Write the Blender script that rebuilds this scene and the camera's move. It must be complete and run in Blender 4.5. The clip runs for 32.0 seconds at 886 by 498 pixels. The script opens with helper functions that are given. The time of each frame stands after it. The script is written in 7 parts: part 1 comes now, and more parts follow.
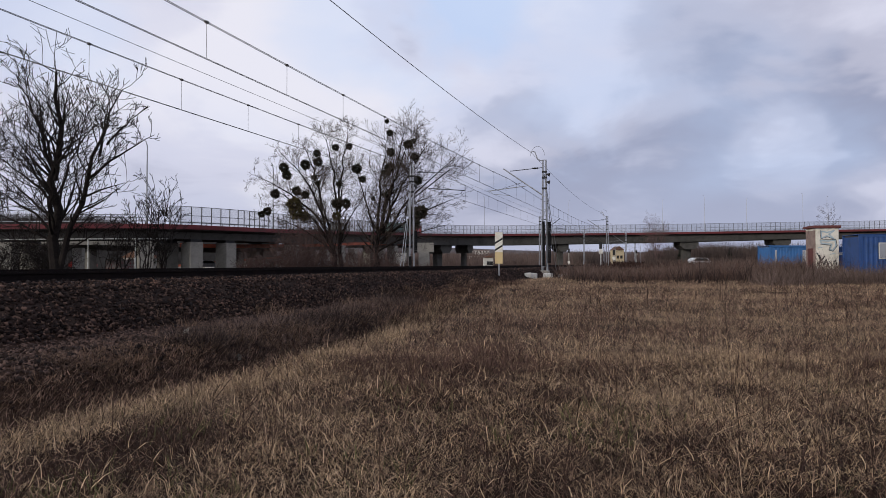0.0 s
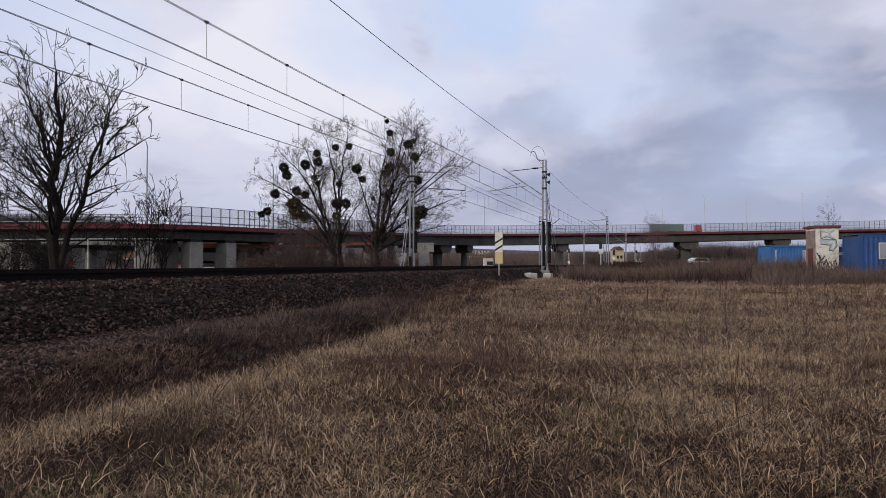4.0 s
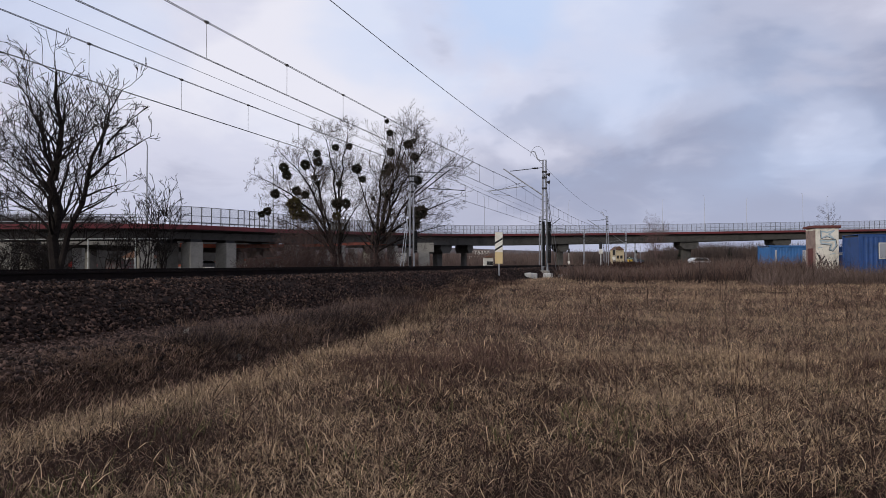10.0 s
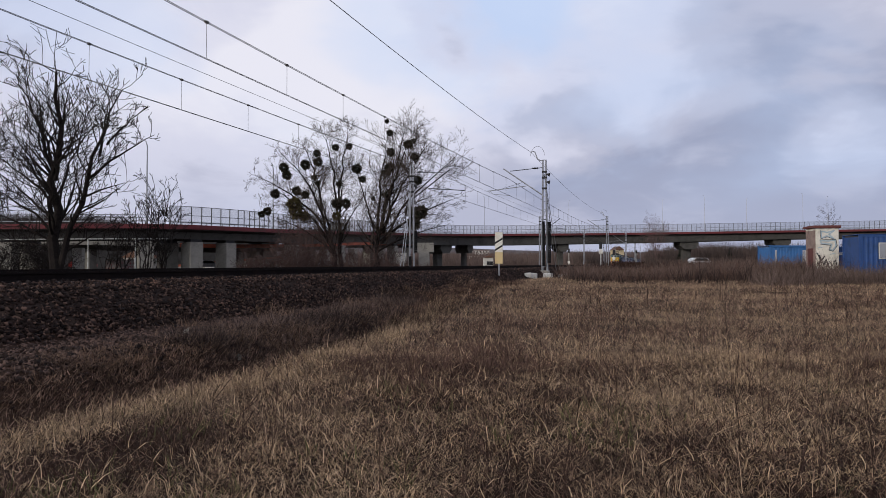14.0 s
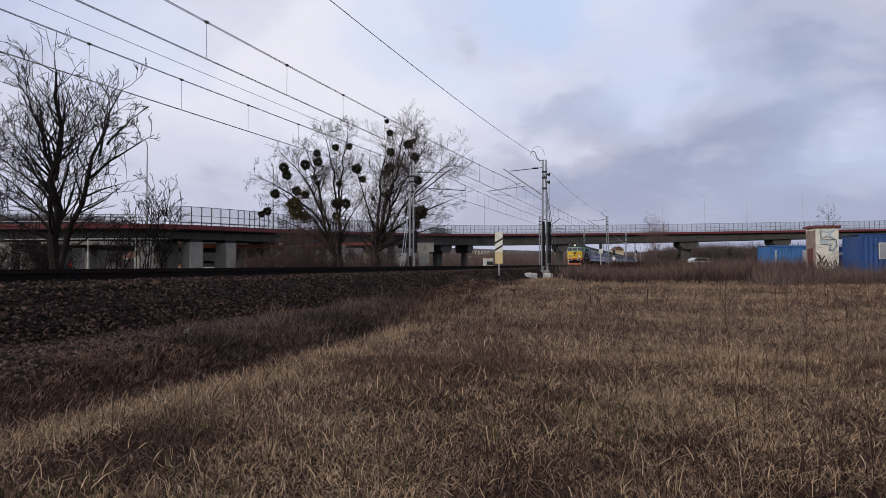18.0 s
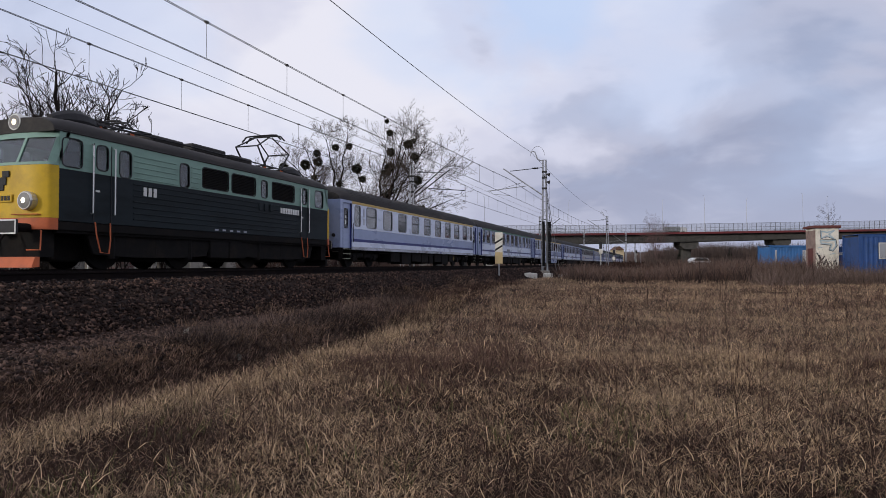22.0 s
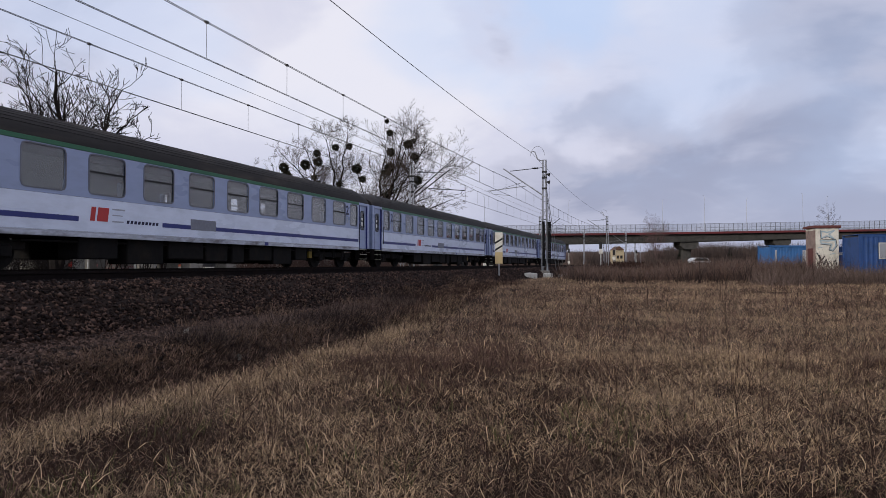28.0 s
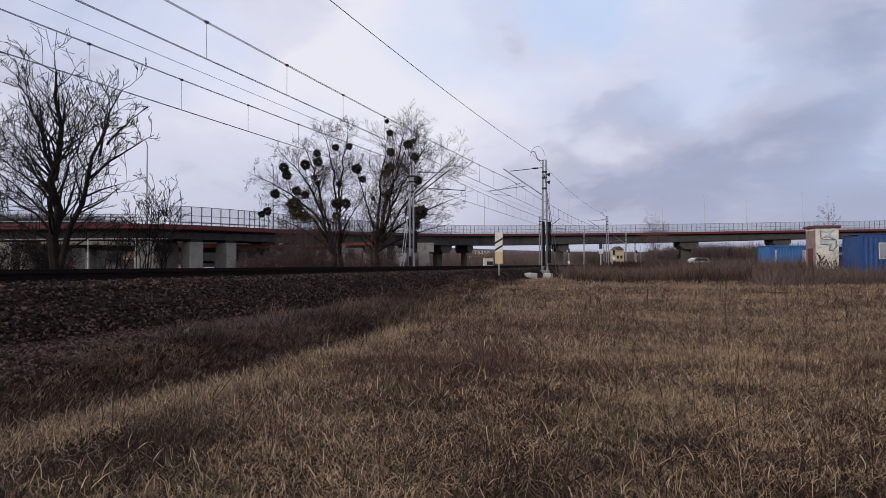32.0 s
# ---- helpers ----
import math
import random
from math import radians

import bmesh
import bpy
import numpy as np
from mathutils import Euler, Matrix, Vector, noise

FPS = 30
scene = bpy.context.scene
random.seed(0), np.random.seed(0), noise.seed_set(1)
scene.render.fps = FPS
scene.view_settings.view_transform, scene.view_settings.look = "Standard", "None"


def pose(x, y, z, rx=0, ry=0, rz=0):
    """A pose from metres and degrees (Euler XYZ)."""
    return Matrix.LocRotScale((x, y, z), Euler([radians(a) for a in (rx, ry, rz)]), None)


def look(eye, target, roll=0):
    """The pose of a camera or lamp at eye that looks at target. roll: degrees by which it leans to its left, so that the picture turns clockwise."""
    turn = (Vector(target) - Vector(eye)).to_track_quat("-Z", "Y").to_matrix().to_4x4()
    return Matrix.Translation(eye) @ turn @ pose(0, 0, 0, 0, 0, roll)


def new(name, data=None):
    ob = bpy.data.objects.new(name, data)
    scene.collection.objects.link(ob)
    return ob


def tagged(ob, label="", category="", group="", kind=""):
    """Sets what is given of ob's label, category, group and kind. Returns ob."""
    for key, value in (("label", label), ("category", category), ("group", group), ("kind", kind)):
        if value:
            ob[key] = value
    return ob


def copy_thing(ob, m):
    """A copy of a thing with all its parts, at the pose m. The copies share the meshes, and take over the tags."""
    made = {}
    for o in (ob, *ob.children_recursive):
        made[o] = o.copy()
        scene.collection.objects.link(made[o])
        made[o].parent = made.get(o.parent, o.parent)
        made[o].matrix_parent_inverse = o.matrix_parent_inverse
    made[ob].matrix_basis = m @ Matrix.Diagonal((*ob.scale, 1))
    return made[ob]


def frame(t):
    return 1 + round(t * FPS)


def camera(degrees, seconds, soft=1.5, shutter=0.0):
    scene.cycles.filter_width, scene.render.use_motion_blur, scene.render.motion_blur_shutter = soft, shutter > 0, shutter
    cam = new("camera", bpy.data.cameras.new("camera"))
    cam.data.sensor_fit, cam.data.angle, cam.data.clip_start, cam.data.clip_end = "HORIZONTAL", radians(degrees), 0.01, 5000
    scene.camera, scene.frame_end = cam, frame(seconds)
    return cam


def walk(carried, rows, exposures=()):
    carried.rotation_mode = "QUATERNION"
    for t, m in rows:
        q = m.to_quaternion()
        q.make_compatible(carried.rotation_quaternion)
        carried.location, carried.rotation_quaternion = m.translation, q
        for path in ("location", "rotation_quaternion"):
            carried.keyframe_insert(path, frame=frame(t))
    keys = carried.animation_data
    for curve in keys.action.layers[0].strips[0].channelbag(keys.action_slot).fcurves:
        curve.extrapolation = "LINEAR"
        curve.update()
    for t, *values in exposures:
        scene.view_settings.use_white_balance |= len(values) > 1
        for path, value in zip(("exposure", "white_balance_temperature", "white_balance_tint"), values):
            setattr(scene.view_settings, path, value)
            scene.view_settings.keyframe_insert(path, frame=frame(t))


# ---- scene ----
# Plan: the tracks run along +Y, the camera stands in a field to their right.
# Rail tops lie at RAIL; near track at NEAR, far track at FAR (lateral X).
CAM_Z = 1.55
RAIL = 1.405
NEAR, FAR = -11.35, -15.95
TURN = 18.8          # the camera's heading, degrees left of the track

cam = camera(69.4, 32.0, soft=0.7)
STAND = pose(0, 0, CAM_Z, 91.36, 0, TURN)
walk(cam, [(0.0, STAND), (32.0, STAND)],
     exposures=[(0.0, 0.0), (32.0, 0.0)])

SIN, COS = math.sin(radians(TURN)), math.cos(radians(TURN))


def site(r, d):
    """Plan place r metres right of the camera's axis and d metres ahead."""
    return (r * COS - d * SIN, r * SIN + d * COS)


# ---- light ----
def cloud_nodes(nt, vec):
    """Broken winter overcast by direction: returns a colour socket."""
    n, l = nt.nodes, nt.links

    def mth(op, a, b=None, c=None):
        m = n.new("ShaderNodeMath")
        m.operation = op
        for i, v in enumerate((a, b, c)):
            if v is None:
                continue
            if isinstance(v, (int, float)):
                m.inputs[i].default_value = v
            else:
                l.new(v, m.inputs[i])
        return m.outputs[0]
    sep = n.new("ShaderNodeSeparateXYZ")
    l.new(vec, sep.inputs[0])
    up = mth("ADD", mth("MAXIMUM", sep.outputs[2], 0.0), 0.34)
    com = n.new("ShaderNodeCombineXYZ")
    l.new(mth("DIVIDE", sep.outputs[0], up), com.inputs[0])
    l.new(mth("DIVIDE", sep.outputs[1], up), com.inputs[1])

    def noise_tex(scale, detail, rough, off, warp=0.0, colour=False):
        mp = n.new("ShaderNodeMapping")
        mp.inputs["Location"].default_value = off
        l.new(com.outputs[0], mp.inputs[0])
        t = n.new("ShaderNodeTexNoise")
        t.inputs["Scale"].default_value = scale
        t.inputs["Detail"].default_value = detail
        t.inputs["Roughness"].default_value = rough
        t.inputs["Distortion"].default_value = warp
        l.new(mp.outputs[0], t.inputs[0])
        return t.outputs[0] if not colour else t.outputs[1]

    def ramp(fac, stops):
        r = n.new("ShaderNodeValToRGB")
        r.color_ramp.interpolation = "EASE"
        while len(r.color_ramp.elements) < len(stops):
            r.color_ramp.elements.new(0.5)
        for e, (p, c) in zip(r.color_ramp.elements, stops):
            e.position, e.color = p, (*c, 1)
        l.new(fac, r.inputs[0])
        return r.outputs[0]
    big = noise_tex(0.62, 4.0, 0.5, SKY_BIG, 0.3)
    fine = noise_tex(2.4, 7.0, 0.55, SKY_FINE, 0.5)
    fine_col = noise_tex(2.2, 4.0, 0.55, SKY_BIG, 0.3, True)
    body = mth("ADD", mth("MULTIPLY", big, 0.55), mth("MULTIPLY", fine, 0.45))

    def mass(right, up_, radius, amp):
        """A soft-edged weight round one direction (right and up of the camera's axis; degrees)."""
        way = Vector((right * COS - SIN, right * SIN + COS, up_)).normalized()
        drop = 1 - math.cos(radians(radius))
        wob = n.new("ShaderNodeVectorMath")
        wob.operation = "MULTIPLY_ADD"
        l.new(fine_col, wob.inputs[0])
        wob.inputs[1].default_value = (2.4 * drop,) * 3
        l.new(vec, wob.inputs[2])
        dot = n.new("ShaderNodeVectorMath")
        dot.operation = "DOT_PRODUCT"
        l.new(wob.outputs[0], dot.inputs[0])
        dot.inputs[1].default_value = way
        mr = n.new("ShaderNodeMapRange")
        mr.interpolation_type = "SMOOTHERSTEP"
        off = 1.2 * drop * (way.x + way.y + way.z)
        mr.inputs[1].default_value, mr.inputs[2].default_value = 1.0 - drop + off, 1.0 + off
        mr.inputs[3].default_value, mr.inputs[4].default_value = 0.0, amp
        l.new(dot.outputs["Value"], mr.inputs[0])
        return mr.outputs[0]
    for row in SKY_MASSES:
        body = mth("ADD", body, mass(*row))
    shade = ramp(body, [(0.26, (0.32, 0.345, 0.48)), (0.40, (0.49, 0.505, 0.64)), (0.53, (0.675, 0.685, 0.825)), (0.72, (0.815, 0.812, 0.91))])
    gap = ramp(noise_tex(1.1, 4.0, 0.45, SKY_GAP, 0.2), [(0.48, (0, 0, 0)), (0.80, (1, 1, 1))])
    blue = n.new("ShaderNodeMixRGB")
    thin = mth("MULTIPLY", gap, 0.32)
    for row in SKY_BLUE:
        thin = mth("ADD", thin, mass(*row))
    l.new(mth("MINIMUM", thin, 0.8), blue.inputs[0])
    l.new(shade, blue.inputs[1])
    blue.inputs[2].default_value = (0.52, 0.66, 0.93, 1)
    low = ramp(sep.outputs[2], [(0.0, (1, 1, 1)), (0.20, (0, 0, 0))])
    hz = n.new("ShaderNodeMixRGB")
    l.new(mth("MULTIPLY", low, 0.62), hz.inputs[0])
    l.new(blue.outputs[0], hz.inputs[1])
    hz.inputs[2].default_value = (0.455, 0.48, 0.63, 1)
    return hz.outputs[0]


SKY_MASSES = [(0.12, 0.24, 24, 0.13), (-0.08, 0.28, 14, 0.07), (-0.25, 0.36, 18, 0.05), (0.615, 0.175, 5, 0.11), (0.66, 0.215, 4, 0.09), (0.70, 0.27, 8, 0.04), (0.47, 0.38, 15, 0.11), (0.66, 0.19, 13, -0.11), (0.10, 0.21, 8, 0.06), (0.08, 0.08, 9, -0.10), (0.46, 0.13, 22, -0.19), (0.62, 0.32, 14, -0.02), (0.20, 0.09, 14, -0.05), (-0.38, 0.20, 20, 0.04), (0.72, 0.11, 9, 0.04)]
SKY_BLUE = [(0.03, 0.43, 12, 0.35), (0.11, 0.41, 8, 0.3), (0.20, 0.40, 16, 0.2), (0.62, 0.22, 8, 0.12), (0.48, 0.40, 16, 0.15), (-0.60, 0.41, 10, 0.35), (0.50, 0.10, 20, 0.12)]
SKY_BIG, SKY_FINE, SKY_GAP = (2.0, 0.4, 0.0), (5.0, 1.0, 0.0), (0.3, 3.1, 0.0)
SUN_EL, SUN_AZ = 17.0, 212.0     # low winter sun behind cloud, degrees; azimuth from +Y, clockwise

world = bpy.data.worlds.new("world")
scene.world = world
world.use_nodes = True
wn = world.node_tree
wn.nodes.clear()
w_out = wn.nodes.new("ShaderNodeOutputWorld")
w_bg = wn.nodes.new("ShaderNodeBackground")
w_bg.inputs[1].default_value = 0.10
w_sky = wn.nodes.new("ShaderNodeTexSky")
w_sky.sky_type = "NISHITA"
w_sky.sun_disc = False
w_sky.sun_elevation, w_sky.sun_rotation = radians(SUN_EL), radians(SUN_AZ)
w_tc = wn.nodes.new("ShaderNodeTexCoord")
w_cl = wn.nodes.new("ShaderNodeVectorMath")
w_cl.operation = "SCALE"
w_cl.inputs["Scale"].default_value = 10.0
wn.links.new(cloud_nodes(wn, w_tc.outputs["Generated"]), w_cl.inputs[0])
w_mix = wn.nodes.new("ShaderNodeMixRGB")
w_mix.inputs[0].default_value = 0.9
wn.links.new(w_sky.outputs[0], w_mix.inputs[1])
wn.links.new(w_cl.outputs[0], w_mix.inputs[2])
wn.links.new(w_mix.outputs[0], w_bg.inputs[0])
wn.links.new(w_bg.outputs[0], w_out.inputs[0])

sun = new("sun", bpy.data.lights.new("sun", "SUN"))
sun.data.energy, sun.data.angle, sun.data.color = 1.5, radians(12), (1.0, 0.93, 0.82)
sa, se = radians(SUN_AZ), radians(SUN_EL)
sun.matrix_world = look((math.sin(sa) * math.cos(se) * 50, math.cos(sa) * math.cos(se) * 50, math.sin(se) * 50), (0, 0, 0))


# ---- materials ----
def mat(name, col, rough=0.8, var=0.25, grain=6.0, metal=0.0, bump=0.0, second=None, big=0.6, rnd=0.0, island=0.0, spec=0.25, stretch=(1, 1, 1)):
    """Base colour broken up at two scales, with relief; second: colour of stains; rnd / island: change from piece to piece."""
    m = bpy.data.materials.new(name)
    m.use_nodes = True
    nt = m.node_tree
    n, l = nt.nodes, nt.links
    b = n["Principled BSDF"]
    b.inputs["Roughness"].default_value, b.inputs["Metallic"].default_value = rough, metal
    b.inputs["Specular IOR Level"].default_value = spec
    tc = n.new("ShaderNodeTexCoord")
    mp = n.new("ShaderNodeMapping")
    mp.inputs["Scale"].default_value = stretch
    l.new(tc.outputs["Object"], mp.inputs[0])

    def tex(scale, detail):
        t = n.new("ShaderNodeTexNoise")
        t.inputs["Scale"].default_value, t.inputs["Detail"].default_value = scale, detail
        t.inputs["Roughness"].default_value = 0.62
        l.new(mp.outputs[0], t.inputs[0])
        return t.outputs[0]
    fine, wide = tex(grain, 5), tex(big, 3)
    add = n.new("ShaderNodeMath")
    add.operation = "ADD"
    l.new(fine, add.inputs[0])
    l.new(wide, add.inputs[1])
    val = n.new("ShaderNodeMapRange")
    val.inputs[1].default_value, val.inputs[2].default_value = 0.7, 1.3
    val.inputs[3].default_value, val.inputs[4].default_value = 1 - var, 1 + var
    l.new(add.outputs[0], val.inputs[0])
    out = val.outputs[0]
    for amount, node, sock in ((rnd, "ShaderNodeObjectInfo", "Random"), (island, "ShaderNodeNewGeometry", "Random Per Island")):
        if amount:
            src = n.new(node)
            mr = n.new("ShaderNodeMapRange")
            mr.inputs[3].default_value, mr.inputs[4].default_value = 1 - amount, 1 + amount
            l.new(src.outputs[sock], mr.inputs[0])
            mul = n.new("ShaderNodeMath")
            mul.operation = "MULTIPLY"
            l.new(out, mul.inputs[0])
            l.new(mr.outputs[0], mul.inputs[1])
            out = mul.outputs[0]
    base = n.new("ShaderNodeMixRGB")
    base.inputs[1].default_value = (*col, 1)
    base.inputs[2].default_value = (*(second or col), 1)
    st = n.new("ShaderNodeMapRange")
    st.inputs[1].default_value, st.inputs[2].default_value = 0.48, 0.66
    l.new(tex(big * 2.3 + 0.2, 6), st.inputs[0])
    l.new(st.outputs[0], base.inputs[0])
    sc = n.new("ShaderNodeVectorMath")
    sc.operation = "SCALE"
    l.new(base.outputs[0], sc.inputs[0])
    l.new(out, sc.inputs["Scale"])
    l.new(sc.outputs[0], b.inputs["Base Color"])
    rr = n.new("ShaderNodeMapRange")
    rr.inputs[3].default_value, rr.inputs[4].default_value = max(0.03, rough - 0.12), min(1, rough + 0.12)
    l.new(wide, rr.inputs[0])
    l.new(rr.outputs[0], b.inputs["Roughness"])
    if bump:
        bp = n.new("ShaderNodeBump")
        bp.inputs["Strength"].default_value, bp.inputs["Distance"].default_value = min(1, bump * 10), bump
        l.new(fine, bp.inputs["Height"])
        l.new(bp.outputs[0], b.inputs["Normal"])
    return m


def glow(name, col, strength):
    m = bpy.data.materials.new(name)
    m.use_nodes = True
    b = m.node_tree.nodes["Principled BSDF"]
    b.inputs["Base Color"].default_value = (*col, 1)
    b.inputs["Emission Color"].default_value = (*col, 1)
    b.inputs["Emission Strength"].default_value = strength
    return m


# ---- mesh tools ----
class Mesh:
    """Collects vertices and faces of one mesh."""

    def __init__(self):
        self.v, self.f = [], []

    def face(self, pts):
        o = len(self.v)
        self.v += [tuple(p) for p in pts]
        self.f.append(tuple(range(o, o + len(pts))))

    def box(self, x0, x1, y0, y1, z0, z1, c=0.0):
        """A box, with its edges chamfered by c."""
        if c <= 0:
            o = len(self.v)
            self.v += [(x, y, z) for x in (x0, x1) for y in (y0, y1) for z in (z0, z1)]
            for q in ((0, 1, 3, 2), (4, 6, 7, 5), (0, 4, 5, 1), (2, 3, 7, 6), (0, 2, 6, 4), (1, 5, 7, 3)):
                self.f.append(tuple(o + i for i in q))
            return
        o = len(self.v)
        lo, hi = (x0, y0, z0), (x1, y1, z1)
        idx = {}
        for k in range(8):
            s = [(k >> a) & 1 for a in range(3)]
            for a in range(3):
                p = [(hi[i] if s[i] else lo[i]) + (0 if i == a else (-c if s[i] else c)) for i in range(3)]
                idx[(k, a)] = len(self.v)
                self.v.append(tuple(p))
        for a in range(3):
            b, d = [(1, 2), (2, 0), (0, 1)][a]
            for s in (0, 1):
                ks = [(s << a) | (i << b) | (j << d) for i, j in ((0, 0), (1, 0), (1, 1), (0, 1))]
                q = [idx[(k, a)] for k in ks]
                self.f.append(tuple(q if s else q[::-1]))
        for a in range(3):
            b, d = [(1, 2), (2, 0), (0, 1)][a]
            for i in (0, 1):
                for j in (0, 1):
                    k0, k1 = (i << b) | (j << d), (1 << a) | (i << b) | (j << d)
                    q = [idx[(k0, b)], idx[(k1, b)], idx[(k1, d)], idx[(k0, d)]]
                    self.f.append(tuple(q if i != j else q[::-1]))
        for k in range(8):
            q = [idx[(k, a)] for a in range(3)]
            flip = bin(k).count("1") % 2
            self.f.append(tuple(q if flip else q[::-1]))

    def tube(self, pts, radii, n=6, caps=True):
        """A round bar through pts; radii one number or one a point."""
        pts = [Vector(p) for p in pts]
        if isinstance(radii, (int, float)):
            radii = [radii] * len(pts)
        o = len(self.v)
        side = None
        for i, p in enumerate(pts):
            d = (pts[min(i + 1, len(pts) - 1)] - pts[max(i - 1, 0)]).normalized()
            if side is None:
                side = d.cross(Vector((0, 0, 1)) if abs(d.z) < 0.9 else Vector((1, 0, 0))).normalized()
            else:
                side = (side - d * side.dot(d)).normalized()
            up = d.cross(side)
            for k in range(n):
                a = 2 * math.pi * k / n
                self.v.append(tuple(p + (side * math.cos(a) + up * math.sin(a)) * radii[i]))
        for i in range(len(pts) - 1):
            for k in range(n):
                a, b = o + i * n + k, o + i * n + (k + 1) % n
                self.f.append((a, a + n, b + n, b))
        if caps:
            self.f.append(tuple(o + k for k in range(n)))
            e = o + (len(pts) - 1) * n
            self.f.append(tuple(e + k for k in reversed(range(n))))

    def prism(self, prof, a, b, axis="y"):
        """The closed outline prof (pairs) drawn out along an axis from a to b."""
        put = {"y": lambda p, t: (p[0], t, p[1]), "x": lambda p, t: (t, p[0], p[1]), "z": lambda p, t: (p[0], p[1], t)}[axis]
        o, n = len(self.v), len(prof)
        self.v += [put(p, a) for p in prof] + [put(p, b) for p in prof]
        for k in range(n):
            self.f.append((o + k, o + (k + 1) % n, o + n + (k + 1) % n, o + n + k))
        self.f.append(tuple(o + k for k in reversed(range(n))))
        self.f.append(tuple(o + n + k for k in range(n)))

    def data(self, name, material, smooth=False):
        me = bpy.data.meshes.new(name)
        me.from_pydata(self.v, [], self.f)
        bm = bmesh.new()
        bm.from_mesh(me)
        if len(self.f) < 4000:
            bmesh.ops.remove_doubles(bm, verts=bm.verts, dist=1e-5)
        if len(self.f) < 20000:
            bmesh.ops.recalc_face_normals(bm, faces=bm.faces)
        bm.to_mesh(me)
        bm.free()
        me.materials.append(material)
        if smooth:
            me.shade_smooth()
            me.set_sharp_from_angle(angle=radians(40))
        return me


def part(name, mesh, material, parent=None, label="", smooth=False):
    """One mesh object, under a thing or a part."""
    ob = new(name, mesh.data(name, material, smooth) if isinstance(mesh, Mesh) else mesh)
    if parent is not None:
        ob.parent = parent
    return tagged(ob, label)


def thing(name, label, category, m=None, group="", kind=""):
    """An empty at the base of a thing, to which its parts are tied."""
    ob = new(name)
    ob.empty_display_size = 0.2
    if m is not None:
        ob.matrix_basis = m
    return tagged(ob, label, category, group, kind)


rng = random.Random(7)

M_EARTH = mat("earth", (0.024, 0.014, 0.010), 0.95, 0.35, 9.0, bump=0.03, second=(0.045, 0.027, 0.018), big=0.35, spec=0.05)
M_BALLAST = mat("ballast_bed", (0.026, 0.018, 0.015), 0.95, 0.5, 14.0, bump=0.04, second=(0.04, 0.026, 0.019), spec=0.1)
M_STONE = mat("ballast_stone", (0.082, 0.049, 0.036), 0.95, 0.3, 20.0, second=(0.075, 0.048, 0.036), island=0.8, spec=0.2)
M_STONE_D = mat("dark_ballast_stone", (0.017, 0.010, 0.008), 0.95, 0.3, 20.0, island=0.7, spec=0.2)
M_RAIL = mat("rail_steel", (0.009, 0.007, 0.007), 0.9, 0.3, 12.0, metal=0.0, second=(0.015, 0.010, 0.008), spec=0.06)
M_CONC = mat("concrete", (0.28, 0.265, 0.23), 0.85, 0.2, 3.0, bump=0.01, second=(0.22, 0.205, 0.18), big=0.25)
# Concrete darkened to carry the shade on deck undersides and pier heads.
M_GIRD = mat("shaded_deck_concrete", (0.085, 0.081, 0.074), 0.85, 0.2, 2.0, second=(0.055, 0.053, 0.048), big=0.12)
M_RED = mat("red_fascia_paint", (0.15, 0.034, 0.038), 0.7, 0.15, 2.0, second=(0.095, 0.03, 0.032), big=0.1)
M_ZINC = mat("galvanised_steel", (0.40, 0.41, 0.43), 0.5, 0.15, 8.0, metal=0.6, second=(0.3, 0.3, 0.31))
M_DARK = mat("dark_steel", (0.03, 0.03, 0.032), 0.6, 0.3, 8.0, metal=0.2)
M_WIRE = mat("copper_wire", (0.06, 0.055, 0.055), 0.5, 0.1, 8.0, metal=0.5)
M_BARK = mat("bark", (0.015, 0.012, 0.011), 0.95, 0.4, 12.0, second=(0.026, 0.021, 0.018), spec=0.1)
M_TWIG = mat("willow_twig", (0.065, 0.05, 0.042), 0.95, 0.3, 12.0, second=(0.085, 0.064, 0.05))


# ---- ground ----
# ballast shoulder, then a gravel path on a low berm, a weedy drop, and the field
PROFILE = [(-400, 0.2), (-60, 0.2), (-24, 0.25), (-20.6, 0.5), (-18.9, 1.18), (-9.7, 1.2), (-9.2, 1.12), (-8.2, 0.48), (-7.9, 0.44), (-6.75, 0.41), (-6.4, 0.33), (-5.85, 0.05), (-5.4, 0.02), (-3.8, 0.0), (400, 0.0)]


def lerp(tab, x):
    for (a, u), (b, v) in zip(tab, tab[1:]):
        if x <= b:
            k = min(1, max(0, (x - a) / (b - a)))
            return u + (v - u) * k
    return tab[-1][1]


def field_rise(y):
    return lerp([(-50, 0.0), (14, 0.0), (34, 0.34), (60, 0.55), (98, 1.2), (400, 1.25)], y)


def ground_z(x, y):
    z = lerp(PROFILE, x)
    if x > -9.2:
        r = field_rise(y + 0.3 * x)
        if x < -3.8:
            k = min(1, max(0, (y - 9) / 18))      # the berm runs out ahead
            flat = lerp([(-9.2, 1.12), (-8.35, 0.52), (-7.5, 0.34), (-5.6, 0.08), (-3.8, 0.0)], x)
            z = z * (1 - k) + flat * k
            r *= min(1, max(0, (x + 8.6) / 2.2))
        z = max(z, min(z + r, 1.12)) if x < -7 else z + r
    if x > -9:
        z += 0.10 * noise.noise((x * 0.22, y * 0.22, 0.0)) * min(1, (x + 9) / 3)
        z += 0.035 * noise.noise((x * 0.9, y * 0.9, 4.0)) * min(1, (x + 9) / 3)
    return z


def grid_lines(stops):
    out = []
    for (a, b, step) in stops:
        v = a
        while v < b - 1e-6:
            out.append(v)
            v += step
    out.append(stops[-1][1])
    return out


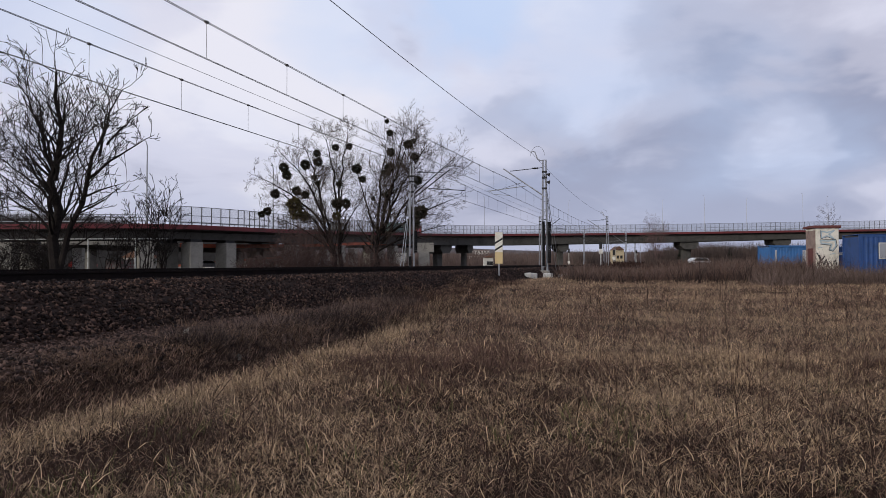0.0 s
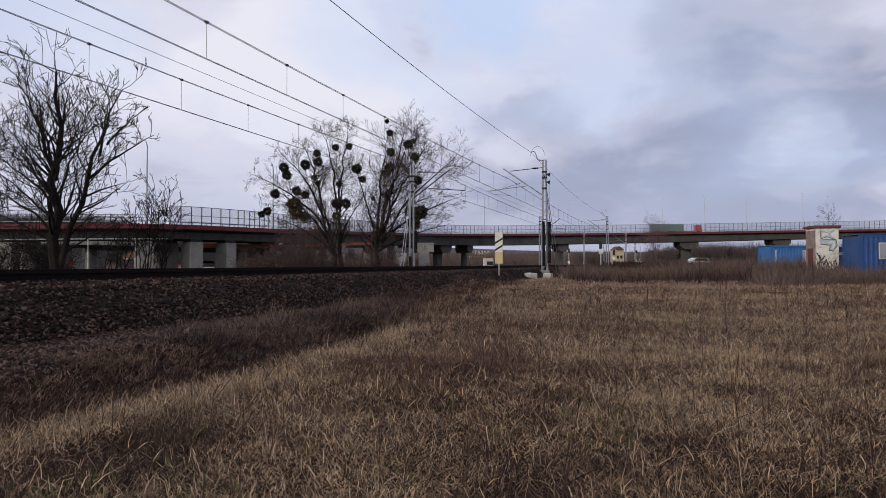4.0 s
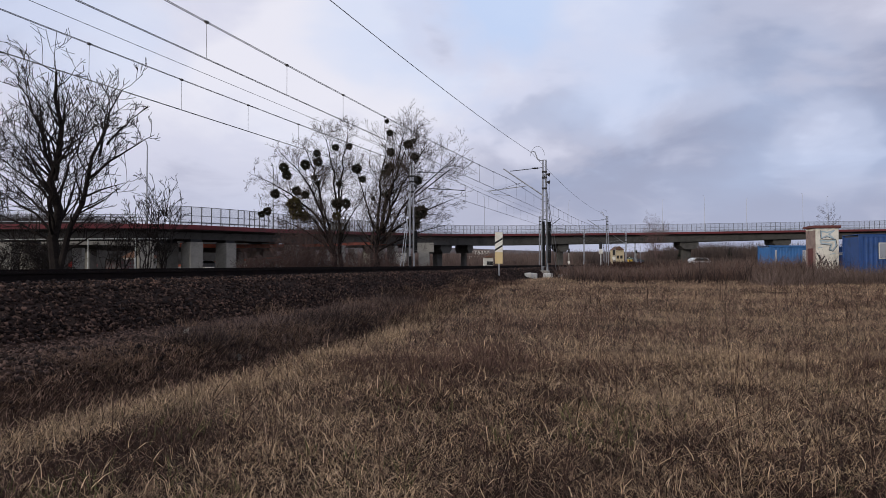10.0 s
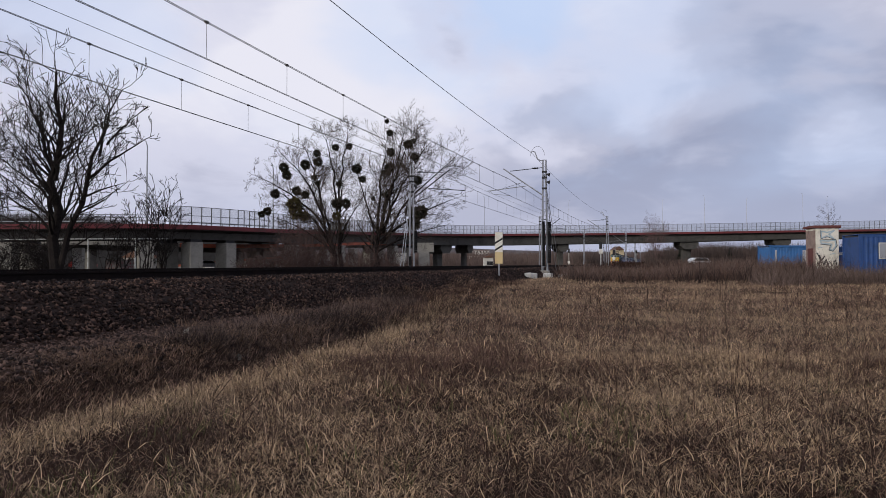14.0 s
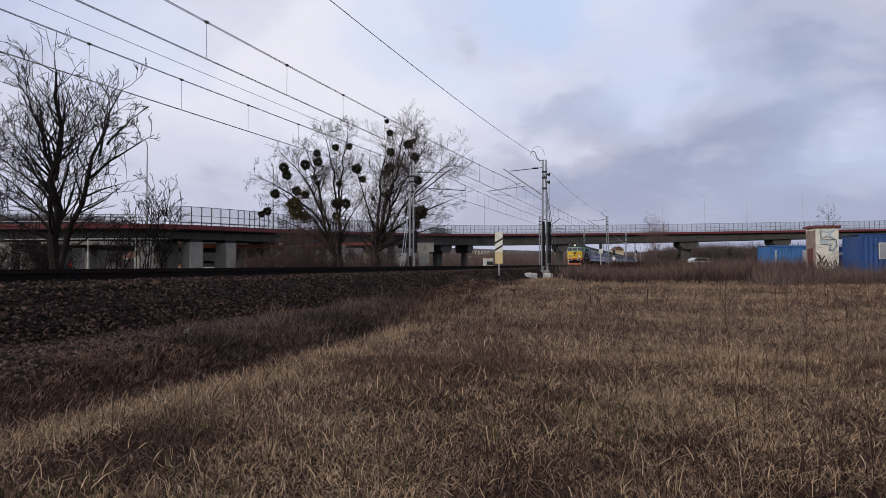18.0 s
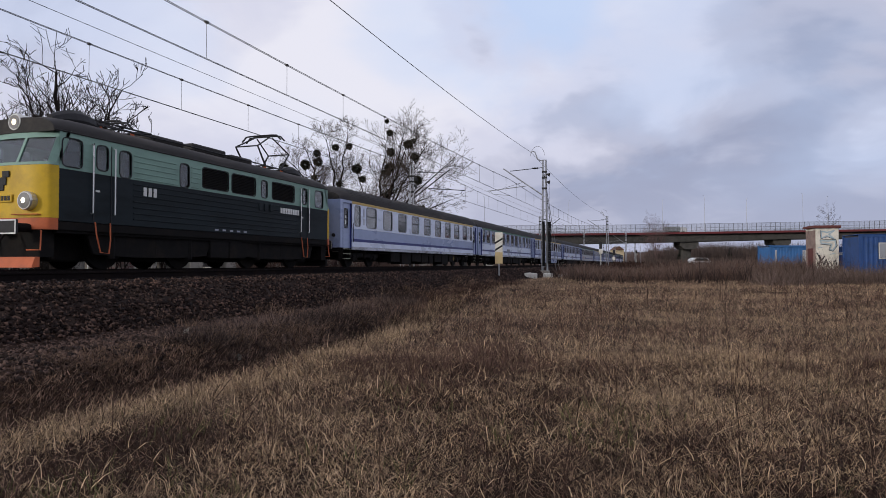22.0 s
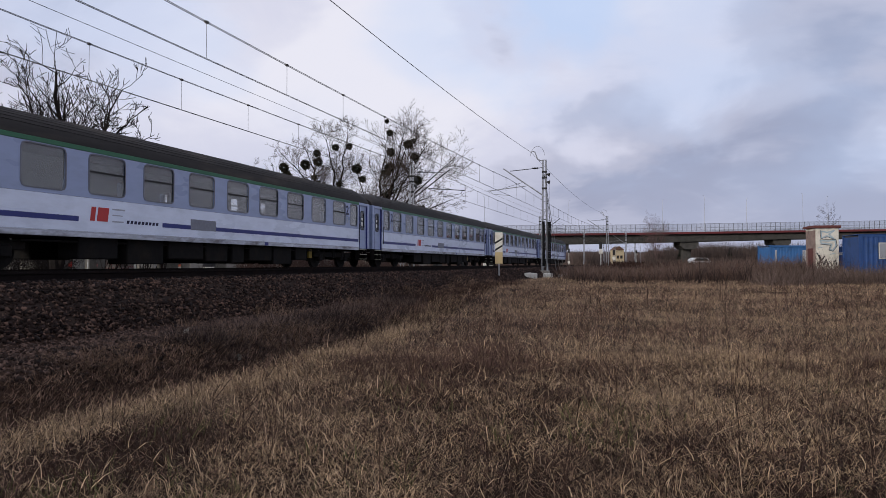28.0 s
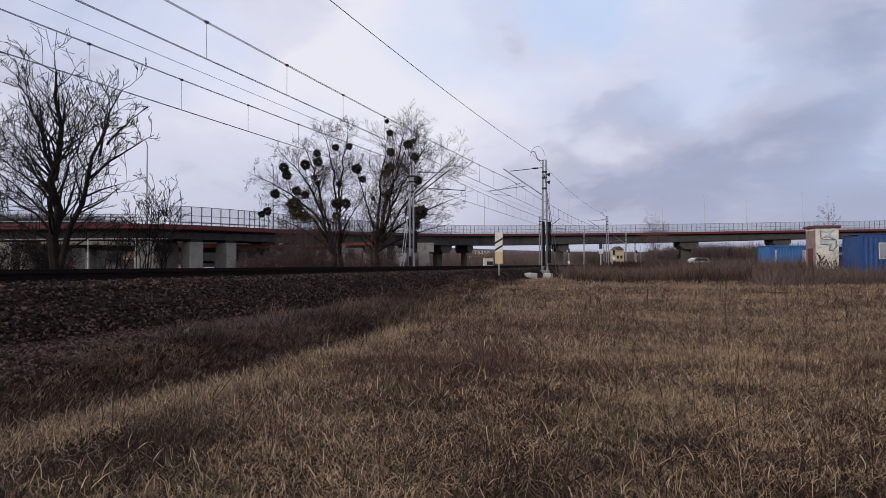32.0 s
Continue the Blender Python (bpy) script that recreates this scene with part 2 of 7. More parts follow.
def build_ground():
    xs = grid_lines([(-2400, -400, 500), (-400, -60, 40), (-60, -24, 6), (-24, -18, 0.6), (-18, -10, 1.0), (-10, -4, 0.25), (-4, 24, 0.6), (24, 80, 4), (80, 400, 40), (400, 2400, 500)])
    ys = grid_lines([(-600, -60, 90), (-60, -6, 6), (-6, 45, 0.6), (45, 140, 3), (140, 400, 20), (400, 4000, 600)])
    m = Mesh()
    for y in ys:
        for x in xs:
            m.v.append((x, y, ground_z(x, y)))
    w = len(xs)
    for j in range(len(ys) - 1):
        for i in range(w - 1):
            m.f.append((j * w + i, j * w + i + 1, (j + 1) * w + i + 1, (j + 1) * w + i))
    ob = part("ground", m, M_EARTH, smooth=True)
    tagged(ob, "dry winter field and railway embankment of brown earth", "ground", kind="structure")
    return ob


build_ground()


# ---- tracks ----
RAIL_PROF = [(-0.07, 0), (0.07, 0), (0.07, 0.015), (0.012, 0.035), (0.012, 0.125), (0.036, 0.14), (0.036, 0.172), (-0.036, 0.172), (-0.036, 0.14), (-0.012, 0.125), (-0.012, 0.035), (-0.07, 0.015)]


def build_track(x, name):
    t = thing(name, "railway track of rusty steel rails on concrete sleepers", "railway track", pose(x, 0, RAIL), "the two parallel tracks")
    for sx in (-0.753, 0.753):
        m = Mesh()
        m.prism([(sx + a, b - 0.172) for a, b in RAIL_PROF], -80, 900)
        part("rail", m, M_RAIL, t)
    return t


tracks = [build_track(NEAR, "railway_track"), build_track(FAR, "railway_track")]


# ---- overhead line ----
MAST_Y = [-12.0, 50.0, 112.0, 174.0, 236.0, 298.0, 360.0]
CONTACT, CARRIER = RAIL + 5.6, RAIL + 7.0


def span_points(x, z, ys, sag, n=10):
    pts = []
    for a, b in zip(ys, ys[1:]):
        for i in range(n):
            k = i / n
            pts.append((x, a + (b - a) * k, z - 4 * sag * k * (1 - k)))
    pts.append((x, ys[-1], z))
    return pts


def wire(x, z, sag, r, n=10):
    m = Mesh()
    m.tube(span_points(x, z, MAST_Y, sag, n), r, 6)
    return m


def build_lines():
    for x, zc in ((NEAR, CARRIER - 0.1), (FAR, CARRIER)):
        t = thing("overhead_line", "thin dark contact wires hung on droppers from carrier cables", "overhead line", pose(x, 0, 0), "overhead wires")
        for sx in (-0.025, 0.025):
            part("contact_wire", wire(sx, CONTACT, 0.02, 0.008), M_WIRE, t)
            part("carrier_cable", wire(sx * 1.2, zc, 0.35, 0.009), M_WIRE, t)
        y = 14.4 if x == FAR else 13.9
        y -= 3.85 * 4
        while y < 172:
            k = ((y - MAST_Y[0]) / 62.0) % 1.0
            if 0.02 < k < 0.98:
                m = Mesh()
                top = zc - 4 * 0.35 * k * (1 - k)
                m.tube([(0, y, CONTACT), (0, y, top)], 0.007, 4)
                d = part("dropper", m, M_WIRE, t)
                c = Mesh()
                c.box(-0.035, 0.035, y - 0.05, y + 0.05, top - 0.03, top + 0.03)
                part("clamp", c, M_WIRE, d)
            y += 3.85
    f = part("feeder_wire", wire(-9.7, 10.44, 0.66, 0.0135, 20), M_WIRE)
    tagged(f, "single dark feeder wire sagging between mast tops", "wire", "overhead wires")
    f = part("earth_wire", wire(-18.7, 9.95, 0.12, 0.010, 14), M_WIRE)
    tagged(f, "single dark earth wire along the far masts", "wire", "overhead wires")


build_lines()


M_WEIGHT = mat("cast_iron", (0.010, 0.010, 0.011), 0.9, 0.3, 8.0, spec=0.1)


def build_mast(side, weights, M_ARM):
    """Twin-channel mast with cantilever; side 1: arms point towards -X."""
    s = -side
    t = thing("catenary_mast", "galvanised steel overhead line mast with tubular cantilever", "mast", group="overhead line masts")
    H = 9.75
    for k in (-1, 1):
        m = Mesh()
        m.tube([(k * 0.19, 0, 0.9), (k * 0.12, 0, H)], [0.085, 0.065], 4)
        part("channel", m, M_ZINC, t)
    for i in range(17):
        z = 1.35 + i * 0.5
        w = 0.19 - 0.08 * (z - 0.9) / (H - 0.9)
        m = Mesh()
        m.box(-w, w, -0.012, 0.012, z - 0.015, z + 0.015)
        part("batten", m, M_ZINC if side > 0 else M_DARK, t)
    b = Mesh()
    b.box(-0.36, 0.36, -0.32, 0.32, 0.6, 1.06, 0.05)
    part("footing", b, M_CONC, t)
    tie = Mesh()
    tie.tube([(s * 0.1, 0, 9.15), (s * 2.75, 0, 8.98)], 0.03, 6)
    part("tie_rod", tie, M_DARK, t)
    ins = Mesh()
    pts, rad = [], []
    for i in range(9):
        pts.append((s * (0.5 + i * 0.06), 0, 9.12))
        rad.append(0.075 if i % 2 else 0.04)
    ins.tube(pts, rad, 8)
    part("insulator", ins, M_DARK, t)
    st = Mesh()
    st.tube([(s * 0.15, 0, 6.97), (s * 3.3, 0, 9.2)], 0.05, 8)
    part("strut", st, M_ARM, t)
    ra = Mesh()
    ra.tube([(s * 1.45, 0, 7.75), (s * 4.6, 0, 7.45)], 0.035, 6)
    part("registration_arm", ra, M_ARM, t)
    sa = Mesh()
    sa.tube([(s * 4.4, 0, 7.47), (s * 4.2, 0, 7.2), (s * 2.75, 0, 7.03)], 0.02, 6)
    part("steady_arm", sa, M_ARM, t)
    dr = Mesh()
    dr.tube([(s * 1.7, 0, 8.05), (s * 3.4, 0, 7.6)], 0.012, 4)
    part("stay_wire", dr, M_WIRE, t)
    hn = Mesh()
    hn.tube([(0, 0, H), (s * 0.3, 0, H - 0.05), (s * 0.55, 0, H + 0.1), (s * 0.75, 0, H + 0.65), (s * 0.95, 0, H + 0.75), (s * 1.1, 0, H + 0.62)], 0.045, 8)
    part("horn", hn, M_ZINC, t)
    arc = Mesh()
    arc.tube([(s * 1.1 * math.cos(a) * 0.5 + s * 0.55, 0, H + 0.35 + 0.75 * math.sin(a)) for a in [math.pi * i / 10 for i in range(11)]], 0.014, 5)
    part("jumper", arc, M_WIRE, t)
    for z in (7.5, 8.35, 8.8):
        c = Mesh()
        c.box(-0.2, 0.2, -0.1, 0.1, z - 0.07, z + 0.07, 0.02)
        part("clamp", c, M_DARK, t)
    if weights:
        for k, y in ((1, 0.0),):
            wz = 1.65 if side > 0 else 2.5
            rod = Mesh()
            rod.tube([(0.36, 0, 4.9), (0.36, 0, 8.2)], 0.015, 5)
            part("tension_cable", rod, M_WIRE, t)
            for i in range(18 if side > 0 else 10):
                w = Mesh()
                w.tube([(0.36, 0, wz + i * 0.18), (0.36, 0, wz + 0.165 + i * 0.18)], 0.13, 10)
                part("weight", w, M_WEIGHT, t)
        for z in (8.0, 8.6):
            q = Mesh()
            q.tube([(0.2, -0.05, z), (0.42, -0.05, z - 0.05)], [0.05, 0.16], 8)
            part("pulley", q, M_DARK, t)
        for gy in (-3.4, -2.7):
            gw = Mesh()
            gw.tube([(0, -0.1, 8.3 if side < 0 else 8.6), (-0.3 * side, gy * (1 if side < 0 else -3), 0.5)], 0.022, 5)
            part("guy_wire", gw, M_ZINC, t)
        bd = Mesh()
        bd.box(-0.16, 0.05, -0.2, -0.16, 1.4, 4.9 if side > 0 else 2.2)
        part("cable_cover", bd, M_WEIGHT, t)
    return t


mast_r = build_mast(1, True, M_ZINC)
mast_r.matrix_basis = pose(-8.6, MAST_Y[1], 0)
plain_r = build_mast(1, False, M_ZINC)
plain_r.matrix_basis = pose(-8.6, MAST_Y[2], 0)
for y in MAST_Y[3:6]:
    copy_thing(plain_r, pose(-8.6, y, 0))
mast_l = build_mast(-1, True, M_DARK)
mast_l.matrix_basis = pose(-19.4, 49.0, 0)
plain_l = build_mast(-1, False, M_DARK)
plain_l.matrix_basis = pose(-19.4, 108.4, 0)
for y in MAST_Y[3:6]:
    copy_thing(plain_l, pose(-19.4, y, 0))


# ---- viaducts ----
M_NET = bpy.data.materials.new("wire_net")
M_NET.use_nodes = True
_n, _l = M_NET.node_tree.nodes, M_NET.node_tree.links
_b = _n["Principled BSDF"]
_b.inputs["Base Color"].default_value, _b.inputs["Roughness"].default_value = (0.22, 0.24, 0.25, 1), 0.7
_t = _n.new("ShaderNodeBsdfTransparent")
_m = _n.new("ShaderNodeMixShader")
_m.inputs[0].default_value = 0.16
_l.new(_t.outputs[0], _m.inputs[1])
_l.new(_b.outputs[0], _m.inputs[2])
_l.new(_m.outputs[0], _n["Material Output"].inputs[0])
M_POST = mat("railing_steel", (0.10, 0.105, 0.11), 0.6, 0.2, 4.0, metal=0.3)


def sweep(path, prof, name):
    """Draws the outline prof (offset across, height over the path's level) along a plan path of (x, y, z)."""
    m = Mesh()
    n = len(prof)
    for i, (x, y, z) in enumerate(path):
        a, b = path[max(0, i - 1)], path[min(len(path) - 1, i + 1)]
        d = Vector((b[0] - a[0], b[1] - a[1], 0)).normalized()
        for off, up in prof:
            m.v.append((x - d.y * off, y + d.x * off, z + up))
    for i in range(len(path) - 1):
        for k in range(n):
            j = (k + 1) % n
            m.f.append((i * n + k, i * n + j, (i + 1) * n + j, (i + 1) * n + k))
    m.f.append(tuple(range(n)))
    m.f.append(tuple((len(path) - 1) * n + k for k in reversed(range(n))))
    return m


def smooth_path(line, step):
    """Even points on a smooth curve through the rows of line; each row (x, y, values...)."""
    P = [np.array(p, float) for p in line]
    out = []
    for i in range(len(P) - 1):
        p0, p1, p2, p3 = P[max(0, i - 1)], P[i], P[i + 1], P[min(len(P) - 1, i + 2)]
        n = max(2, int(np.linalg.norm((p2 - p1)[:2]) / step))
        for k in range(n):
            t = k / n
            out.append(0.5 * (2 * p1 + (p2 - p0) * t + (2 * p0 - 5 * p1 + 4 * p2 - p3) * t * t + (3 * p1 - p0 - 3 * p2 + p3) * t ** 3))
    out.append(P[-1])
    return out


DECK = [(-62.6, 76, 6.31, 4.50), (-53.9, 78, 6.43, 4.65), (-44.7, 80, 6.63, 4.80), (-35.9, 84, 6.81, 4.96), (-29.5, 92, 6.90, 4.96), (-26.0, 104, 7.24, 5.13), (-21.9, 122, 7.90, 5.53), (-15.9, 145, 8.84, 6.15), (-6.5, 168, 9.70, 6.74), (5.8, 182, 10.14, 7.01), (26.1, 190, 10.60, 7.41), (53.8, 193, 11.00, 8.02), (78.9, 192, 11.29, 8.49), (103.2, 190, 11.60, 9.09), (128.6, 186, 11.80, 9.42), (153.3, 180, 12.03, 9.96)]
DECK_PATH = [tuple(p) for p in smooth_path([(*site(r, d), a, b) for r, d, a, b in DECK], 1.35)]


def build_viaduct():
    t = thing("viaduct", "long curved concrete road viaduct with red edge beam and railing", "bridge")
    top = [p[:3] for p in DECK_PATH]
    part("edge_beam", sweep(top, [(-0.15, 0.0), (0.25, 0.0), (0.25, -0.6), (-0.15, -0.6)], "edge"), M_RED, t, "dull red painted edge beam", smooth=False)
    part("edge_beam", sweep(top, [(11.7, 0.0), (12.1, 0.0), (12.1, -0.75), (11.7, -0.75)], "edge"), M_RED, t, "dull red painted edge beam")
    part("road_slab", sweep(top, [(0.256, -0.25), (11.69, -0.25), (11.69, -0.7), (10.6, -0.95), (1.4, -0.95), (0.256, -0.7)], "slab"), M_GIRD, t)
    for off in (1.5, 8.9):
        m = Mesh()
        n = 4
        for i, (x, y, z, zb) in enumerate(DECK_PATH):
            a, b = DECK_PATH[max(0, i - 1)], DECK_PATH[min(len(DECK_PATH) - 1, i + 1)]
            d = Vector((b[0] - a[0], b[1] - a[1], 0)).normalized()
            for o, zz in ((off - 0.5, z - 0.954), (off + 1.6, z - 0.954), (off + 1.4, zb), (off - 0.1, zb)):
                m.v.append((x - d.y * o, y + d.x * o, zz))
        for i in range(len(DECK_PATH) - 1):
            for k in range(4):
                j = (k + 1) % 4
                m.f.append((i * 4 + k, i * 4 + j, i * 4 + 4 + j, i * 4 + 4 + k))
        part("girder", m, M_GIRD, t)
    return t


VIADUCT = build_viaduct()


def post_mesh(h, w):
    m = Mesh()
    m.box(-w, w, -w, w, 0, h)
    return m.data("post", M_POST)


def build_fences():
    N = len(DECK_PATH)
    cut = min(range(N), key=lambda i: (DECK_PATH[i][0] - site(-36, 84)[0]) ** 2 + (DECK_PATH[i][1] - site(-36, 84)[1]) ** 2)
    r = thing("bridge_railing", "low dark steel railing on the viaduct's edge", "railing")
    f = thing("bridge_fence", "tall steel and wire net fence on the viaduct", "fence")
    low, tall = post_mesh(1.15, 0.04), post_mesh(2.45, 0.05)
    for i in range(0, N, 1):
        x, y, z, zb = DECK_PATH[i]
        p = new("post", low if i < cut else tall)
        p.parent = r if i < cut else f
        p.location = (x, y, z)
    lp = [(p[0], p[1], p[2]) for p in DECK_PATH[:cut + 1]]
    hp = [(p[0], p[1], p[2]) for p in DECK_PATH[cut:]]
    for h in (0.35, 0.75, 1.12):
        part("rail", sweep(lp, [(-0.03, h), (0.03, h), (0.03, h + 0.06), (-0.03, h + 0.06)], "r"), M_POST, r)
    for h in (0.25, 1.2, 2.40):
        part("rail", sweep(hp, [(-0.03, h), (0.03, h), (0.03, h + 0.07), (-0.03, h + 0.07)], "r"), M_POST, f)
    part("net", sweep(hp, [(-0.005, 0.05), (0.005, 0.05), (0.005, 1.2), (-0.005, 1.2)], "n"), M_NET, f, "grey wire net")
    part("net", sweep(hp, [(-0.005, 1.28), (0.005, 1.28), (0.005, 2.4), (-0.005, 2.4)], "n"), M_NET, f, "grey wire net")
    back = [(p[0], p[1], p[2]) for p in DECK_PATH]
    g = thing("bridge_railing", "light steel guard rail along the viaduct's far edge", "railing")
    for h in (0.5, 1.05):
        part("rail", sweep(back, [(11.8, h), (11.9, h), (11.9, h + 0.12), (11.8, h + 0.12)], "r"), M_ZINC, g)
    for i in range(0, N, 3):
        x, y, z, zb = DECK_PATH[i]
        a, b = DECK_PATH[max(0, i - 1)], DECK_PATH[min(N - 1, i + 1)]
        d = Vector((b[0] - a[0], b[1] - a[1], 0)).normalized()
        p = new("post", low)
        p.parent = g
        p.location = (x - d.y * 11.85, y + d.x * 11.85, z)


build_fences()


def pier_place(r, d):
    """The deck's nearest station to a plan place, with its direction."""
    x, y = site(r, d)
    i = min(range(1, len(DECK_PATH) - 1), key=lambda k: (DECK_PATH[k][0] - x) ** 2 + (DECK_PATH[k][1] - y) ** 2)
    a, b = DECK_PATH[i - 1], DECK_PATH[i + 1]
    return DECK_PATH[i], math.degrees(math.atan2(b[1] - a[1], b[0] - a[0]))


for r, d, w, hammer in ((-53.2, 78.2, 1.6, 0), (-39.2, 83, 1.9, 0), (-33.0, 87, 1.9, 0), (-29.5, 92, 2.0, 0), (-24.5, 111, 2.0, 0), (-19, 133, 2.0, 0), (-10, 160, 1.9, 0), (3.4, 179, 2.0, 1), (9.2, 184, 0.9, 1), (36.9, 191.5, 1.6, 1), (74.3, 192, 2.6, 1), (102.2, 190.3, 2.4, 1), (127, 186, 2.4, 1)):
    (x, y, z, zb), yaw = pier_place(r, d)
    t = thing("bridge_pier", "grey concrete viaduct pier with widened head" if hammer else "grey rectangular concrete viaduct pier", "bridge pier", pose(x, y, 0, 0, 0, yaw), "viaduct piers")
    if hammer:
        m = Mesh()
        m.box(-w / 2, w / 2, 4.9, 7.1, -0.3, zb - 2.2, 0.15)
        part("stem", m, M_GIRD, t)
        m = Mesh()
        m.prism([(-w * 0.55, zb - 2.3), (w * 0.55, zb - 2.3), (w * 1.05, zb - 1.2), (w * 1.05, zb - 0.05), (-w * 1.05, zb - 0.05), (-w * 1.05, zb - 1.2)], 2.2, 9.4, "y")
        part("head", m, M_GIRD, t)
    else:
        for o in (1.2, 8.2):
            m = Mesh()
            m.box(-w / 2, w / 2, o, o + 2.2, -0.3, zb - 0.35, 0.08)
            part("column", m, M_CONC, t)
            m = Mesh()
            m.box(-w / 2 + 0.15, w / 2 - 0.15, o + 0.2, o + 2.0, zb - 0.35, zb, 0.02)
            part("bearing", m, M_DARK, t)

# lower slip ramp behind the viaduct
RAMP = [(-84, 90, 5.1), (-70, 92.5, 5.1), (-58, 94, 5.08), (-49, 97, 5.0), (-42, 102, 4.9), (-36, 107, 4.86), (-29, 113, 5.1), (-24, 123, 5.5), (-18, 142, 6.4), (-10, 172, 7.2), (0, 196, 8.0)]
RAMP_PATH = [tuple(p) for p in smooth_path([(*site(r, d), z) for r, d, z in RAMP], 3.0)]
M_ORANGE = mat("orange_beam_paint", (0.42, 0.11, 0.06), 0.7, 0.15, 2.0, second=(0.3, 0.085, 0.05), big=0.2)
ramp = thing("slip_ramp", "lower concrete slip ramp with orange-red edge", "bridge")
cut = min(range(len(RAMP_PATH)), key=lambda i: abs(RAMP_PATH[i][0] * COS + RAMP_PATH[i][1] * SIN + 43))
part("edge_beam", sweep(RAMP_PATH[:cut + 1], [(0, 0), (0.3, 0), (0.3, -0.6), (0, -0.6)], "e"), M_CONC, ramp, "bare grey concrete edge beam")
part("edge_beam", sweep(RAMP_PATH[cut:], [(0, 0), (0.3, 0), (0.3, -0.6), (0, -0.6)], "e"), M_ORANGE, ramp, "faded orange edge beam")
part("road_slab", sweep(RAMP_PATH, [(0.304, -0.1), (9, -0.1), (9, -1.25), (0.9, -1.25), (0.304, -0.7)], "s"), M_GIRD, ramp)
for i in (6, 9, 12, 15, 18, 21, 25, 30, 36):
    x, y, z = RAMP_PATH[min(i, len(RAMP_PATH) - 1)]
    m = Mesh()
    m.box(x - 0.8, x + 0.8, y + 2, y + 3.4, -0.3, z - 1.25, 0.08)
    part("pier", m, M_CONC, ramp)
for k, h in ((0.15, 0.45), (0.15, 0.95)):
    part("hand_rail", sweep(RAMP_PATH, [(k, h), (k + 0.05, h), (k + 0.05, h + 0.06), (k, h + 0.06)], "h"), M_POST, ramp)


def build_drain():
    """White drain pipe slung below the girder, with hangers and two downpipes."""
    t = thing("drain_pipe", "white plastic drain pipe slung under the viaduct girder", "pipe")
    run = [p for p in DECK_PATH if -57 < p[0] * COS + p[1] * SIN < -35.5 and p[1] * COS - p[0] * SIN < 90]
    pts = []
    for i, (x, y, z, zb) in enumerate(run):
        a, b = run[max(0, i - 1)], run[min(len(run) - 1, i + 1)]
        d = Vector((b[0] - a[0], b[1] - a[1], 0)).normalized()
        pts.append(Vector((x - d.y * 1.15, y + d.x * 1.15, zb - 0.06)))
    m = Mesh()
    m.tube(pts, 0.075, 8)
    part("pipe", m, M_PIPE, t)
    for p in pts[::2]:
        c = Mesh()
        c.box(p.x - 0.1, p.x + 0.1, p.y - 0.03, p.y + 0.03, p.z - 0.1, p.z + 0.18, 0.01)
        part("hanger", c, M_DARK, t)
    for k in (len(pts) // 2, len(pts) - 4):
        p = pts[k]
        m = Mesh()
        m.tube([p, p + Vector((0.2, -0.15, -0.35)), p + Vector((0.2, -0.15, -0.9)), Vector((p.x + 0.2, p.y - 0.15, 0.1))], 0.06, 8)
        part("downpipe", m, M_PIPE, t)


M_PIPE = mat("white_pipe", (0.62, 0.63, 0.60), 0.5, 0.1, 3.0, second=(0.45, 0.45, 0.42))
build_drain()


def street_lamp(h, arm, q=1.0):
    t = thing("street_lamp", "tall slim grey street lamp on the viaduct", "street lamp", group="street lamps on the viaduct")
    m = Mesh()
    m.tube([(0, 0, 0), (0, 0, h - 0.8), (-arm * 0.15, 0, h - 0.2), (-arm * 0.5, 0, h), (-arm, 0, h + 0.05)], [0.11 * q, 0.075 * q, 0.06 * q, 0.055 * q, 0.05 * q], 6)
    part("pole", m, M_ZINC, t)
    m = Mesh()
    m.box(-arm - 0.7 * q ** 2, -arm + 0.05, -0.16 * q, 0.16 * q, h - 0.02, h + 0.13 * q, 0.02)
    part("lamp_head", m, M_ZINC, t)
    return t


lamp0 = None
for r, d, off, turn in ((-38.4, 83, 0.9, 20), (-26.6, 102, 0.9, 20), (12.3, 186, 0.9, 10), (41.7, 191, 11.3, 180), (78.6, 192, 0.9, 0), (69.0, 192, 11.3, 180), (95.6, 190.6, 11.3, 180), (107.3, 190, 0.9, 0), (117.5, 188, 11.3, 180)):
    (x, y, z, zb), yaw = pier_place(r, d)
    a = radians(yaw)
    m = pose(x - math.sin(a) * off, y + math.cos(a) * off, z - 0.26, 0, 0, yaw + turn)
    if d < 110:
        lamp = street_lamp(11.3 if d < 100 else 10.2, 1.3)
        lamp.matrix_basis = m
    elif lamp0 is None:
        lamp0 = street_lamp(11.2, 0.25, 0.5)
        lamp0.matrix_basis = m
    else:
        copy_thing(lamp0, m)


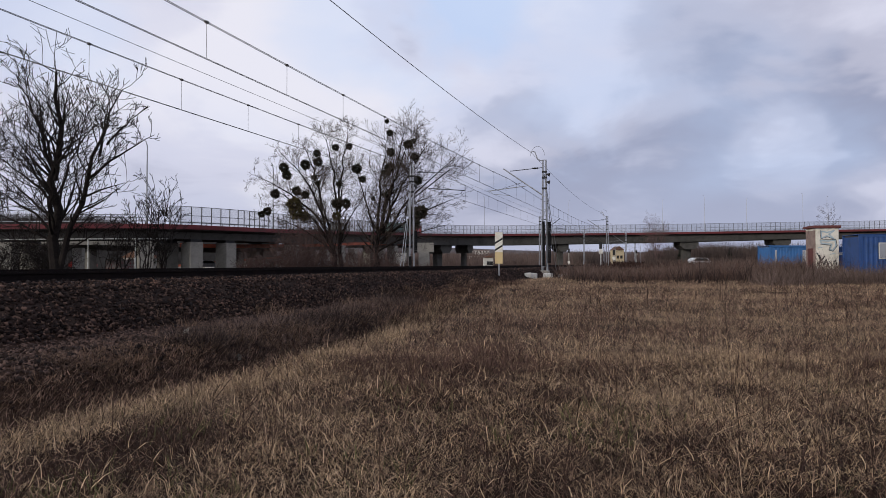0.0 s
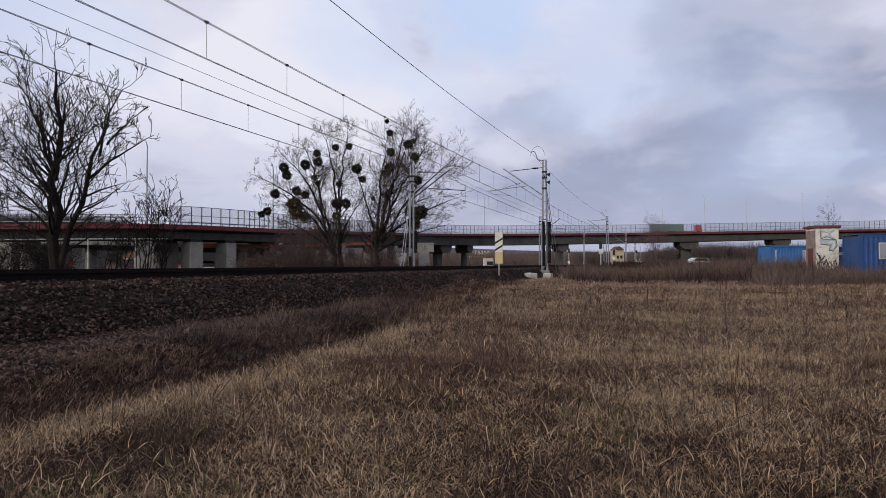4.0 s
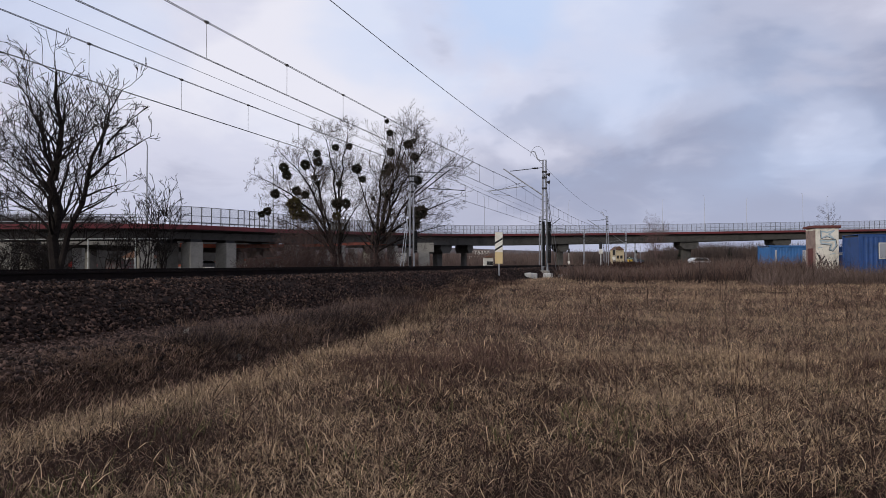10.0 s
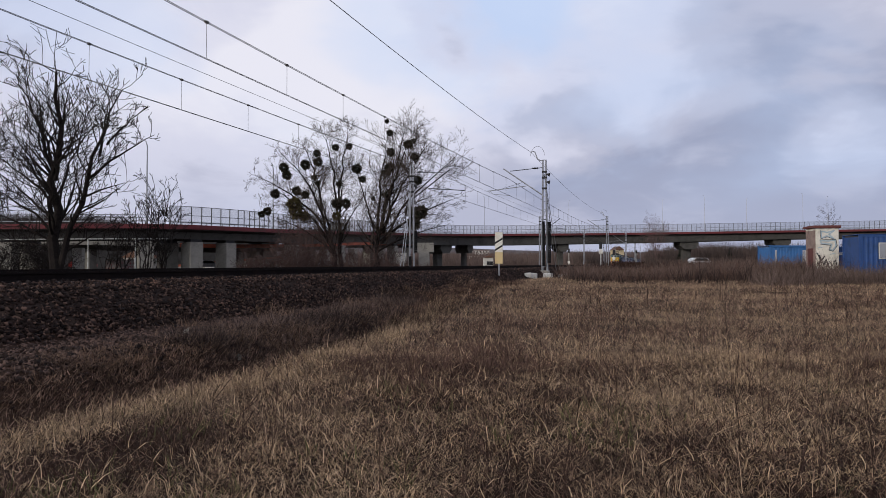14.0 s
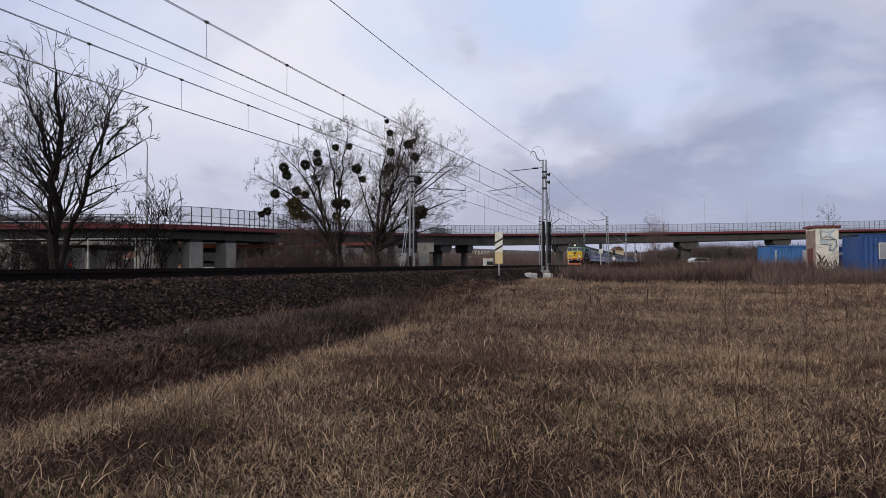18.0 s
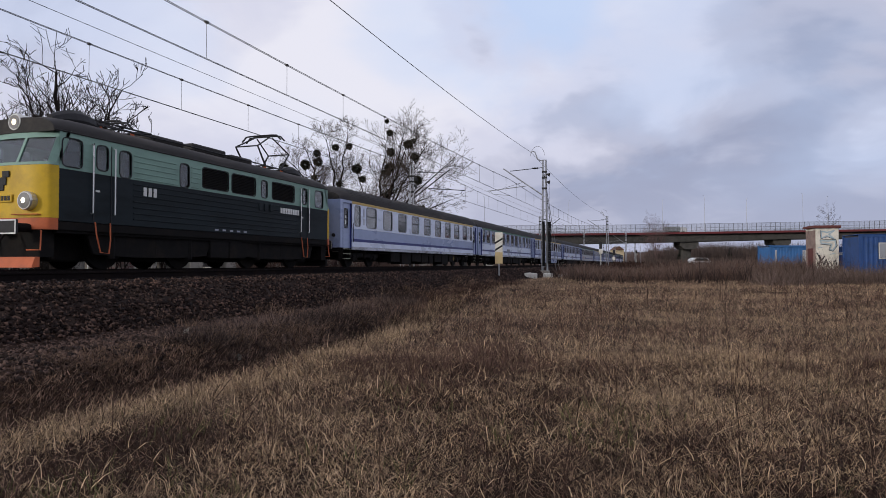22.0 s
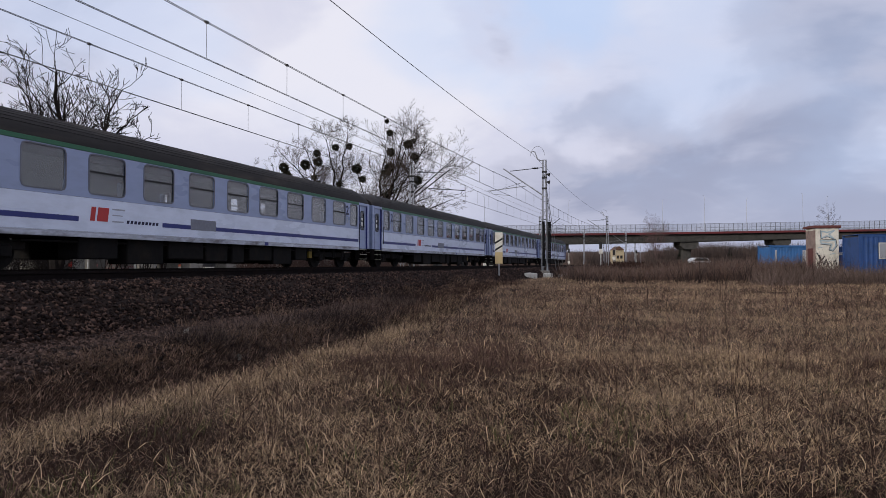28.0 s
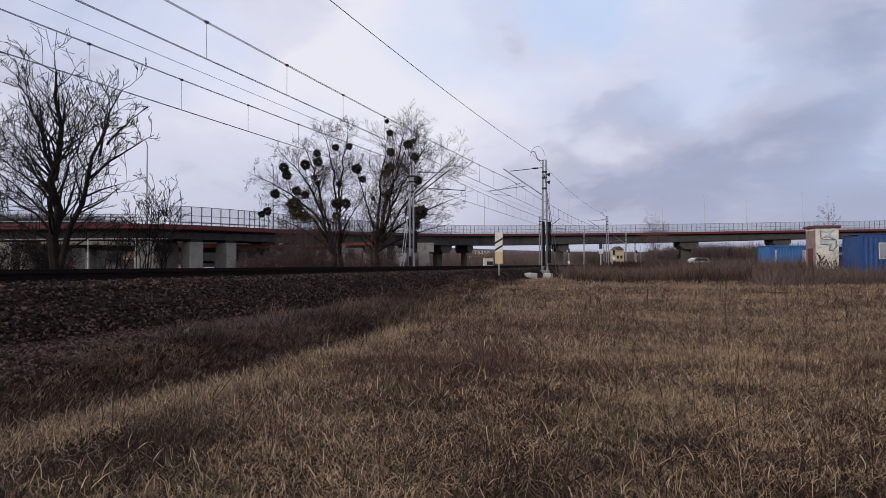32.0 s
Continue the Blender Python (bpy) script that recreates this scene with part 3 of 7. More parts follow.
# ---- trees ----
def grow(wood, twig, p, d, length, r, level, rr, up=0.25, wander=0.22, dense=1.0, fine=0.009, deep=4, many=1.0, long=1.0, wide=1.0):
    """One limb and all that grows from it: thick limbs into wood, thin ones into twig."""
    n = max(3, int(length / (0.55 if level < 2 else 0.35)))
    n = min(n, 9) if level < 3 else 2
    pts, rad = [p.copy()], [r]
    cur, dirn = p.copy(), d.normalized()
    step = length / n
    for i in range(n):
        dirn = (dirn + Vector((rr.gauss(0, wander), rr.gauss(0, wander), rr.gauss(0, wander * 0.6) + up * 0.35))).normalized()
        cur = cur + dirn * step
        pts.append(cur.copy())
        rad.append(max(fine if level < 4 else fine * 0.85, r * (1 - 0.8 * (i + 1) / n)))
    (wood if level < 2 else twig).tube(pts, rad, 6 if level == 0 else (5 if level == 1 else 3), False)
    if level >= deep or length < 0.3:
        return
    kids = max(2, int((n * (1.5 if level < 3 else 1.2)) * dense * many))
    for i in range(kids):
        k = rr.uniform(0.22, 1.0)
        j = min(n - 1, int(k * n))
        q = pts[j].lerp(pts[j + 1], k * n - j)
        ax = (pts[j + 1] - pts[j]).normalized()
        side = ax.cross(Vector((rr.gauss(0, 1), rr.gauss(0, 1), rr.gauss(0, 1)))).normalized()
        spread = rr.uniform(0.45, 0.95) * wide
        nd = ax * (1 - spread * 0.5) + side * spread
        grow(wood, twig, q, nd, length * long * rr.uniform(0.42, 0.75) * (1.1 - 0.35 * k), max(0.005, rad[j] * rr.uniform(0.38, 0.6)), level + 1, rr, up, wander, dense, fine, deep, many, long, wide)


def build_tree(name, label, base, stems, seed, dense=1.0, up=0.25, bark=None, twigs=None, bend=0.2, fine=0.009, deep=4, wander=0.2, reach=1.0, many=1.0, long=1.0, wide=1.0):
    """stems: (start height, end right, end ahead, end height, radius), places from the base, in the camera's axes."""
    rr = random.Random(seed)
    t = thing(name, label, "tree", pose(base[0], base[1], ground_z(*base) - 0.05))
    wood, twig = Mesh(), Mesh()
    for r0, z0, r1, d1, z1, rad in stems:
        a = Vector((r0 * COS, r0 * SIN, z0))
        b = Vector((r1 * COS - d1 * SIN, r1 * SIN + d1 * COS, z1))
        L = (b - a).length
        n = 8
        pts, rads = [], []
        for i in range(n + 1):
            k = i / n
            q = a.lerp(b, k)
            arch = math.sin(k * math.pi) * bend * L * 0.25
            q = Vector((q.x - (b.x - a.x) / L * arch, q.y - (b.y - a.y) / L * arch, q.z + 0.25 * arch * (1 if abs(r1 - r0) > 1 else 0)))
            q += Vector((rr.gauss(0, 0.012), rr.gauss(0, 0.012), 0)) * L * (0 if i in (0, n) else 1)
            pts.append(q)
            rads.append(max(0.012, rad * (1 - 0.86 * k)))
        if z0 < 0.3:
            rads[0] *= 1.25
        wood.tube(pts, rads, 8, False)
        kids = int(L * 2.1 * dense) + 3
        for i in range(kids):
            k = rr.uniform(0.2 if z0 > 0.3 else 0.24, 1.0)
            j = min(n - 1, int(k * n))
            q = pts[j].lerp(pts[j + 1], k * n - j)
            ax = (pts[j + 1] - pts[j]).normalized()
            side = ax.cross(Vector((rr.gauss(0, 1), rr.gauss(0, 1), rr.gauss(0, 0.6)))).normalized()
            sp = rr.uniform(0.5, 1.0)
            grow(wood, twig, q, ax * (1 - sp * 0.45) + side * sp, reach * L * rr.uniform(0.2, 0.38) * (1.2 - 0.6 * k), max(0.01, rads[j] * rr.uniform(0.3, 0.5)), 1, rr, up, wander, dense, fine, deep, many, long, wide)
    part("trunk", wood, bark or M_BARK, t, smooth=True)
    part("crown", twig, twigs or M_BARK, t, smooth=True)
    return t


# roadside ash by the tracks: two stems, upright twigs
ASH = dict(fine=0.0125, deep=3, wander=0.17, reach=0.95, many=0.72, long=1.05, wide=0.95)
build_tree("ash_tree", "bare dark ash tree with two stems and upright twigs", site(-16.35, 27),
           [(0.0, 0.0, -0.2, 0.2, 9.6, 0.27), (0.12, 0.9, 2.9, -0.3, 8.7, 0.14), (1.4, 5.0, 4.0, 0.3, 6.9, 0.07), (1.2, 4.2, 2.9, 0.0, 4.8, 0.05), (0.0, 3.9, -2.7, 0.4, 7.0, 0.075), (0.0, 3.9, -2.9, -0.4, 6.2, 0.065),
            (0.0, 2.6, -3.3, 0.2, 4.9, 0.07), (0.0, 2.2, -3.6, -0.3, 4.0, 0.06), (-0.05, 4.9, -2.1, 0.5, 9.6, 0.085), (-0.05, 4.9, 0.8, -0.5, 8.9, 0.08), (-0.1, 5.4, -1.2, -0.5, 9.7, 0.06), (1.8, 5.9, 2.1, 0.4, 9.0, 0.06),
            (0.0, 3.4, 1.0, 0.6, 8.0, 0.06), (2.1, 6.4, 3.8, 0.2, 8.1, 0.05), (0.0, 2.0, -3.4, 0.2, 2.5, 0.04), (0.5, 1.9, 3.0, 0.3, 3.3, 0.04), (0.0, 3.0, -3.6, 0.5, 5.8, 0.06)], 11, 1.12, 0.40, **ASH)
build_tree("ash_tree", "bare dark ash tree at the viaduct's foot", site(-21.4, 27.5),
           [(0.0, 0.0, -0.6, 0.2, 8.1, 0.198), (0.0, 2.2, 2.5, 0.0, 7.2, 0.074), (0.0, 3.0, 2.0, 0.5, 8.25, 0.062), (0.0, 1.6, 2.8, 0.0, 4.2, 0.050)], 12, 1.1, 0.40, **ASH)
# young trees in front of the viaduct
for i, (r, d, h) in enumerate(((-16.0, 32, 5.0), (-17.0, 33, 4.4), (-15.7, 33.5, 6.0), (-14.9, 34, 6.9), (-15.3, 33, 6.6), (-18, 34, 3.8), (-14.5, 33, 5.6))):
    build_tree("young_tree", "slender bare young tree with upright twigs", site(r, d),
               [(0, 0, 0.3, 0, h * 0.8, 0.04), (0.05, 0.8, 0.9, 0.2, h * 0.7, 0.028), (0, 0.9, -0.6, 0, h * 0.65, 0.025)], 30 + i, 0.7, 0.45, **ASH)

# old willows with mistletoe
WILLOW1, WILLOW2 = site(-11.0, 66), site(-7.4, 66)
w1 = build_tree("willow_tree", "old bare willow with many round mistletoe clumps", WILLOW1,
                [(0.0, 0.0, -1.6, 0.0, 8.0, 0.32), (-0.9, 4.5, -8.6, 0.5, 10.6, 0.15), (-1.2, 5.5, -5.6, -0.5, 12.8, 0.15), (-1.3, 6.0, -3.6, 0.4, 13.8, 0.15), (-0.5, 2.5, -7.6, -1.0, 6.6, 0.11),
                 (0.3, 0.0, 0.3, 0.5, 10, 0.26), (0.2, 6.0, -1.3, 0.6, 15.0, 0.13), (0.3, 7.0, 1.2, -0.4, 15.4, 0.13), (-0.7, 3.5, -6.8, 0.8, 9.2, 0.14), (0.2, 2.8, 2.6, 0, 8.0, 0.12)], 21, 0.9, 0.19, M_BARK, M_TWIG, 0.5, 0.0105, 4, 0.12, 0.92, 1.0, 1.05, 0.85)
w2 = build_tree("willow_tree", "old bare willow leaning, with mistletoe in its crown", WILLOW2,
                [(0.0, 0.0, 2.2, 0.0, 9.5, 0.34), (0.6, 4.5, 1.7, 0.3, 14.8, 0.15), (1.0, 5.0, 4.6, -0.4, 15.2, 0.15), (1.2, 4.4, 6.2, 0.4, 14.2, 0.15), (1.0, 3.6, 8.8, 0.2, 12.6, 0.14),
                 (0.9, 3.5, 8.8, -0.3, 8.2, 0.16), (0.4, 2.4, 8.0, 0.4, 5.5, 0.12), (0.5, 3.0, -1.6, 0.4, 11.0, 0.14), (0.0, 0.1, 3.0, 0.6, 10.0, 0.2), (1.6, 5.5, 3.6, 0.4, 15.7, 0.14)], 22, 0.85, 0.19, M_BARK, M_TWIG, 0.35, 0.0105, 4, 0.12, 0.92, 1.0, 1.05, 0.85)

M_MISTLE = mat("mistletoe_leaf", (0.035, 0.034, 0.022), 0.85, 0.3, 10.0, second=(0.05, 0.046, 0.024), island=0.4)
M_MISTLE2 = mat("mistletoe_yellow", (0.11, 0.085, 0.035), 0.85, 0.3, 10.0, second=(0.08, 0.075, 0.03), island=0.4)


def clump(seed, n, material):
    rr = random.Random(seed)
    m = Mesh()
    for i in range(n):
        d = Vector((rr.gauss(0, 1), rr.gauss(0, 1), rr.gauss(0, 1))).normalized()
        a = d * rr.uniform(0.25, 0.6)
        b = d * rr.uniform(0.8, 1.1) + Vector((rr.gauss(0, 0.1), rr.gauss(0, 0.1), rr.gauss(0, 0.1)))
        s = d.cross(Vector((rr.gauss(0, 1), rr.gauss(0, 1), rr.gauss(0, 1)))).normalized() * 0.16
        m.face([a, (a + b) / 2 + s, b, (a + b) / 2 - s])
    return m.data("mistletoe", material)


CLUMPS = [clump(k, 420, M_MISTLE) for k in (1, 2)]
CLUMP_Y = clump(3, 420, M_MISTLE2)
# places: right of the axis, height, radius
for r, z, q in ((-16.4, 11.5, .55), (-16.1, 10.7, .5), (-14.2, 11.8, .55), (-13.0, 13.0, .42), (-12.9, 12.1, .5), (-13.3, 10.5, .3), (-12.9, 9.9, .32), (-11.1, 13.6, .38), (-9.7, 13.7, .38), (-8.9, 11.4, .55), (-8.3, 10.3, .38),
                (-10.7, 9.8, .35), (-17.3, 8.8, .5), (-15.1, 9.1, .5), (-14.2, 8.7, .45), (-18.1, 7.0, .45), (-18.7, 6.7, .36), (-10.9, 7.8, .62), (-10.0, 7.8, .55), (-7.2, 8.3, .25)):
    o = part("mistletoe", CLUMPS[int(r * 10) % 2], None, w1)
    o.matrix_basis = w1.matrix_basis.inverted() @ pose(*site(r, 65.8), z) @ Matrix.Scale(q, 4)
for r, z, q in ((-15.3, 7.7, .8), (-15.0, 6.8, .7), (-14.2, 6.5, .55), (-10.9, 6.5, .5)):
    o = part("mistletoe", CLUMP_Y, None, w1, "yellowish mistletoe clump")
    o.matrix_basis = w1.matrix_basis.inverted() @ pose(*site(r, 65.5), z) @ Matrix.Scale(q, 4)
for r, z, q in ((-5.5, 15.1, .36), (-5.4, 13.1, .48), (-5.5, 11.5, .55), (-5.9, 10.9, .48), (-3.6, 13.9, .5), (-2.9, 12.6, .5), (-2.6, 10.2, .5), (-2.3, 6.9, .75), (-3.0, 5.8, .75), (-6.0, 8.7, .3), (-5.8, 16.3, .25), (-3.0, 14.3, .28), (-3.4, 7.0, .6)):
    o = part("mistletoe", CLUMPS[int(z * 10) % 2], None, w2)
    o.matrix_basis = w2.matrix_basis.inverted() @ pose(*site(r, 65.8), z) @ Matrix.Scale(q, 4)
M_FARTWIG = mat("far_twig", (0.13, 0.085, 0.078), 0.95, 0.3, 12.0)
build_tree("bare_tree", "reddish-brown bare tree standing before the viaduct", site(55.3, 166), [(0, 0, 0, 0, 11.6, 0.16), (0, 0.2, -2.4, 0, 10.4, 0.09), (0, 0.2, 2.4, 0, 10.8, 0.09), (0, 0.1, -1.2, 1, 11.8, 0.09), (0, 0.1, 1.2, -1, 11.6, 0.09), (0, 0.1, -3.2, 0.5, 6.5, 0.07), (0, 0.1, 3.4, -0.5, 6.0, 0.07)], 41, 0.62, 0.34, M_FARTWIG, M_FARTWIG, 0.2, 0.012, 3)
build_tree("bare_tree", "distant bare tree behind the blue containers", site(128, 190 + 22), [(0, 0, 0, 0, 17.5, 0.2), (0, 7, -2, 0, 16, 0.1), (0, 7, 2, 0, 16.5, 0.1)], 42, 0.4, 0.3, M_TWIG, M_TWIG, 0.2, 0.018, 3)


# ---- things beside the line ----
M_PLASTER = mat("pale_plaster", (0.76, 0.72, 0.62), 0.85, 0.1, 3.0, second=(0.50, 0.46, 0.38), big=0.5)
M_PLASTER_D = mat("brown_plaster", (0.30, 0.22, 0.19), 0.85, 0.2, 3.0, second=(0.2, 0.14, 0.12), big=0.5)
M_FELT = mat("red_roof_edge", (0.13, 0.045, 0.04), 0.7, 0.2, 4.0)
M_SPRAY1 = mat("spray_pale_blue", (0.40, 0.50, 0.55), 0.7, 0.1)
M_SPRAY2 = mat("spray_black", (0.05, 0.05, 0.055), 0.7, 0.1)
M_CBLUE = mat("container_blue", (0.045, 0.15, 0.36), 0.55, 0.15, 3.0, second=(0.035, 0.11, 0.26), big=0.4)
M_CBLUE2 = mat("container_deep_blue", (0.03, 0.075, 0.22), 0.55, 0.15, 3.0, second=(0.025, 0.06, 0.16), big=0.4)
M_SIGN = mat("sign_white", (0.72, 0.70, 0.64), 0.5, 0.08, 3.0, second=(0.6, 0.55, 0.45))
M_SIGN2 = mat("sign_ochre", (0.60, 0.46, 0.24), 0.5, 0.1, 3.0, second=(0.55, 0.44, 0.26))
M_BLACK = mat("sign_black", (0.02, 0.02, 0.02), 0.5, 0.1)
M_CONCW = mat("white_concrete", (0.60, 0.59, 0.55), 0.85, 0.15, 5.0, second=(0.4, 0.38, 0.34))
M_CARW = mat("car_white", (0.6, 0.6, 0.6), 0.3, 0.05)
M_CARR = mat("car_red", (0.4, 0.04, 0.03), 0.3, 0.05)
M_CARS = mat("car_silver", (0.35, 0.36, 0.38), 0.3, 0.05, metal=0.4)
M_CARB = mat("car_blue", (0.05, 0.09, 0.2), 0.3, 0.05)


def stroke(pts, w, x):
    """A flat painted line of width w through (y, z) points, on a wall facing -y at x offset."""
    m = Mesh()
    for (a, b), (c, d) in zip(pts, pts[1:]):
        v = Vector((c - a, d - b)).normalized()
        n = Vector((-v.y, v.x)) * w / 2
        e = v * w * 0.3
        q = [(a - e.x + n.x, b - e.y + n.y), (a - e.x - n.x, b - e.y - n.y), (c + e.x - n.x, d + e.y - n.y), (c + e.x + n.x, d + e.y + n.y)]
        m.prism(q, x - 0.006, x, "y")
    return m


def build_hut():
    r, d = 27.05, 45.0
    x, y = site(r, d)
    t = thing("transformer_hut", "small pale plastered transformer hut with graffiti and red roof edge", "hut", pose(x, y, ground_z(x, y) - 0.1, 0, 0, TURN - 8))
    W, D, H = 1.5, 1.7, 4.40 - ground_z(x, y)
    m = Mesh()
    m.box(-W / 2, W / 2, 0, D, 0, H - 0.2, 0.02)
    part("wall", m, M_PLASTER, t)
    # Side panel in a darker, browner colour than the front.
    m = Mesh()
    m.box(-W / 2 - 0.02, -W / 2 - 0.002, 0.06, D - 0.06, 0.1, H - 0.35, 0.005)
    part("side_wall", m, M_PLASTER_D, t, "mottled brownish side wall")
    m = Mesh()
    m.box(-W / 2 - 0.14, W / 2 + 0.12, -0.14, D + 0.14, H - 0.2, H - 0.02, 0.02)
    part("roof", m, M_FELT, t)
    m = Mesh()
    m.box(-W / 2 - 0.05, -W / 2 - 0.024, 0.4, 1.3, 0.3, 2.3, 0.005)
    part("door", m, M_FELT, t, "rusty steel door")
    z = H - 3.2
    for pts, w, mt in (([(-0.42, z + 2.78), (-0.36, z + 2.28), (-0.05, z + 2.45), (0.42, z + 2.25), (0.12, z + 2.55), (0.45, z + 2.82), (0.0, z + 2.68), (-0.42, z + 2.78)], 0.09, M_SPRAY1),
                       ([(-0.45, z + 2.12), (0.05, z + 2.08), (0.5, z + 2.14), (0.56, z + 1.75), (0.35, z + 1.42), (0.15, z + 1.5), (0.28, z + 1.85), (-0.4, z + 1.92), (-0.45, z + 2.12)], 0.09, M_SPRAY1),
                       ([(-0.46, z + 2.82), (-0.42, z + 2.24), (0.0, z + 2.38), (0.5, z + 2.18)], 0.04, M_SPRAY2), ([(-0.5, z + 2.16), (0.56, z + 2.2), (0.64, z + 1.75), (0.36, z + 1.36), (0.1, z + 1.44), (0.2, z + 1.78), (-0.46, z + 1.86)], 0.04, M_SPRAY2),
                       ([(-0.7, z + 1.25), (-0.45, z + 0.75), (-0.62, z + 0.4), (-0.2, z + 1.0)], 0.07, M_SPRAY2), ([(-0.55, z + 1.1), (-0.25, z + 0.4), (-0.1, z + 0.8), (0.05, z + 0.3)], 0.06, M_SPRAY2),
                       ([(0.1, z + 0.65), (0.3, z + 0.35), (0.5, z + 0.75), (0.6, z + 0.4)], 0.05, M_SPRAY2), ([(-0.7, z + 0.5), (-0.3, z + 0.62), (0.1, z + 0.5)], 0.05, M_SPRAY2), ([(-0.6, z + 1.6), (-0.3, z + 1.66)], 0.05, M_SPRAY1), ([(0.15, z + 1.15), (0.5, z + 1.22)], 0.04, M_SPRAY1)):
        part("graffiti", stroke(pts, w, -0.003), mt, t)
    return t


build_hut()


def build_container(r, d, yaw, L, H, material, windows, name="site_container"):
    x, y = site(r, d)
    t = thing(name, "blue steel site container with ribbed walls and white window", "container", pose(x, y, ground_z(x, y) - 0.05, 0, 0, TURN + yaw), "blue containers")
    m = Mesh()
    m.box(0.06, L - 0.06, 0.06, 2.38, 0.1, H - 0.1)
    part("body", m, material, t)
    n = int(L / 0.3)
    for i in range(n):
        q = Mesh()
        a = 0.12 + i * (L - 0.24) / n
        q.prism([(a, 0.0 + 0.06), (a + 0.05, 0.025), (a + 0.14, 0.025), (a + 0.19, 0.06)], 0.15, H - 0.15, "z")
        part("rib", q, material, t)
    for a in (0, L - 0.14):
        for b in (0, 2.3):
            q = Mesh()
            q.box(a, a + 0.14, b, b + 0.14, 0, H, 0.01)
            part("corner_post", q, material, t)
    for z in (0.05, H - 0.14):
        q = Mesh()
        q.box(0.14, L - 0.14, 0.0, 0.1, z, z + 0.14, 0.01)
        part("frame_rail", q, material, t)
    q = Mesh()
    q.box(-0.03, L + 0.03, -0.03, 2.47, H, H + 0.06, 0.02)
    part("roof", q, material, t)
    for a, b, z0, z1 in windows:
        q = Mesh()
        q.box(a, b, -0.02, 0.02, z0, z1, 0.01)
        w = part("window", q, M_CONCW, t)
        for k in range(2):
            g = Mesh()
            g.box(a + 0.05 + k * (b - a) / 2, a + (k + 1) * (b - a) / 2 - 0.05, -0.026, -0.018, z0 + 0.06, z1 - 0.06)
            part("pane", g, M_CARS, w)
    return t


build_container(31.2, 61, 0, 4.0, 2.6, M_CBLUE, ((3.1, 3.7, 1.1, 2.2), (0.5, 0.62, 0.3, 2.2)))
build_container(30.0, 50.5, -58, 6.0, 2.4, M_CBLUE2, ((0.8, 1.6, 1.8, 2.0),))
build_container(26.8, 41.2, -10, 6.0, 3.05, M_CBLUE2, ((1.15, 2.2, 1.5, 2.55),))


def build_sign():
    x, y = -8.8, 35.8
    z = ground_z(x, y)
    t = thing("track_sign", "tall white board with two black diagonal bars on post", "sign", pose(x, y, z, 0, 0, 6))
    m = Mesh()
    m.tube([(0, 0.05, -0.2), (0, 0.05, 1.9)], 0.035, 8)
    part("post", m, M_ZINC, t)
    z0, z1 = 1.55 - z + 0.03, 1.55 - z + 1.83
    m = Mesh()
    m.box(-0.22, 0.22, -0.015, 0.015, z0 + 0.66, z1, 0.006)
    part("board", m, M_SIGN, t)
    m = Mesh()
    m.box(-0.22, 0.22, -0.015, 0.015, z0, z0 + 0.655, 0.006)
    part("board", m, M_SIGN2, t, "weathered ochre lower board")
    for a in (0.72, 1.12):
        m = Mesh()
        m.prism([(-0.215, z0 + a), (0.215, z0 + a + 0.26), (0.215, z0 + a + 0.38), (-0.215, z0 + a + 0.12)], -0.021, -0.016, "y")
        part("bar", m, M_BLACK, t)


build_sign()


def lump(name, label, x, y, size, seed, material=M_CONCW, sink=0.08):
    rr = random.Random(seed)
    m = Mesh()
    m.box(-size[0] / 2, size[0] / 2, -size[1] / 2, size[1] / 2, -sink, size[2], 0.05)
    m.v = [tuple(c + rr.gauss(0, 0.018) for c in p) for p in m.v]
    o = part(name, m, material)
    o.matrix_basis = pose(x, y, ground_z(x, y), 0, rr.uniform(-6, 6), rr.uniform(-25, 25))
    return tagged(o, label, "concrete block", "concrete blocks")


lump("concrete_block", "broken white concrete block on the embankment", *site(5.74, 43), (0.46, 0.5, 0.38), 1)
lump("concrete_block", "broken white concrete block on the embankment", *site(6.15, 43.2), (0.36, 0.5, 0.4), 2)
lump("concrete_block", "weathered concrete block beside the mast", *site(7.55, 46), (0.62, 0.5, 0.36), 3)
lump("concrete_block", "pale concrete slab lying in grass", *site(9.6, 50), (1.2, 0.4, 0.18), 4)
lump("concrete_block", "small pale stone below the path", -6.0, 8.1, (0.10, 0.08, 0.05), 5, M_CONC)
lump("concrete_block", "small pale stone beside the path", -7.2, 8.4, (0.12, 0.1, 0.06), 6, M_CONC)


def build_signal(x, y, h, plate):
    t = thing("signal_post", "white railway signal post with dark lamp head", "signal", pose(x, y, 0.9), "railway signals")
    m = Mesh()
    m.tube([(0, 0, 0), (0, 0, h)], 0.08, 8)
    part("pole", m, M_CONCW, t)
    m = Mesh()
    m.box(-0.22, 0.22, -0.15, 0.05, h - 0.1, h + 0.9, 0.04)
    part("lamp_head", m, M_DARK, t)
    m = Mesh()
    m.box(-0.28, 0.28, -0.1, -0.07, plate, plate + 0.6, 0.01)
    part("plate", m, M_SIGN, t)


build_signal(-8.3, 96, 3.0, 2.2)
build_signal(-8.2, 122, 2.4, 1.4)
build_signal(-7.4, 215, 4.2, 3.6)
build_signal(-20.2, 150, 3.4, 0.8)
build_signal(-9.0, 250, 5.0, 3.9)


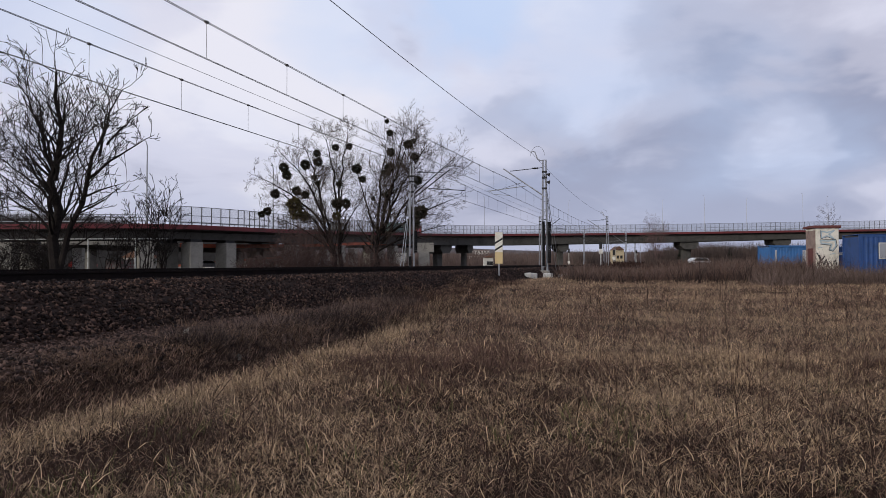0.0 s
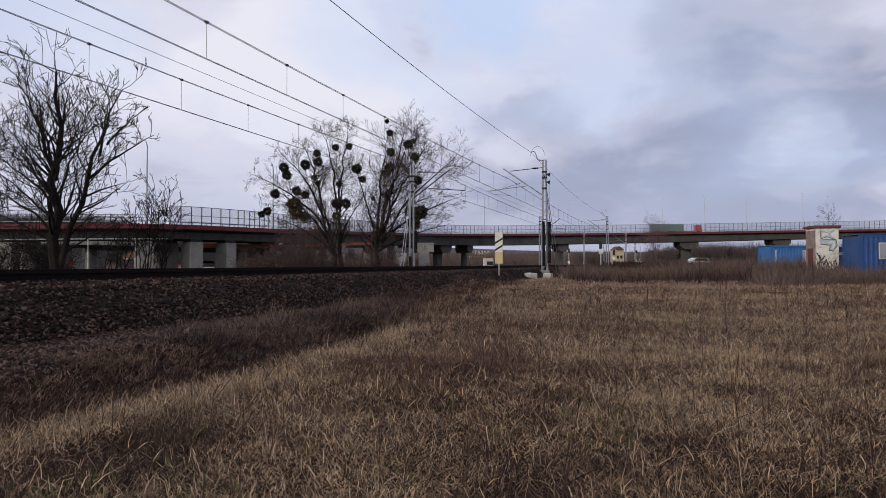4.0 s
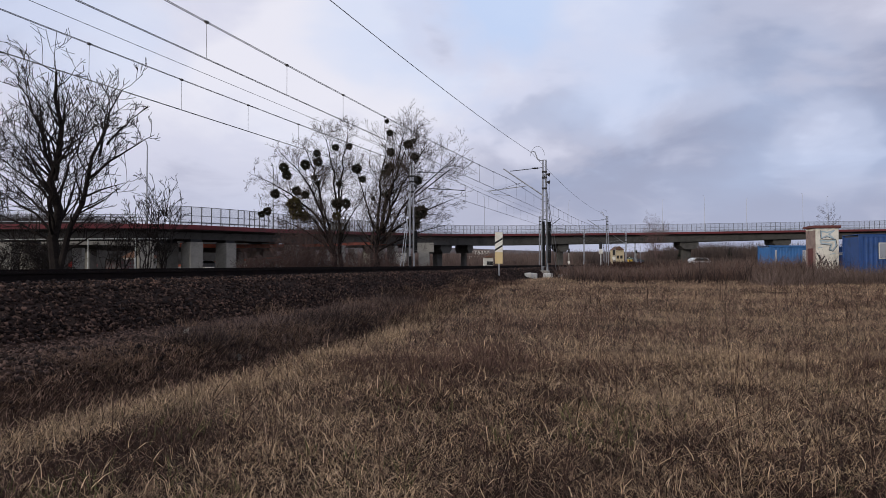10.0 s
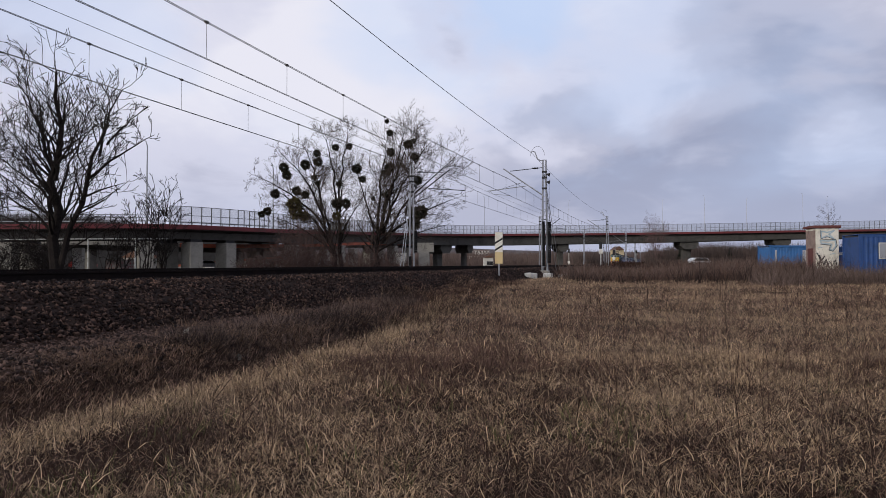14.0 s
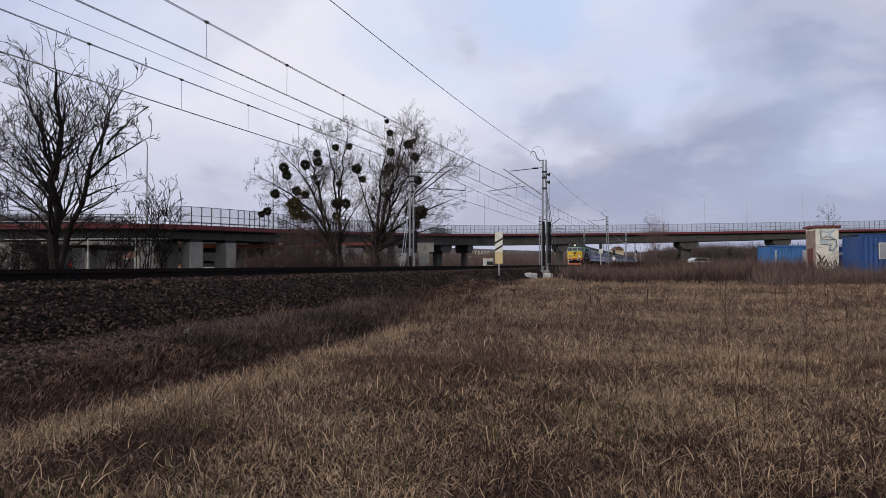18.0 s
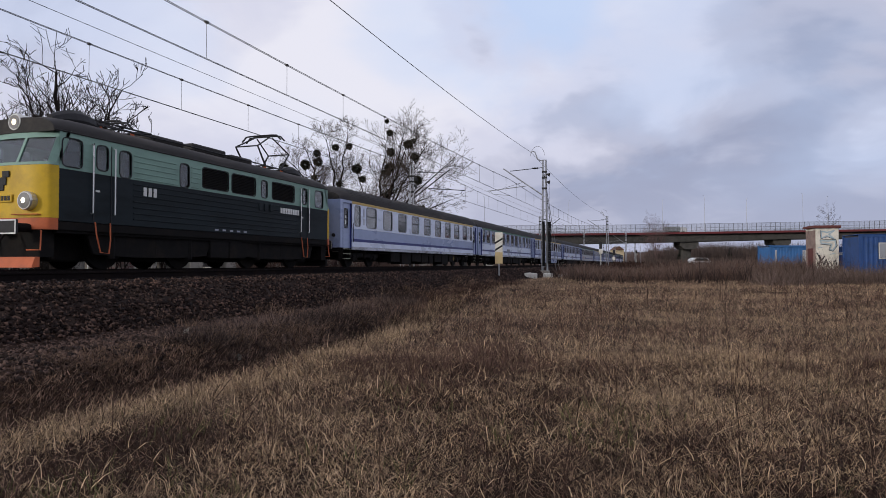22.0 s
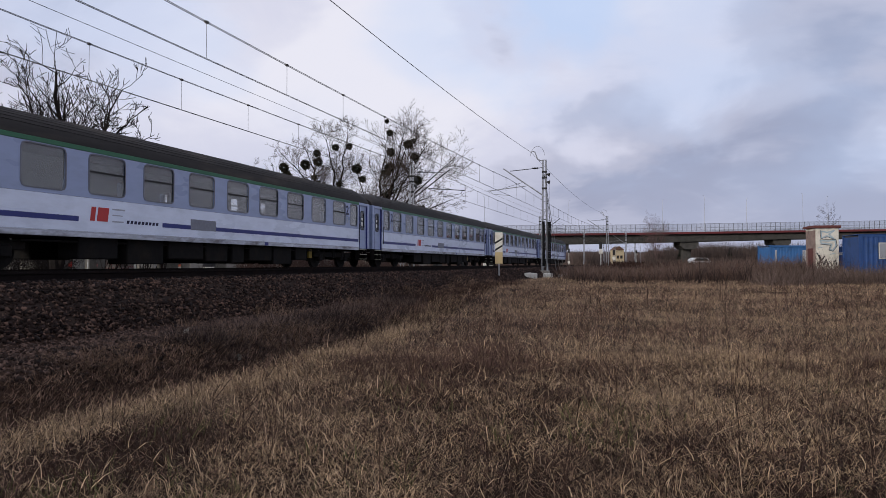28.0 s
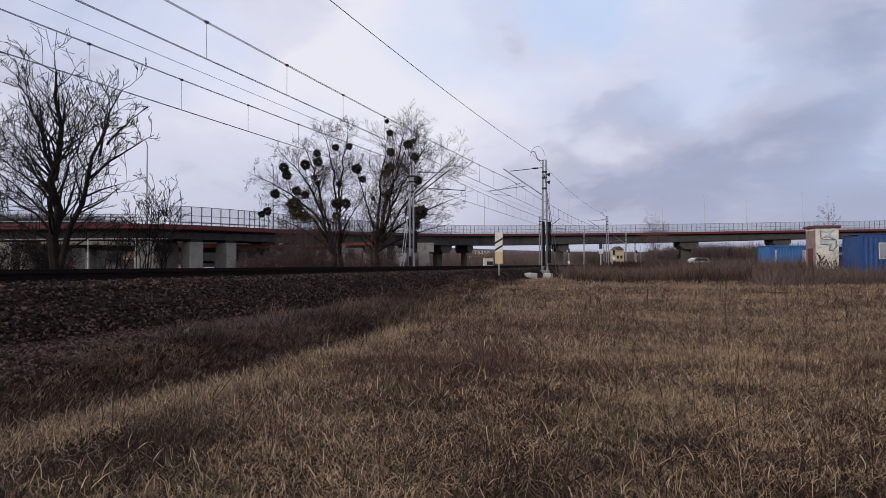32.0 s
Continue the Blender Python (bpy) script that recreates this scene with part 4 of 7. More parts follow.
def build_car(x, y, z, yaw, paint, label, name="car", scale=1.0):
    t = thing(name, label, "car", pose(x, y, z, 0, 0, yaw))
    m = Mesh()
    m.prism([(-2.1, 0.3), (2.1, 0.3), (2.15, 0.75), (1.2, 0.9), (0.6, 1.42), (-1.3, 1.45), (-2.05, 0.95)], -0.85, 0.85, "y")
    part("body", m, paint, t)
    for s in (-1, 1):
        g = Mesh()
        g.prism([(1.05, 0.92), (0.55, 1.36), (-1.2, 1.38), (-1.75, 0.96)], s * 0.852 - 0.004, s * 0.852 + 0.004, "y")
        part("side_window", g, M_BLACK, t)
        for k in (-1.3, 1.3):
            w = Mesh()
            w.tube([(k, s * 0.68, 0.32), (k, s * 0.88, 0.32)], 0.32, 12)
            part("wheel", w, M_BLACK, t)
    return t


def build_lorry(paint, label, cab, back=-4.2, box_end=2.2, nose=4.3, top=3.15):
    t = thing("lorry", label, "lorry")
    m = Mesh()
    m.box(back, box_end, -1.25, 1.25, 0.9, top, 0.05)
    part("cargo_box", m, paint, t)
    m = Mesh()
    m.prism([(nose - 1.9, 0.5), (nose, 0.5), (nose, 1.7), (nose - 0.3, top - 0.25), (nose - 1.9, top - 0.25)], -1.2, 1.2, "y")
    part("cab", m, cab, t)
    m = Mesh()
    m.box(back, nose - 0.3, -0.5, 0.5, 0.5, 0.896)
    part("chassis", m, M_BLACK, t)
    for k in (back + 1.0, back + 2.1, nose - 1.1):
        for s in (-1, 1):
            w = Mesh()
            w.tube([(k, s * 0.95, 0.5), (k, s * 1.2, 0.5)], 0.5, 12)
            part("wheel", w, M_BLACK, t)
    return t


cx, cy = site(42.3, 105)
build_car(cx, cy, ground_z(cx, cy), TURN + 8, M_CARW, "white car half hidden behind dead weeds")
for r, d, yaw, mt, lab in ((-47, 103, 10, M_CARW, "parked white car under the viaduct"), (-41, 112, 25, M_CARS, "parked silver car under the viaduct"), (-52, 116, 0, M_CARB, "parked blue car under the viaduct"), (-36, 122, 15, M_CARW, "parked white car beyond the viaduct"), (-63, 112, 20, M_CARR, "parked red car under the viaduct"), (-24, 135, 30, M_CARS, "parked silver car beyond the willows")):
    x, y = site(r, d)
    build_car(x, y, ground_z(x, y) + 0.55, TURN + yaw, mt, lab)


def slab(name, label, cat, r, d, yaw, L, D, H, material, z0=-0.3):
    x, y = site(r, d)
    m = Mesh()
    m.box(-L / 2, L / 2, 0, D, z0, H, 0.05)
    o = part(name, m, material)
    o.matrix_basis = pose(x, y, ground_z(x, y), 0, 0, TURN + yaw)
    return tagged(o, label, cat)


M_GRAF = mat("graffiti_wall_paint", (0.50, 0.47, 0.46), 0.8, 0.45, 3.5, second=(0.36, 0.06, 0.07), big=1.5)
# Near-black stands in for under-deck shade; the wall is added as a backdrop.
M_SHADE = mat("shade_black_concrete", (0.026, 0.025, 0.026), 0.9, 0.4, 1.5, second=(0.014, 0.0135, 0.014), big=0.15)
slab("retaining_wall", "long concrete retaining wall, coloured near-black for the shade under the viaduct", "wall", -78, 128, -2, 90, 1.0, 6.3, M_SHADE)
slab("graffiti_wall", "low concrete wall covered in red and white graffiti", "wall", -51.0, 101, 14, 4.2, 0.3, 2.1, M_GRAF)
slab("utility_box", "plain white box beneath the viaduct deck", "box", -51.5, 90, 0, 1.4, 0.8, 3.6, M_CONCW)
slab("abutment", "pale concrete bridge abutment beyond the tracks", "abutment", -4.5, 150, 0, 2.5, 6, 4.2, M_CONC)
slab("abutment", "grey concrete bearing block on the abutment", "abutment", -4.3, 151, 0, 4.2, 5, 6.4, M_CONC, 4.21)
slab("fence_wall", "beige concrete fence behind the willows", "wall", -10.6, 160, 0, 3.0, 0.3, 4.2, M_PLASTER)
# striped access ramp under the viaduct
ax0, ay0 = site(-52, 118)
ax1, ay1 = site(-29, 118)
arp = thing("access_ramp", "sloping white concrete ramp with red edge beam", "ramp")
path = [(ax0 + (ax1 - ax0) * k / 6, ay0 + (ay1 - ay0) * k / 6, 1.2 + 1.9 * k / 6) for k in range(7)]
part("edge_beam", sweep(path, [(0, 0), (0.3, 0), (0.3, -0.35), (0, -0.35)], "e"), M_ORANGE, arp)
part("parapet", sweep(path, [(0.05, -0.355), (0.3, -0.355), (0.3, -2.4), (0.05, -2.4)], "p"), M_CONCW, arp)

# far houses and ridge
M_WALL_Y = mat("house_plaster", (0.55, 0.46, 0.30), 0.85, 0.1, 1.0, second=(0.48, 0.36, 0.2))
M_WALL_W = mat("house_white", (0.55, 0.53, 0.48), 0.85, 0.1, 1.0)
M_TILE = mat("house_roof", (0.14, 0.075, 0.05), 0.8, 0.2, 2.0)


def build_house(r, d, W, H, roof, wall, lab, yaw=0):
    x, y = site(r, d)
    t = thing("house", lab, "house", pose(x, y, 0.2, 0, 0, TURN + yaw), "far houses")
    m = Mesh()
    m.box(-W / 2, W / 2, 0, 8, -0.5, H)
    part("wall", m, wall, t)
    m = Mesh()
    m.prism([(-W / 2 - 0.4, H), (W / 2 + 0.4, H), (0, H + roof)], -0.4, 8.4, "y")
    part("roof", m, M_TILE, t)
    for fl in range(max(1, int(H / 3))):
        for k in range(max(2, int(W / 3))):
            g = Mesh()
            a = -W / 2 + 0.9 + k * (W - 1.0) / max(2, int(W / 3))
            g.box(a, a + 1.1, -0.03, 0.05, 1.0 + fl * 3, 2.4 + fl * 3)
            part("window", g, M_BLACK, t)


build_house(82.7, 300, 4.3, 8.0, 1.8, M_WALL_Y, "small ochre house beside the line beyond the viaduct")
build_house(40, 520, 12, 7, 3, M_WALL_W, "pale distant house below the wooded ridge")
build_house(26, 520, 16, 8, 0.5, M_WALL_W, "pale distant block below the wooded ridge", 10)
build_house(38, 640, 17, 15, 0.5, M_WALL_W, "white distant hall on the ridge", 5)
build_house(16.9, 236, 3.3, 3.8, 0.8, M_WALL_W, "pale low house among brown thickets beyond the line")
build_house(-59, 123, 5.0, 2.6, 1.5, M_WALL_W, "small white gabled house seen under the viaduct")
build_house(112, 420, 9, 6, 2, M_WALL_W, "pale distant house among bare trees")

M_FARWOOD = mat("far_woods", (0.135, 0.098, 0.086), 1.0, 0.3, 0.3, second=(0.165, 0.12, 0.10), big=0.02, island=0.12)
M_BARKHILL = mat("hill_wood", (0.045, 0.037, 0.035), 1.0, 0.3, 0.3, island=0.4)
M_BRUSH = mat("brush_brown", (0.085, 0.06, 0.05), 1.0, 0.3, 2.0, second=(0.11, 0.08, 0.066), island=0.4)
M_CONIFER = mat("conifer", (0.022, 0.03, 0.02), 0.95, 0.3, 2.0, island=0.3)


# Woods coloured bluish grey: the haze of distance is in the tint.
M_RIDGE = mat("haze_tinted_hill", (0.15, 0.14, 0.155), 1.0, 0.3, 0.05, second=(0.115, 0.105, 0.115), big=0.01)


def build_ridge():
    m = Mesh()
    rr = random.Random(77)
    n = 90
    for i in range(n + 1):
        k = i / n
        r = -900 + 2300 * k
        d = 1000
        h = 29 + 6 * math.sin(k * 7.0 + 0.6) + 5 * noise.noise((k * 9, 0, 2.0)) - 6 * k
        x, y = site(r, d)
        m.v += [(x, y, -1), (x, y, max(8, h)), (x - 60 * SIN, y + 60 * COS, -1)]
    for i in range(n):
        a = i * 3
        m.f += [(a, a + 3, a + 4, a + 1), (a + 1, a + 4, a + 5, a + 2)]
    o = part("ridge", m, M_RIDGE, smooth=True)
    tagged(o, "low wooded ridge on the horizon, tinted bluish grey for haze", "hill", kind="structure")


build_ridge()


def fan_woods(name, label, spots, material, seed, blades=14, slim=1.0):
    """Far bare woods: fans of thin tapering blades."""
    rr = random.Random(seed)
    m = Mesh()
    for (x, y, z, h) in spots:
        for i in range(blades):
            a = rr.uniform(0, math.tau)
            lean = rr.uniform(0.02, 0.32) * h
            w = min(0.12, h * rr.uniform(0.008, 0.022)) * slim
            bx, by = x + rr.gauss(0, h * 0.1), y + rr.gauss(0, h * 0.1)
            tx, ty, tz = bx + math.cos(a) * lean, by + math.sin(a) * lean, z + h * rr.uniform(0.6, 1.0)
            mx, my, mz = (bx * 0.55 + tx * 0.45), (by * 0.55 + ty * 0.45), z + (tz - z) * 0.55
            m.face([(bx - w * COS, by - w * SIN, z - 0.3), (bx + w * COS, by + w * SIN, z - 0.3), (mx + w * 0.8 * COS, my + w * 0.8 * SIN, mz), (tx, ty, tz), (mx - w * 0.8 * COS, my - w * 0.8 * SIN, mz)])
    o = part(name, m, material)
    return tagged(o, label, "woods", kind="stuff")


def strew(n, r0, r1, d0, d1, h0, h1, seed, keep=None):
    rr = random.Random(seed)
    out = []
    while len(out) < n:
        d = rr.uniform(d0, d1)
        r = rr.uniform(r0, r1) * d / d1
        x, y = site(r, d)
        if keep and not keep(x, y):
            continue
        out.append((x, y, ground_z(x, y), rr.uniform(h0, h1)))
    return out


clear = lambda x, y: x > -4 or x < -24
fan_woods("far_woods", "belt of bare brown trees beyond the viaduct", strew(1700, -60, 300, 250, 470, 5.5, 8.5, 3, clear), M_FARWOOD, 4, 20, 0.55)
fan_woods("far_woods", "distant purple-brown woods closing the view along the line", strew(900, -160, 560, 560, 700, 12.5, 16.5, 17), M_FARWOOD, 18, 22, 1.6)
M_DIMWOOD = mat("dim_woods", (0.082, 0.062, 0.055), 1.0, 0.3, 0.3, second=(0.11, 0.08, 0.066), big=0.05, island=0.3)
fan_woods("far_woods", "bare trees standing close behind the viaduct", strew(620, 104, 216, 232, 300, 6.8, 10.6, 37, clear), M_DIMWOOD, 38, 30, 0.5)
fan_woods("far_woods", "lower bare thicket along the line behind the viaduct", strew(260, 62, 112, 232, 300, 5.0, 8.2, 39, clear), M_DIMWOOD, 40, 30, 0.45)
fan_woods("far_woods", "bare thicket beyond the railway on the viaduct's far side", strew(600, -140, -5, 150, 220, 2.5, 4.5, 5, lambda x, y: x < -26), M_FARWOOD, 6, 18, 0.6)
fan_woods("thicket", "brown leafless thicket round the willows", strew(240, -24, -2, 72, 112, 0.9, 2.0, 10, lambda x, y: x < -25), M_BRUSH, 11, 30, 0.4)
fan_woods("thicket", "brown thicket under the viaduct beside the line", strew(520, 30, 120, 70, 175, 0.9, 1.8, 8, lambda x, y: x > -2 and not (38 < x * COS + y * SIN < 46 and y * COS - x * SIN < 106)), M_BRUSH, 9, 30, 0.45)
fan_woods("wooded_hill", "dark wooded hillside behind the viaduct", [(x, y, z + 17 * min(1.0, max(0.0, (-140 - (x * COS + y * SIN)) / 40)), h) for x, y, z, h in strew(900, -380, -130, 300, 380, 9, 13, 15)], M_BARKHILL, 16, 24)
fan_woods("wooded_hill", "dark undergrowth covering the hillside", [(x, y, z + 12 * min(1.0, max(0.0, (-140 - (x * COS + y * SIN)) / 40)), h) for x, y, z, h in strew(500, -380, -130, 296, 330, 8, 11, 19)], M_BARKHILL, 20, 24, 1.6)


M_SHRUB = mat("shrub_twig", (0.075, 0.046, 0.040), 0.95, 0.3, 12.0, second=(0.055, 0.036, 0.032))


def build_shrub(r, d, h, seed, label="bare purple-brown shrub at the foot of the willows", group="shrubs under the willows", twigs=None):
    rr = random.Random(seed)
    x, y = site(r, d)
    t = thing("shrub", label, "shrub", pose(x, y, ground_z(x, y) - 0.05), group)
    wood, twig = Mesh(), Mesh()
    for i in range(9):
        a = rr.uniform(0, math.tau)
        grow(wood, twig, Vector((rr.gauss(0, 0.3), rr.gauss(0, 0.3), 0)), Vector((math.cos(a) * 0.5, math.sin(a) * 0.5, 1)), h * rr.uniform(0.55, 1.0), 0.028, 1, rr, 0.2, 0.16, 1.0, 0.010, 3, 0.9, 1.0, 0.9)
    part("trunk", wood, twigs or M_SHRUB, t, smooth=True)
    part("crown", twig, twigs or M_SHRUB, t, smooth=True)


rs = random.Random(88)
for i in range(30):
    build_shrub(rs.uniform(-19, -5.2), rs.uniform(57, 67), rs.uniform(1.6, 3.1) * (1.35 if i % 4 == 0 else 1), 700 + i)


for i in range(9):
    d = rs.uniform(36, 47)
    build_shrub(rs.uniform(-0.71, -0.585) * d, d, rs.uniform(2.2, 3.4), 760 + i, "dark leafless shrub beneath the ash trees", "shrubs beneath the ash trees", M_BARK)


def build_conifer(r, d, h, seed):
    rr = random.Random(seed)
    x, y = site(r, d)
    t = thing("conifer", "dark green conifer beyond the viaduct", "tree", pose(x, y, 0.3))
    m = Mesh()
    m.tube([(0, 0, -0.3), (0, 0, h)], [0.2, 0.03], 6)
    part("trunk", m, M_BARK, t)
    m = Mesh()
    for i in range(260):
        k = rr.uniform(0.12, 1)
        a = rr.uniform(0, math.tau)
        L = (1 - k) * h * 0.3 * rr.uniform(0.6, 1.1) + 0.25
        z = k * h
        c, s = math.cos(a), math.sin(a)
        m.face([(0, 0, z), (c * L * 0.6 - s * L * 0.16, s * L * 0.6 + c * L * 0.16, z - L * 0.1), (c * L, s * L, z - L * 0.35), (c * L * 0.6 + s * L * 0.16, s * L * 0.6 - c * L * 0.16, z - L * 0.1)])
    part("crown", m, M_CONIFER, t)


for i, (r, d, h) in enumerate(((84.5, 228, 7.6), (86, 232, 7.0), (104, 232, 7.8), (106.5, 236, 7.0))):
    build_conifer(r, d, h, 60 + i)


# ---- lorries on the viaduct ----
def deck_rows(points):
    """Poses on the viaduct's carriageway: (seconds, metres right of the axis) rows."""
    out = []
    for t, r in points:
        best = min(range(1, len(DECK_PATH) - 1), key=lambda i: abs(DECK_PATH[i][0] * COS + DECK_PATH[i][1] * SIN - r) + (1000 if DECK_PATH[i][0] * -SIN + DECK_PATH[i][1] * COS < 130 else 0))
        a, b = DECK_PATH[best - 1], DECK_PATH[best + 1]
        ra, rb = a[0] * COS + a[1] * SIN, b[0] * COS + b[1] * SIN
        k = min(1, max(0, (r - ra) / (rb - ra)))
        x, y, z = (a[i] + (b[i] - a[i]) * k for i in range(3))
        d = Vector((b[0] - a[0], b[1] - a[1], 0)).normalized()
        out.append((t, pose(x - d.y * 8.5, y + d.x * 8.5, z - 0.25, 0, 0, math.degrees(math.atan2(d.y, d.x)))))
    return out


M_BOXG = mat("lorry_green_grey", (0.10, 0.17, 0.15), 0.5, 0.1)
M_BOXW = mat("lorry_grey", (0.20, 0.21, 0.22), 0.5, 0.1)
LORRY1 = build_lorry(M_BOXG, "long lorry with green-grey box and red cab on the viaduct", M_CARR, -6.6, 3.2, 8.8)
LORRY2 = build_lorry(M_BOXW, "small lorry with low grey box and white cab on the viaduct", M_CARW, -2.6, 1.5, 3.6, 2.35)


# ---- sleepers, ballast, grass ----
def blades(name, label, tufts, material, seed, per, hgt, spread, lean, width, cat="grass", curl=1.0):
    """Grass as one mesh: each tuft (x, y, z, size, width factor) throws a few bent blades."""
    g = np.random.default_rng(seed)
    T = np.array(tufts)
    n = len(T) * per
    B = np.repeat(T, per, axis=0)
    size = B[:, 3] * g.uniform(hgt[0], hgt[1], n)
    a = g.uniform(0, 2 * np.pi, n)
    rad = np.abs(g.normal(0, spread, n)) * np.sqrt(B[:, 4])
    pt = np.stack([B[:, 0] + np.cos(a) * rad, B[:, 1] + np.sin(a) * rad, B[:, 2] - 0.03], 1)
    floor_z = B[:, 2] + 0.012
    # each blade rises, then bows over and curls sideways
    az = a + g.normal(0, 0.9, n)
    el = np.pi / 2 - lean * g.uniform(0.05 if curl <= 1 else 0.25, 1.15, n)
    bow = lean * g.uniform(-0.5 * (curl > 1), 2.5, n) / 2.7
    twist = g.normal(0, 0.45 * curl, n) * min(1.0, lean + 0.2)
    fa = g.uniform(0, np.pi, n)
    w = (width * B[:, 4] * g.uniform(0.55, 1.45, n))[:, None]
    sd = np.stack([np.cos(fa), np.sin(fa), np.zeros(n)], 1) * w
    rows = [pt - sd, pt + sd]
    # far tufts get one joint a blade, near ones two
    joints = ((0.55, 0.8), (0.45, 0.0)) if T[:, 4].mean() > 1.35 else ((0.36, 0.9), (0.34, 0.6), (0.30, 0.0))
    for k, (seg, thin) in enumerate(joints):
        pt = pt + np.stack([np.cos(az) * np.cos(el), np.sin(az) * np.cos(el), np.sin(el)], 1) * (size * seg)[:, None]
        pt[:, 2] = np.maximum(pt[:, 2], floor_z + 0.01 * k)
        el, az = el - bow, az + twist
        rows += [pt - sd * thin, pt + sd * thin] if thin else [pt]
    V = np.stack(rows, 1).reshape(-1, 3)
    nv = len(rows)
    quads = (nv - 3) // 2
    corner = sum(([2 * q, 2 * q + 1, 2 * q + 3, 2 * q + 2] for q in range(quads)), []) + [nv - 3, nv - 2, nv - 1]
    me = bpy.data.meshes.new(name)
    loops = (np.arange(n)[:, None] * nv + np.array(corner)).reshape(-1)
    starts = (np.arange(n)[:, None] * len(corner) + np.arange(quads + 1) * 4).reshape(-1)
    me.vertices.add(n * nv)
    me.vertices.foreach_set("co", V.astype(np.float32).reshape(-1))
    me.loops.add(n * len(corner))
    me.loops.foreach_set("vertex_index", loops.astype(np.int32))
    me.polygons.add(n * (quads + 1))
    me.polygons.foreach_set("loop_start", starts.astype(np.int32))
    me.update(calc_edges=True)
    me.validate()
    me.materials.append(material)
    return tagged(new(name, me), label, cat, kind="stuff")


M_STRAW = mat("straw_grass", (0.45, 0.325, 0.205), 0.8, 0.2, 3.0, second=(0.26, 0.185, 0.125), island=0.75, big=0.5, spec=0.1)
M_TAN = mat("tan_grass", (0.188, 0.124, 0.086), 0.85, 0.2, 3.0, second=(0.09, 0.058, 0.042), island=0.85, big=0.5, spec=0.1)
M_BROWN = mat("brown_weeds", (0.040, 0.022, 0.017), 0.9, 0.2, 3.0, second=(0.07, 0.042, 0.032), island=0.7, spec=0.1)
M_BROWN2 = mat("rusty_weeds", (0.12, 0.072, 0.055), 0.9, 0.2, 3.0, second=(0.095, 0.06, 0.048), island=0.5, spec=0.1)
M_FIELD = mat("faded_field_grass", (0.325, 0.226, 0.160), 0.9, 0.2, 3.0, second=(0.23, 0.157, 0.114), island=0.6, big=0.25, spec=0.1)
M_WEED = mat("faded_weeds", (0.15, 0.108, 0.09), 0.9, 0.2, 3.0, second=(0.10, 0.072, 0.06), island=0.6, spec=0.1)
M_DKBRUSH = mat("dark_brush", (0.035, 0.025, 0.022), 0.9, 0.2, 3.0, island=0.5, spec=0.1)
M_GREENG = mat("green_grass", (0.10, 0.098, 0.042), 0.8, 0.2, 3.0, island=0.4, spec=0.1)


M_LITTER = mat("dead_litter", (0.24, 0.155, 0.115), 0.9, 0.3, 3.0, second=(0.10, 0.062, 0.048), island=0.85, spec=0.1)


def patches(x, y, s, seed):
    return noise.noise((x * s + seed * 7.3, y * s, seed * 1.7))


def field_edge(y):
    """Where the field's grass ends below the berm."""
    return -min(8.1, 5.6 + max(0, y - 10.5) * 0.14)


def dark_tone(x, y):
    """How far the dark reddish weeds take over from the straw: broad patches of the field."""
    r, d = x * COS + y * SIN, y * COS - x * SIN
    k = r / max(d, 0.1)
    mid = 0.7 * math.exp(-((k - 0.0) / 0.15) ** 2) * min(1, max(0, (d - 4.8) / 1.2)) * min(1, max(0.12, (15 - d) / 6))
    low = math.exp(-((k + 0.60) / 0.26) ** 2) * min(1, max(0, (6.6 - d) / 0.8))
    near = 0.7 * math.exp(-((k - 0.12) / 0.10) ** 2) * min(1, max(0, (5.6 - d) / 0.7))
    corner = 0.85 * math.exp(-((k - 0.66) / 0.16) ** 2) * min(1, max(0, (7.4 - d) / 1.2))
    return min(1.0, mid + low + near + corner)


def field_tufts(n, d0, d1, seed, pick, size, power=1.0, wmul=1.0):
    """Tufts over the field between two distances, thinning outwards."""
    rr = random.Random(seed)
    out = []
    tries = 0
    while len(out) < n and tries < n * 12:
        tries += 1
        d = d0 + (d1 - d0) * rr.random() ** power
        r = rr.uniform(-0.78, 0.78) * d
        x, y = site(r, d)
        if x < field_edge(y):
            continue
        q = pick(x, y, rr)
        if q <= 0:
            continue
        out.append((x, y, ground_z(x, y), size * q * rr.uniform(0.75, 1.25), max(1.0, d / 7.0) * wmul))
    return out


def strip_tufts(n, x0, x1, y0, y1, size, seed, wm=1.0, pick=None, power=1.0, line=None):
    rr = random.Random(seed)
    out = []
    while len(out) < n:
        x = rr.uniform(x0, x1)
        y = y0 + (y1 - y0) * rr.random() ** power
        x += line(y) if line else 0.0
        if pick and not pick(x, y, rr):
            continue
        d = max(6.0, y * COS - x * SIN)
        out.append((x, y, ground_z(x, y), size * rr.uniform(0.6, 1.3), wm * max(1.0, d / 9.0)))
    return out


def straw_pick(x, y, rr):
    p = (0.3 * patches(x, y, 0.28, 1) + 0.45 * patches(x, y, 0.9, 2) + 0.3 * patches(x, y, 2.3, 6)) * min(1.0, 11.0 / max(1.0, y)) + 0.10
    edge = math.exp(-((x - field_edge(y) - 0.35) / 0.45) ** 2) if y < 20 else 0
    p -= 0.42 * dark_tone(x, y)
    return 1.0 + 0.3 * edge if p + edge * 0.9 + rr.gauss(0, 0.2) > 0.0 else 0


